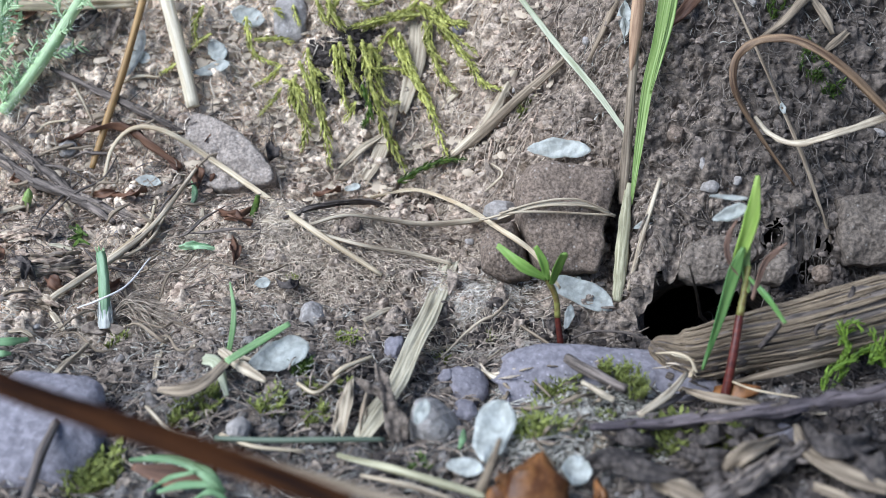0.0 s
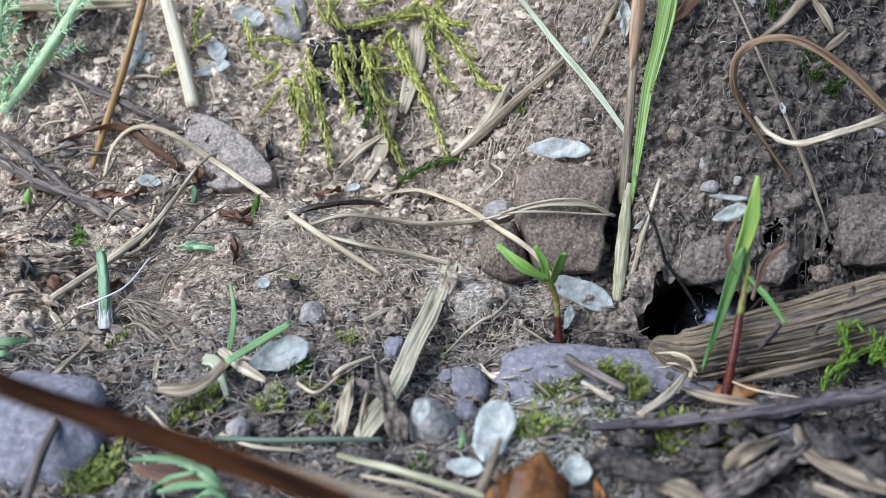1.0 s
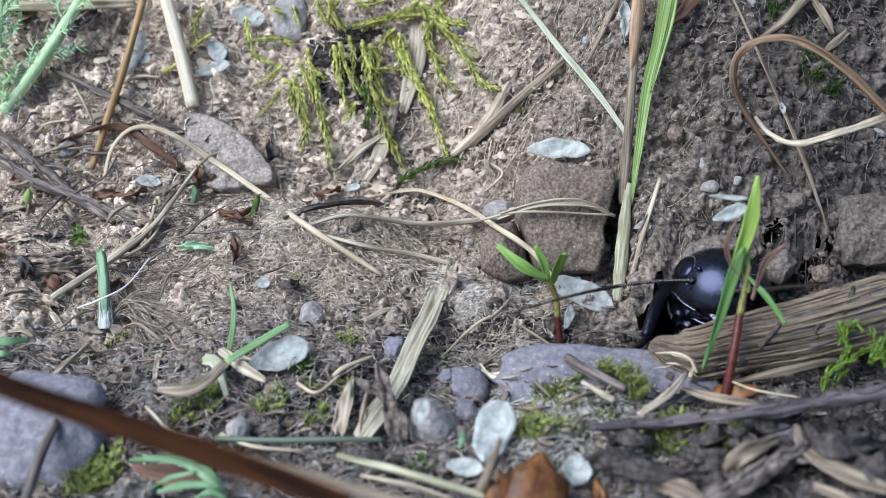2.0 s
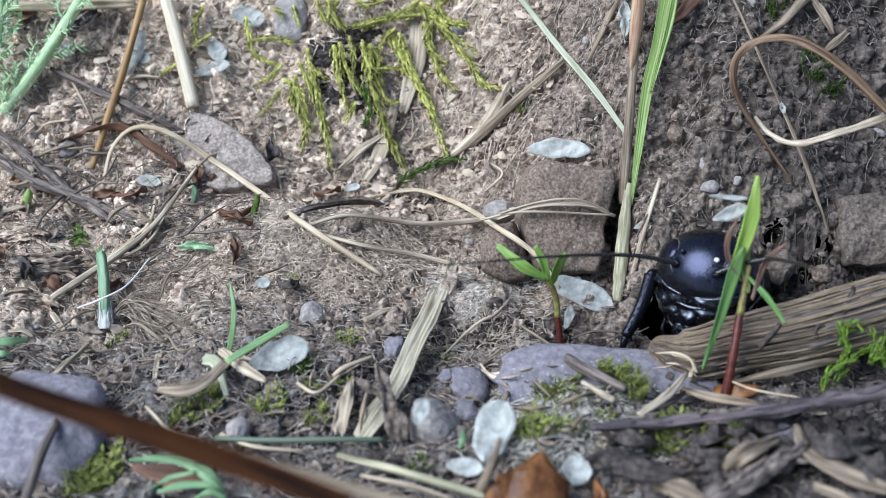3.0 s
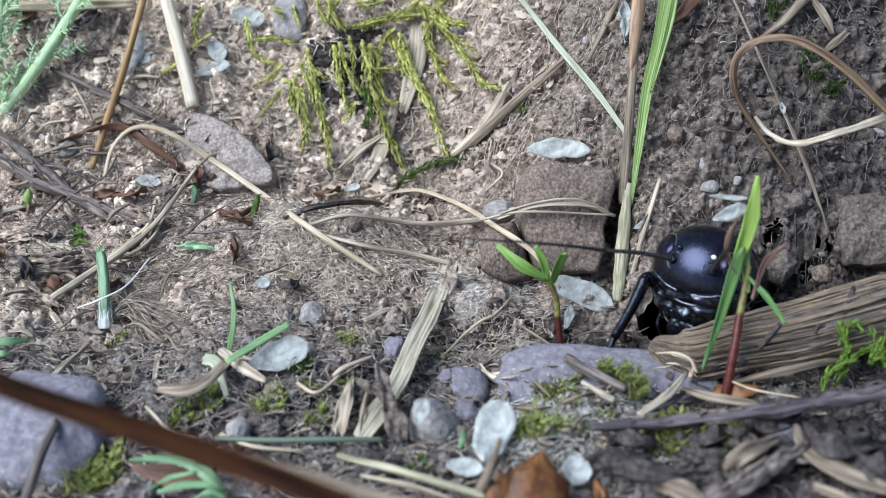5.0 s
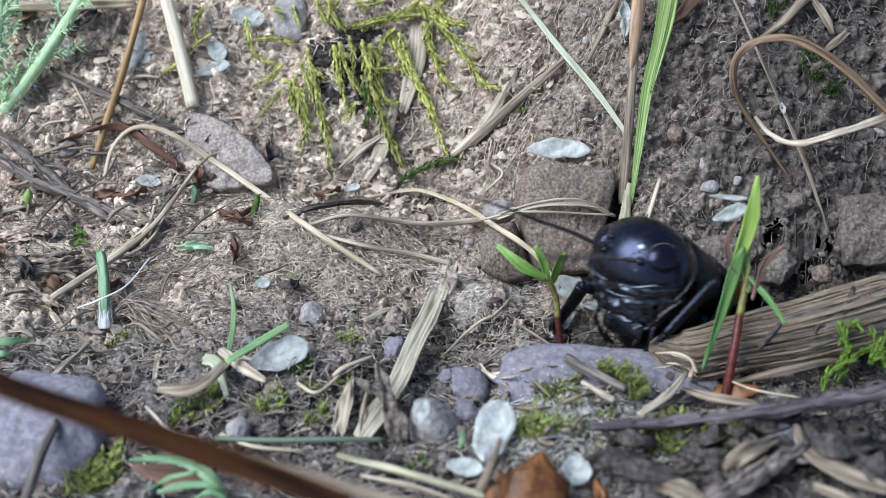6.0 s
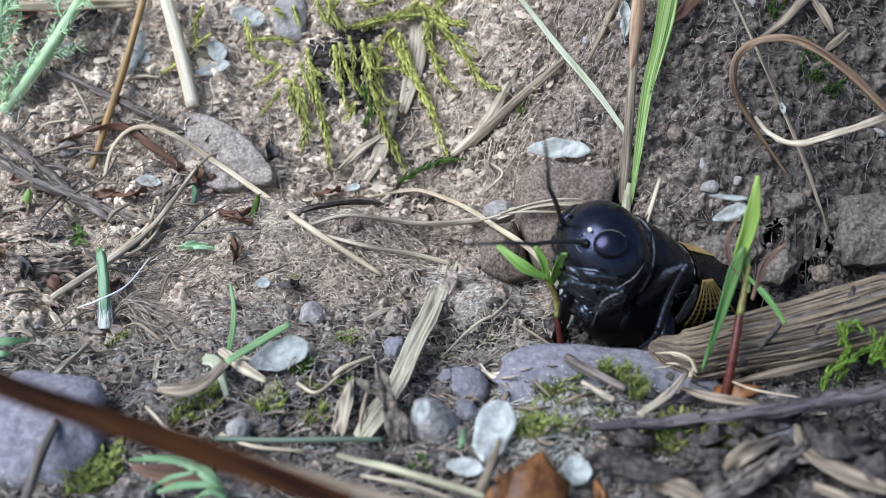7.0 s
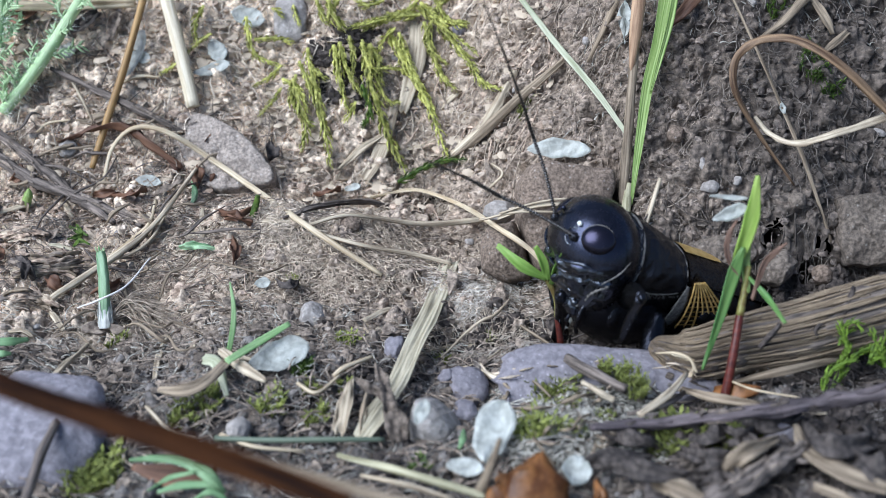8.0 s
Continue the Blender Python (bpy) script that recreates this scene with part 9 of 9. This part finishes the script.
crumb_field("litter_flakes", "flat brown flakes of rotted leaf and bark", 1300, VIEW, 0.24, LITTER, 7, 0.22, None, 0.5)
crumb_field("litter_flakes", "flat grey-brown flakes in the near litter", 1700, (-32, 30, -30, -9), 0.27, LITTER, 8, 0.25, None, 0.5)
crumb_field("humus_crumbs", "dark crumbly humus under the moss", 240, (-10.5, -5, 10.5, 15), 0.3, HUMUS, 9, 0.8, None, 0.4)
crumb_field("humus_crumbs", "dark wet crumbs of earth under the rotten stalk", 420, (14, 27, -18, -14.2), 0.3, HUMUS, 15, 0.8, None, 0.3)
# dark crumbs added for the shaded cavity between stone and stalk
crumb_field("humus_crumbs", "dark earth and painted shade between the grey stone and the rotten stalk", 900, (22.4, 27.6, -9.6, -7.2), 0.24, HUMUS, 31, 0.7, None, 0.1)
# dark patches deepen the shaded gaps between bits of litter by colour
crumb_field("humus_crumbs", "patches of dark crumbs painting the shade between the litter", 800, (-32, 8, -28, -11), 0.26, HUMUS, 33, 0.6, patchy, 0.2)
# more dark crumbs, for the near-black shaded gaps on this side
crumb_field("humus_crumbs", "dark crumbs standing in for shaded gaps among the near litter", 1000, (12.5, 30, -30, -19.8), 0.36, HUMUS, 20, 0.6, None, 0.3)
fibre_field("litter_strands", "tan straw bits and rootlets strewn over the pale bank", 620, (-38, 8, 4, 20), 2.4, 1.1, 0.06, FIBRE, 21, 0.35)
crumb_field("litter_flakes", "weathered chips of straw and bark on the pale bank", 1100, (-38, 8, 4, 20), 0.30, WOOD_PALE, 32, 0.22, None, 0.6)
crumb_field("litter_flakes", "brown shredded leaf bits on the pale bank", 520, (-38, 8, 3, 20), 0.27, SHREDS, 22, 0.3, None, 0.4)
fibre_field("litter_strands", "dark brown plant shreds on the pale bank", 620, (-38, 8, 3, 20), 1.9, 1.4, 0.07, SHREDS, 23, 0.3)
fibre_field("litter_strands", "curled brown plant shreds tangled among the roots", 1000, (-34, -13, -9, 11), 1.7, 2.2, 0.045, SHREDS, 24, 0.35)
crumb_field("litter_flakes", "brown rotted leaf flakes among the roots", 900, (-34, -15, -9, 11), 0.26, SHREDS, 25, 0.3, None, 0.5)
# dark earth whose colour also carries the shade below the cricket
crumb_field("humus_crumbs", "dark trodden earth and painted shade at the burrow's mouth", 260, (9.5, 16.5, -13.4, -11), 0.26, HUMUS, 18, 0.7, None, 0.2)
fibre_field("litter_strands", "fine grey-green plant shreds over the heap", 1500, (3, 13, -26, -16.5), 1.6, 1.6, 0.05, DEBRIS, 16, 0.3)
fibre_field("root_fibres", "curled greyish root threads in the dark bank", 1900, (9, 36, -9, 18), 1.1, 3.6, 0.036, FIBRE, 27, 0.12)
fibre_field("litter_strands", "short grey shreds high on the dark bank", 500, (10, 36, 1, 18), 0.75, 0.7, 0.06, DEBRIS, 34, 0.1)
fibre_field("litter_strands", "short broken straw bits on the dark bank", 420, (9, 36, -10, 18), 1.5, 1.2, 0.05, FIBRE, 17, 0.25)


# ---- single scraps that can be told apart ----
def scrap_bits():
    rnd = np.random.RandomState(12)
    kinds = [("straw_scrap", "short broken scrap of pale dry straw on the soil", "straw", STRAW_GREY), ("leaf_scrap", "small brown scrap of a dead leaf on the soil", "leaf", LITTER), ("pebble", "tiny grey pebble on the soil", "stone", STONE_GREY)]
    first = {}
    for i in range(210):
        k = i % 3
        name, label, cat, mat = kinds[k]
        v = i % 12
        x, y = rnd.uniform(-34, 32), rnd.uniform(-28, 14)
        if burrow_plan(x, y) < 1.3 or (6 < x < 22 and -17 < y < -8) or (k < 2 and x > 11 and y > -9):
            continue
        z = float(earth(x, y)) + (0.05 if k == 2 else 0.12)
        e = 0.4
        gx = float(earth(x + e, y, False) - earth(x - e, y, False)) / (2 * e)
        gy = float(earth(x, y + e, False) - earth(x, y - e, False)) / (2 * e)
        m = pose(x * MM, y * MM, z * MM, math.degrees(math.atan(gy)), -math.degrees(math.atan(gx)), 0) @ pose(0, 0, 0, 0, rnd.uniform(-14, 14), rnd.uniform(0, 360))
        if v not in first:
            ln = rnd.uniform(1.6, 4.2)
            if k == 0:
                shape = blade([(-ln / 2, 0, 0), (0, rnd.uniform(-0.3, 0.3), 0.15), (ln / 2, 0, 0)], [0.3, rnd.uniform(0.35, 0.7), 0.25], 0.14, (0, 0, 1), 0.15, ribs=2, wave=0.05, seed=i)
            elif k == 1:
                shape = blade([(-ln / 3, 0, 0), (0, rnd.uniform(-0.3, 0.3), 0.25), (ln / 3, 0, 0.1)], [0.2, rnd.uniform(0.7, 1.3), 0.3], 0.1, (0, 0, 1), 0.4, wave=0.2, seed=i)
            else:
                shape = stone_shape(rnd.uniform(0.5, 1.1), rnd.uniform(0.5, 0.9), rnd.uniform(0.4, 0.7), i, 2.3, 6, 14, 9, 0.1)
            first[v] = tagged(part(name, shape, mat), label, cat, "scattered " + cat + " bits")
            first[v].matrix_basis = m
        else:
            copy_thing(first[v], m)


scrap_bits()


# ---- how the cricket moves ----
BODY = [  # seconds; head in mm; turn
    (0.00, 21.64, -3.50, -6.65, 0, -30, -120),
    (0.40, 21.32, -4.50, -5.70, 0, -30, -120),
    (0.70, 19.87, -7.00, -2.87, 0, -30, -120),
    (1.00, 19.81, -7.20, -2.74, 0, -30, -120),
    (1.15, 19.50, -8.50, -0.30, 0, -28, -122),
    (1.55, 19.45, -8.60, -0.25, 0, -28, -122),
    (1.70, 19.30, -8.70, 0.35, 0, -28, -122),
    (2.20, 18.08, -9.60, 1.90, 0, -24, -124),
    (2.78, 17.45, -10.50, 3.05, 3, -24, -126),
    (2.90, 17.23, -10.60, 3.95, 3, -25, -126),
    (3.05, 17.23, -10.60, 3.61, 3, -24, -126),
    (4.70, 17.23, -10.60, 3.61, 3, -24, -126),
    (5.20, 16.38, -11.00, 4.63, 0, -24, -126),
    (5.75, 14.64, -11.30, 5.19, 0, -25, -124),
    (5.90, 14.47, -11.40, 5.33, 0, -25, -126),
    (6.02, 12.32, -11.60, 5.13, 5, -24, -137),
    (6.80, 12.32, -11.60, 5.13, 5, -24, -137),
    (6.88, 11.60, -11.40, 5.30, 4, -24, -143),
    (6.98, 10.10, -11.20, 6.08, 2.5, -24, -154),
    (7.60, 10.15, -11.20, 5.98, 2.5, -24, -155),
    (7.75, 9.80, -11.10, 6.25, 1, -25, -159),
    (8.00, 9.60, -11.00, 6.36, 1, -25, -160),
]
FEELER_RIGHT = [  # seconds; bend and tip in mm
    (0.00, (17.7, -7.8, -0.8), (14.5, -16.4, 8.4)),
    (0.55, (16.6, -9.4, 2.0), (13.6, -18.3, 11.0)),
    (0.72, (16.2, -10.6, 3.6), (12.6, -19.7, 12.1)),
    (0.90, (15.5, -5.5, 3.3), (9.9, -12.2, 12.9)),
    (1.02, (15.2, -9.5, 4.2), (11.5, -17.8, 13.6)),
    (1.10, (16.8, -8.9, 6.1), (12.7, -17.3, 15.1)),
    (1.20, (13.7, -10.1, 5.9), (5.6, -17.1, 13.2)),
    (1.30, (12.2, -7.7, 3.8), (2.6, -13.0, 10.7)),
    (1.40, (12.2, -7.7, 3.8), (2.6, -12.8, 10.9)),
    (1.50, (11.7, -8.1, 2.9), (5.4, -17.1, 9.9)),
    (1.60, (12.0, -10.3, 4.3), (4.9, -20.0, 9.4)),
    (1.70, (11.3, -10.8, 1.8), (4.7, -21.0, 6.3)),
    (2.30, (11.1, -12.9, 5.9), (3.5, -21.8, 11.5)),
    (2.75, (11.7, -14.9, 8.2), (7.0, -24.2, 15.9)),
    (2.90, (11.1, -14.3, 7.9), (2.6, -22.8, 12.7)),
    (3.05, (10.4, -13.5, 7.3), (-0.4, -20.0, 10.2)),
    (4.70, (10.4, -13.5, 7.3), (-0.4, -20.0, 10.2)),
    (5.20, (9.2, -13.3, 8.1), (0.5, -20.8, 14.1)),
    (5.80, (7.8, -10.8, 9.4), (-1.4, -16.5, 16.5)),
    (5.90, (7.6, -10.9, 9.4), (-2.0, -15.8, 16.6)),
    (6.02, (6.0, -13.9, 9.6), (-2.5, -21.3, 16.1)),
    (6.30, (6.0, -13.6, 9.8), (-4.4, -18.6, 15.7)),
    (6.50, (5.6, -12.3, 9.5), (-6.4, -14.2, 14.3)),
    (6.80, (5.6, -12.3, 9.5), (-5.5, -16.2, 15.0)),
    (6.88, (7.2, -14.5, 11.1), (3.2, -23.4, 19.6)),
    (6.98, (6.4, -13.9, 12.3), (4.9, -22.9, 21.5)),
    (7.12, (4.6, -12.9, 11.8), (0.2, -21.7, 20.4)),
    (7.30, (4.5, -12.4, 11.9), (-0.5, -21.4, 19.8)),
    (7.50, (4.8, -13.0, 11.8), (0.7, -22.0, 20.2)),
    (7.60, (5.1, -13.5, 11.7), (2.7, -22.9, 20.3)),
    (7.70, (6.1, -11.2, 13.2), (5.7, -19.8, 23.0)),
    (7.80, (6.0, -9.6, 13.2), (4.7, -18.8, 22.3)),
    (7.90, (5.8, -8.4, 12.8), (3.5, -15.7, 23.3)),
    (8.00, (5.7, -8.4, 12.8), (1.9, -13.5, 24.2)),
]
FEELER_LEFT = [  # seconds; bend and tip in mm
    (0.00, (20.9, -8.8, -0.2), (20.0, -18.8, 7.9)),
    (0.72, (20.0, -12.2, 3.7), (19.1, -22.8, 11.1)),
    (1.70, (19.9, -14.9, 5.1), (20.5, -25.4, 12.7)),
    (2.75, (19.3, -17.1, 8.7), (18.7, -28.6, 14.7)),
    (4.70, (19.3, -17.1, 8.7), (18.7, -28.6, 14.7)),
    (5.20, (13.7, -15.7, 10.6), (10.1, -24.1, 19.9)),
    (5.80, (10.3, -11.9, 9.8), (3.6, -19.8, 17.6)),
    (5.90, (10.1, -12.0, 9.9), (3.4, -20.0, 17.7)),
    (6.02, (7.2, -16.1, 8.0), (4.0, -27.3, 13.9)),
    (6.50, (7.2, -16.1, 8.0), (4.0, -27.3, 13.7)),
    (6.80, (7.2, -16.1, 8.0), (4.0, -27.3, 13.7)),
    (6.88, (6.5, -16.3, 8.7), (2.6, -26.8, 15.2)),
    (6.98, (5.4, -16.8, 10.0), (0.4, -27.2, 16.0)),
    (7.30, (3.7, -13.2, 8.3), (-8.1, -17.9, 11.1)),
    (7.50, (3.9, -14.4, 9.1), (-5.5, -22.2, 13.7)),
    (7.60, (3.8, -13.9, 8.8), (-7.3, -19.8, 12.2)),
    (7.70, (4.0, -11.8, 10.3), (0.2, -21.9, 17.5)),
    (7.80, (3.8, -11.8, 10.4), (-1.5, -20.8, 18.0)),
    (8.00, (3.6, -11.7, 10.4), (-1.7, -21.0, 17.8)),
]
STEPS = {  # seconds; where the foot stands, in mm
    "fore_right": [(0.00, (15.8, -15.4, -1.8)), (1.15, (13.9, -11.9, -0.2)), (1.70, (13.9, -11.9, -0.2)), (2.75, (11.9, -12.1, 0.4)), (4.70, (11.9, -12.1, 0.4)), (6.02, (7.2, -11.0, -0.0)), (6.80, (7.2, -11.0, -0.0)), (6.98, (7.5, -11.1, -0.4)), (8.00, (7.5, -11.1, -0.4))],
    "fore_left": [(0.00, (19.6, -15.7, -1.5)), (1.70, (19.3, -13.7, 0.9)), (2.75, (19.0, -13.5, 0.9)), (4.70, (19.0, -13.5, 0.9)), (5.80, (16.6, -12.9, 0.5)), (6.02, (13.5, -15.5, 2.9)), (6.80, (13.5, -15.5, 2.9)), (6.98, (13.4, -14.9, 2.7)), (7.60, (13.4, -14.9, 2.6)), (7.75, (11.3, -14.5, 1.9)), (8.00, (11.3, -14.4, 1.9))],
    "mid_left": [(0.00, (26.6, -1.4, -18.4)), (0.40, (26.2, -2.4, -17.4)), (0.70, (24.8, -4.9, -14.6)), (1.00, (24.7, -5.1, -14.5)), (1.15, (24.0, -6.2, -12.1)), (1.70, (23.8, -6.4, -11.9)), (2.20, (23.8, -6.8, -9.3)), (2.75, (23.4, -8.1, -7.1)), (4.70, (23.4, -8.1, -7.1)), (5.20, (22.2, -8.4, -6.6)), (5.75, (20.3, -8.7, -6.1)), (5.90, (20.2, -9.0, -6.0)), (6.02, (18.8, -10.5, -6.2)), (6.80, (18.8, -10.5, -6.2)), (6.88, (18.1, -11.1, -5.9)), (6.98, (16.4, -12.0, -5.1)), (7.60, (16.5, -12.0, -5.2)), (7.75, (16.1, -12.2, -5.0)), (8.00, (15.9, -12.2, -4.9))],
    "mid_right": [(0.00, (21.0, 1.8, -18.4)), (0.40, (20.7, 0.8, -17.4)), (0.70, (19.3, -1.7, -14.6)), (1.00, (19.2, -1.9, -14.5)), (1.15, (18.6, -2.8, -12.1)), (1.70, (18.4, -3.0, -11.9)), (2.20, (18.5, -3.2, -9.3)), (2.75, (18.3, -4.3, -7.1)), (4.70, (18.3, -4.3, -7.1)), (5.20, (17.0, -4.7, -6.6)), (5.75, (15.0, -5.1, -6.1)), (5.90, (15.0, -5.2, -6.0)), (6.02, (14.6, -5.7, -6.2)), (6.80, (14.6, -5.7, -6.2)), (6.88, (14.5, -5.8, -5.9)), (6.98, (13.8, -6.1, -5.1)), (7.60, (13.9, -6.1, -5.2)), (7.75, (13.8, -6.2, -5.0)), (8.00, (13.7, -6.2, -4.9))],
}
POLES = {  # seconds; where the knee points, in the cricket's space
    "fore_right": [(0, 0.4, -0.6, 1.8), (1.7, 0.4, -0.6, 1.8), (2.75, 4.2, -1.5, 1.2), (4.70, 4.2, -1.5, 1.2), (6.02, 4.5, -0.8, 0.1), (6.80, 4.5, -0.8, 0.1), (6.98, 4.0, 1.9, -1.2), (8.00, 3.7, 2.5, -1.1)],
    "fore_left": [(0, -0.8, 0.8, 1.0), (5.75, -0.8, 0.8, 1.0), (6.02, 1.7, 2.9, 3.2), (6.80, 1.7, 2.9, 3.2), (6.98, -0.2, 2.5, 3.9), (7.60, -0.1, 2.4, 3.9), (7.75, 2.2, 3.6, 1.9), (8.00, 2.0, 3.7, 1.9)],
    "mid_left": [(0, 0.6, 0.5, -0.4), (8, 0.6, 0.5, -0.4)],
    "mid_right": [(0, 0.6, -0.5, -0.4), (8, 0.6, -0.5, -0.4)],
}


def motions():
    """Everything that moves: the cricket, its legs and its feelers."""
    whole = {t: pose(x * MM, y * MM, z * MM, a, b, g) for t, x, y, z, a, b, g in BODY}
    times = sorted(whole)

    def body(t):
        for t0, t1 in zip(times, times[1:]):
            if t0 <= t <= t1:
                k = (t - t0) / (t1 - t0)
                return whole[t0].lerp(whole[t1], k)
        return whole[times[-1]]

    walk(CRICKET, [(t, whole[t]) for t in times])
    for side, rows in (("right", FEELER_RIGHT), ("left", FEELER_LEFT)):
        first, second, at = ANTENNAE[side]
        root, keys_a, keys_b = Vector(at) * MM, [], []
        for t, bend, tip in rows:
            inv = body(t).inverted()
            p, q = inv @ (Vector(bend) * MM), inv @ (Vector(tip) * MM)
            a = Matrix.Translation(root) @ aim(p - root, (0, 0, 1))
            keys_a.append((t, a))
            keys_b.append((t, Matrix.Translation((0.0052, 0, 0)) @ aim(a.inverted().to_3x3() @ (q - p), (0, 0, 1))))
        walk(first, keys_a)
        walk(second, keys_b)
    for key, rows in STEPS.items():
        thigh, shin, hip, la, lb = LEGS[key]
        keys_a, keys_b = [], []
        stops = sorted(set([r[0] for r in rows] + [t for t in times if t >= 1.0]))
        for t in stops:
            foot = np.array([np.interp(t, [r[0] for r in rows], [r[1][i] for r in rows]) for i in range(3)])
            d = np.array(body(t).inverted() @ (Vector(foot) * MM)) / MM - hip
            reach = min(max(np.linalg.norm(d), 2.2), la + lb - 0.2)
            d = d / np.linalg.norm(d)
            pole = np.array([np.interp(t, [r[0] for r in POLES[key]], [r[i] for r in POLES[key]]) for i in (1, 2, 3)])
            pole = pole - d * (pole @ d)
            pole /= np.linalg.norm(pole)
            ca = (la * la + reach * reach - lb * lb) / (2 * la * reach)
            knee = d * ca * la + pole * math.sqrt(max(0.0, 1 - ca * ca)) * la
            a = Matrix.Translation(Vector(hip) * MM) @ aim(knee, pole)
            keys_a.append((t, a))
            keys_b.append((t, Matrix.Translation((la * MM, 0, 0)) @ aim(a.inverted().to_3x3() @ Vector(d * reach - knee), (0, 0, 1))))
        walk(thigh, keys_a)
        walk(shin, keys_b)
    for key, s in (("hind_right", -1), ("hind_left", 1)):
        thigh, shin, hip, la, lb = LEGS[key]
        thigh.matrix_basis = Matrix.Translation(Vector(hip) * MM) @ aim((-0.90, 0.0, -0.44), (0, 0, 1))
        shin.matrix_basis = Matrix.Translation((la * MM, 0, 0)) @ aim((-0.75, 0, -0.65), (0, 0, 1))


motions()
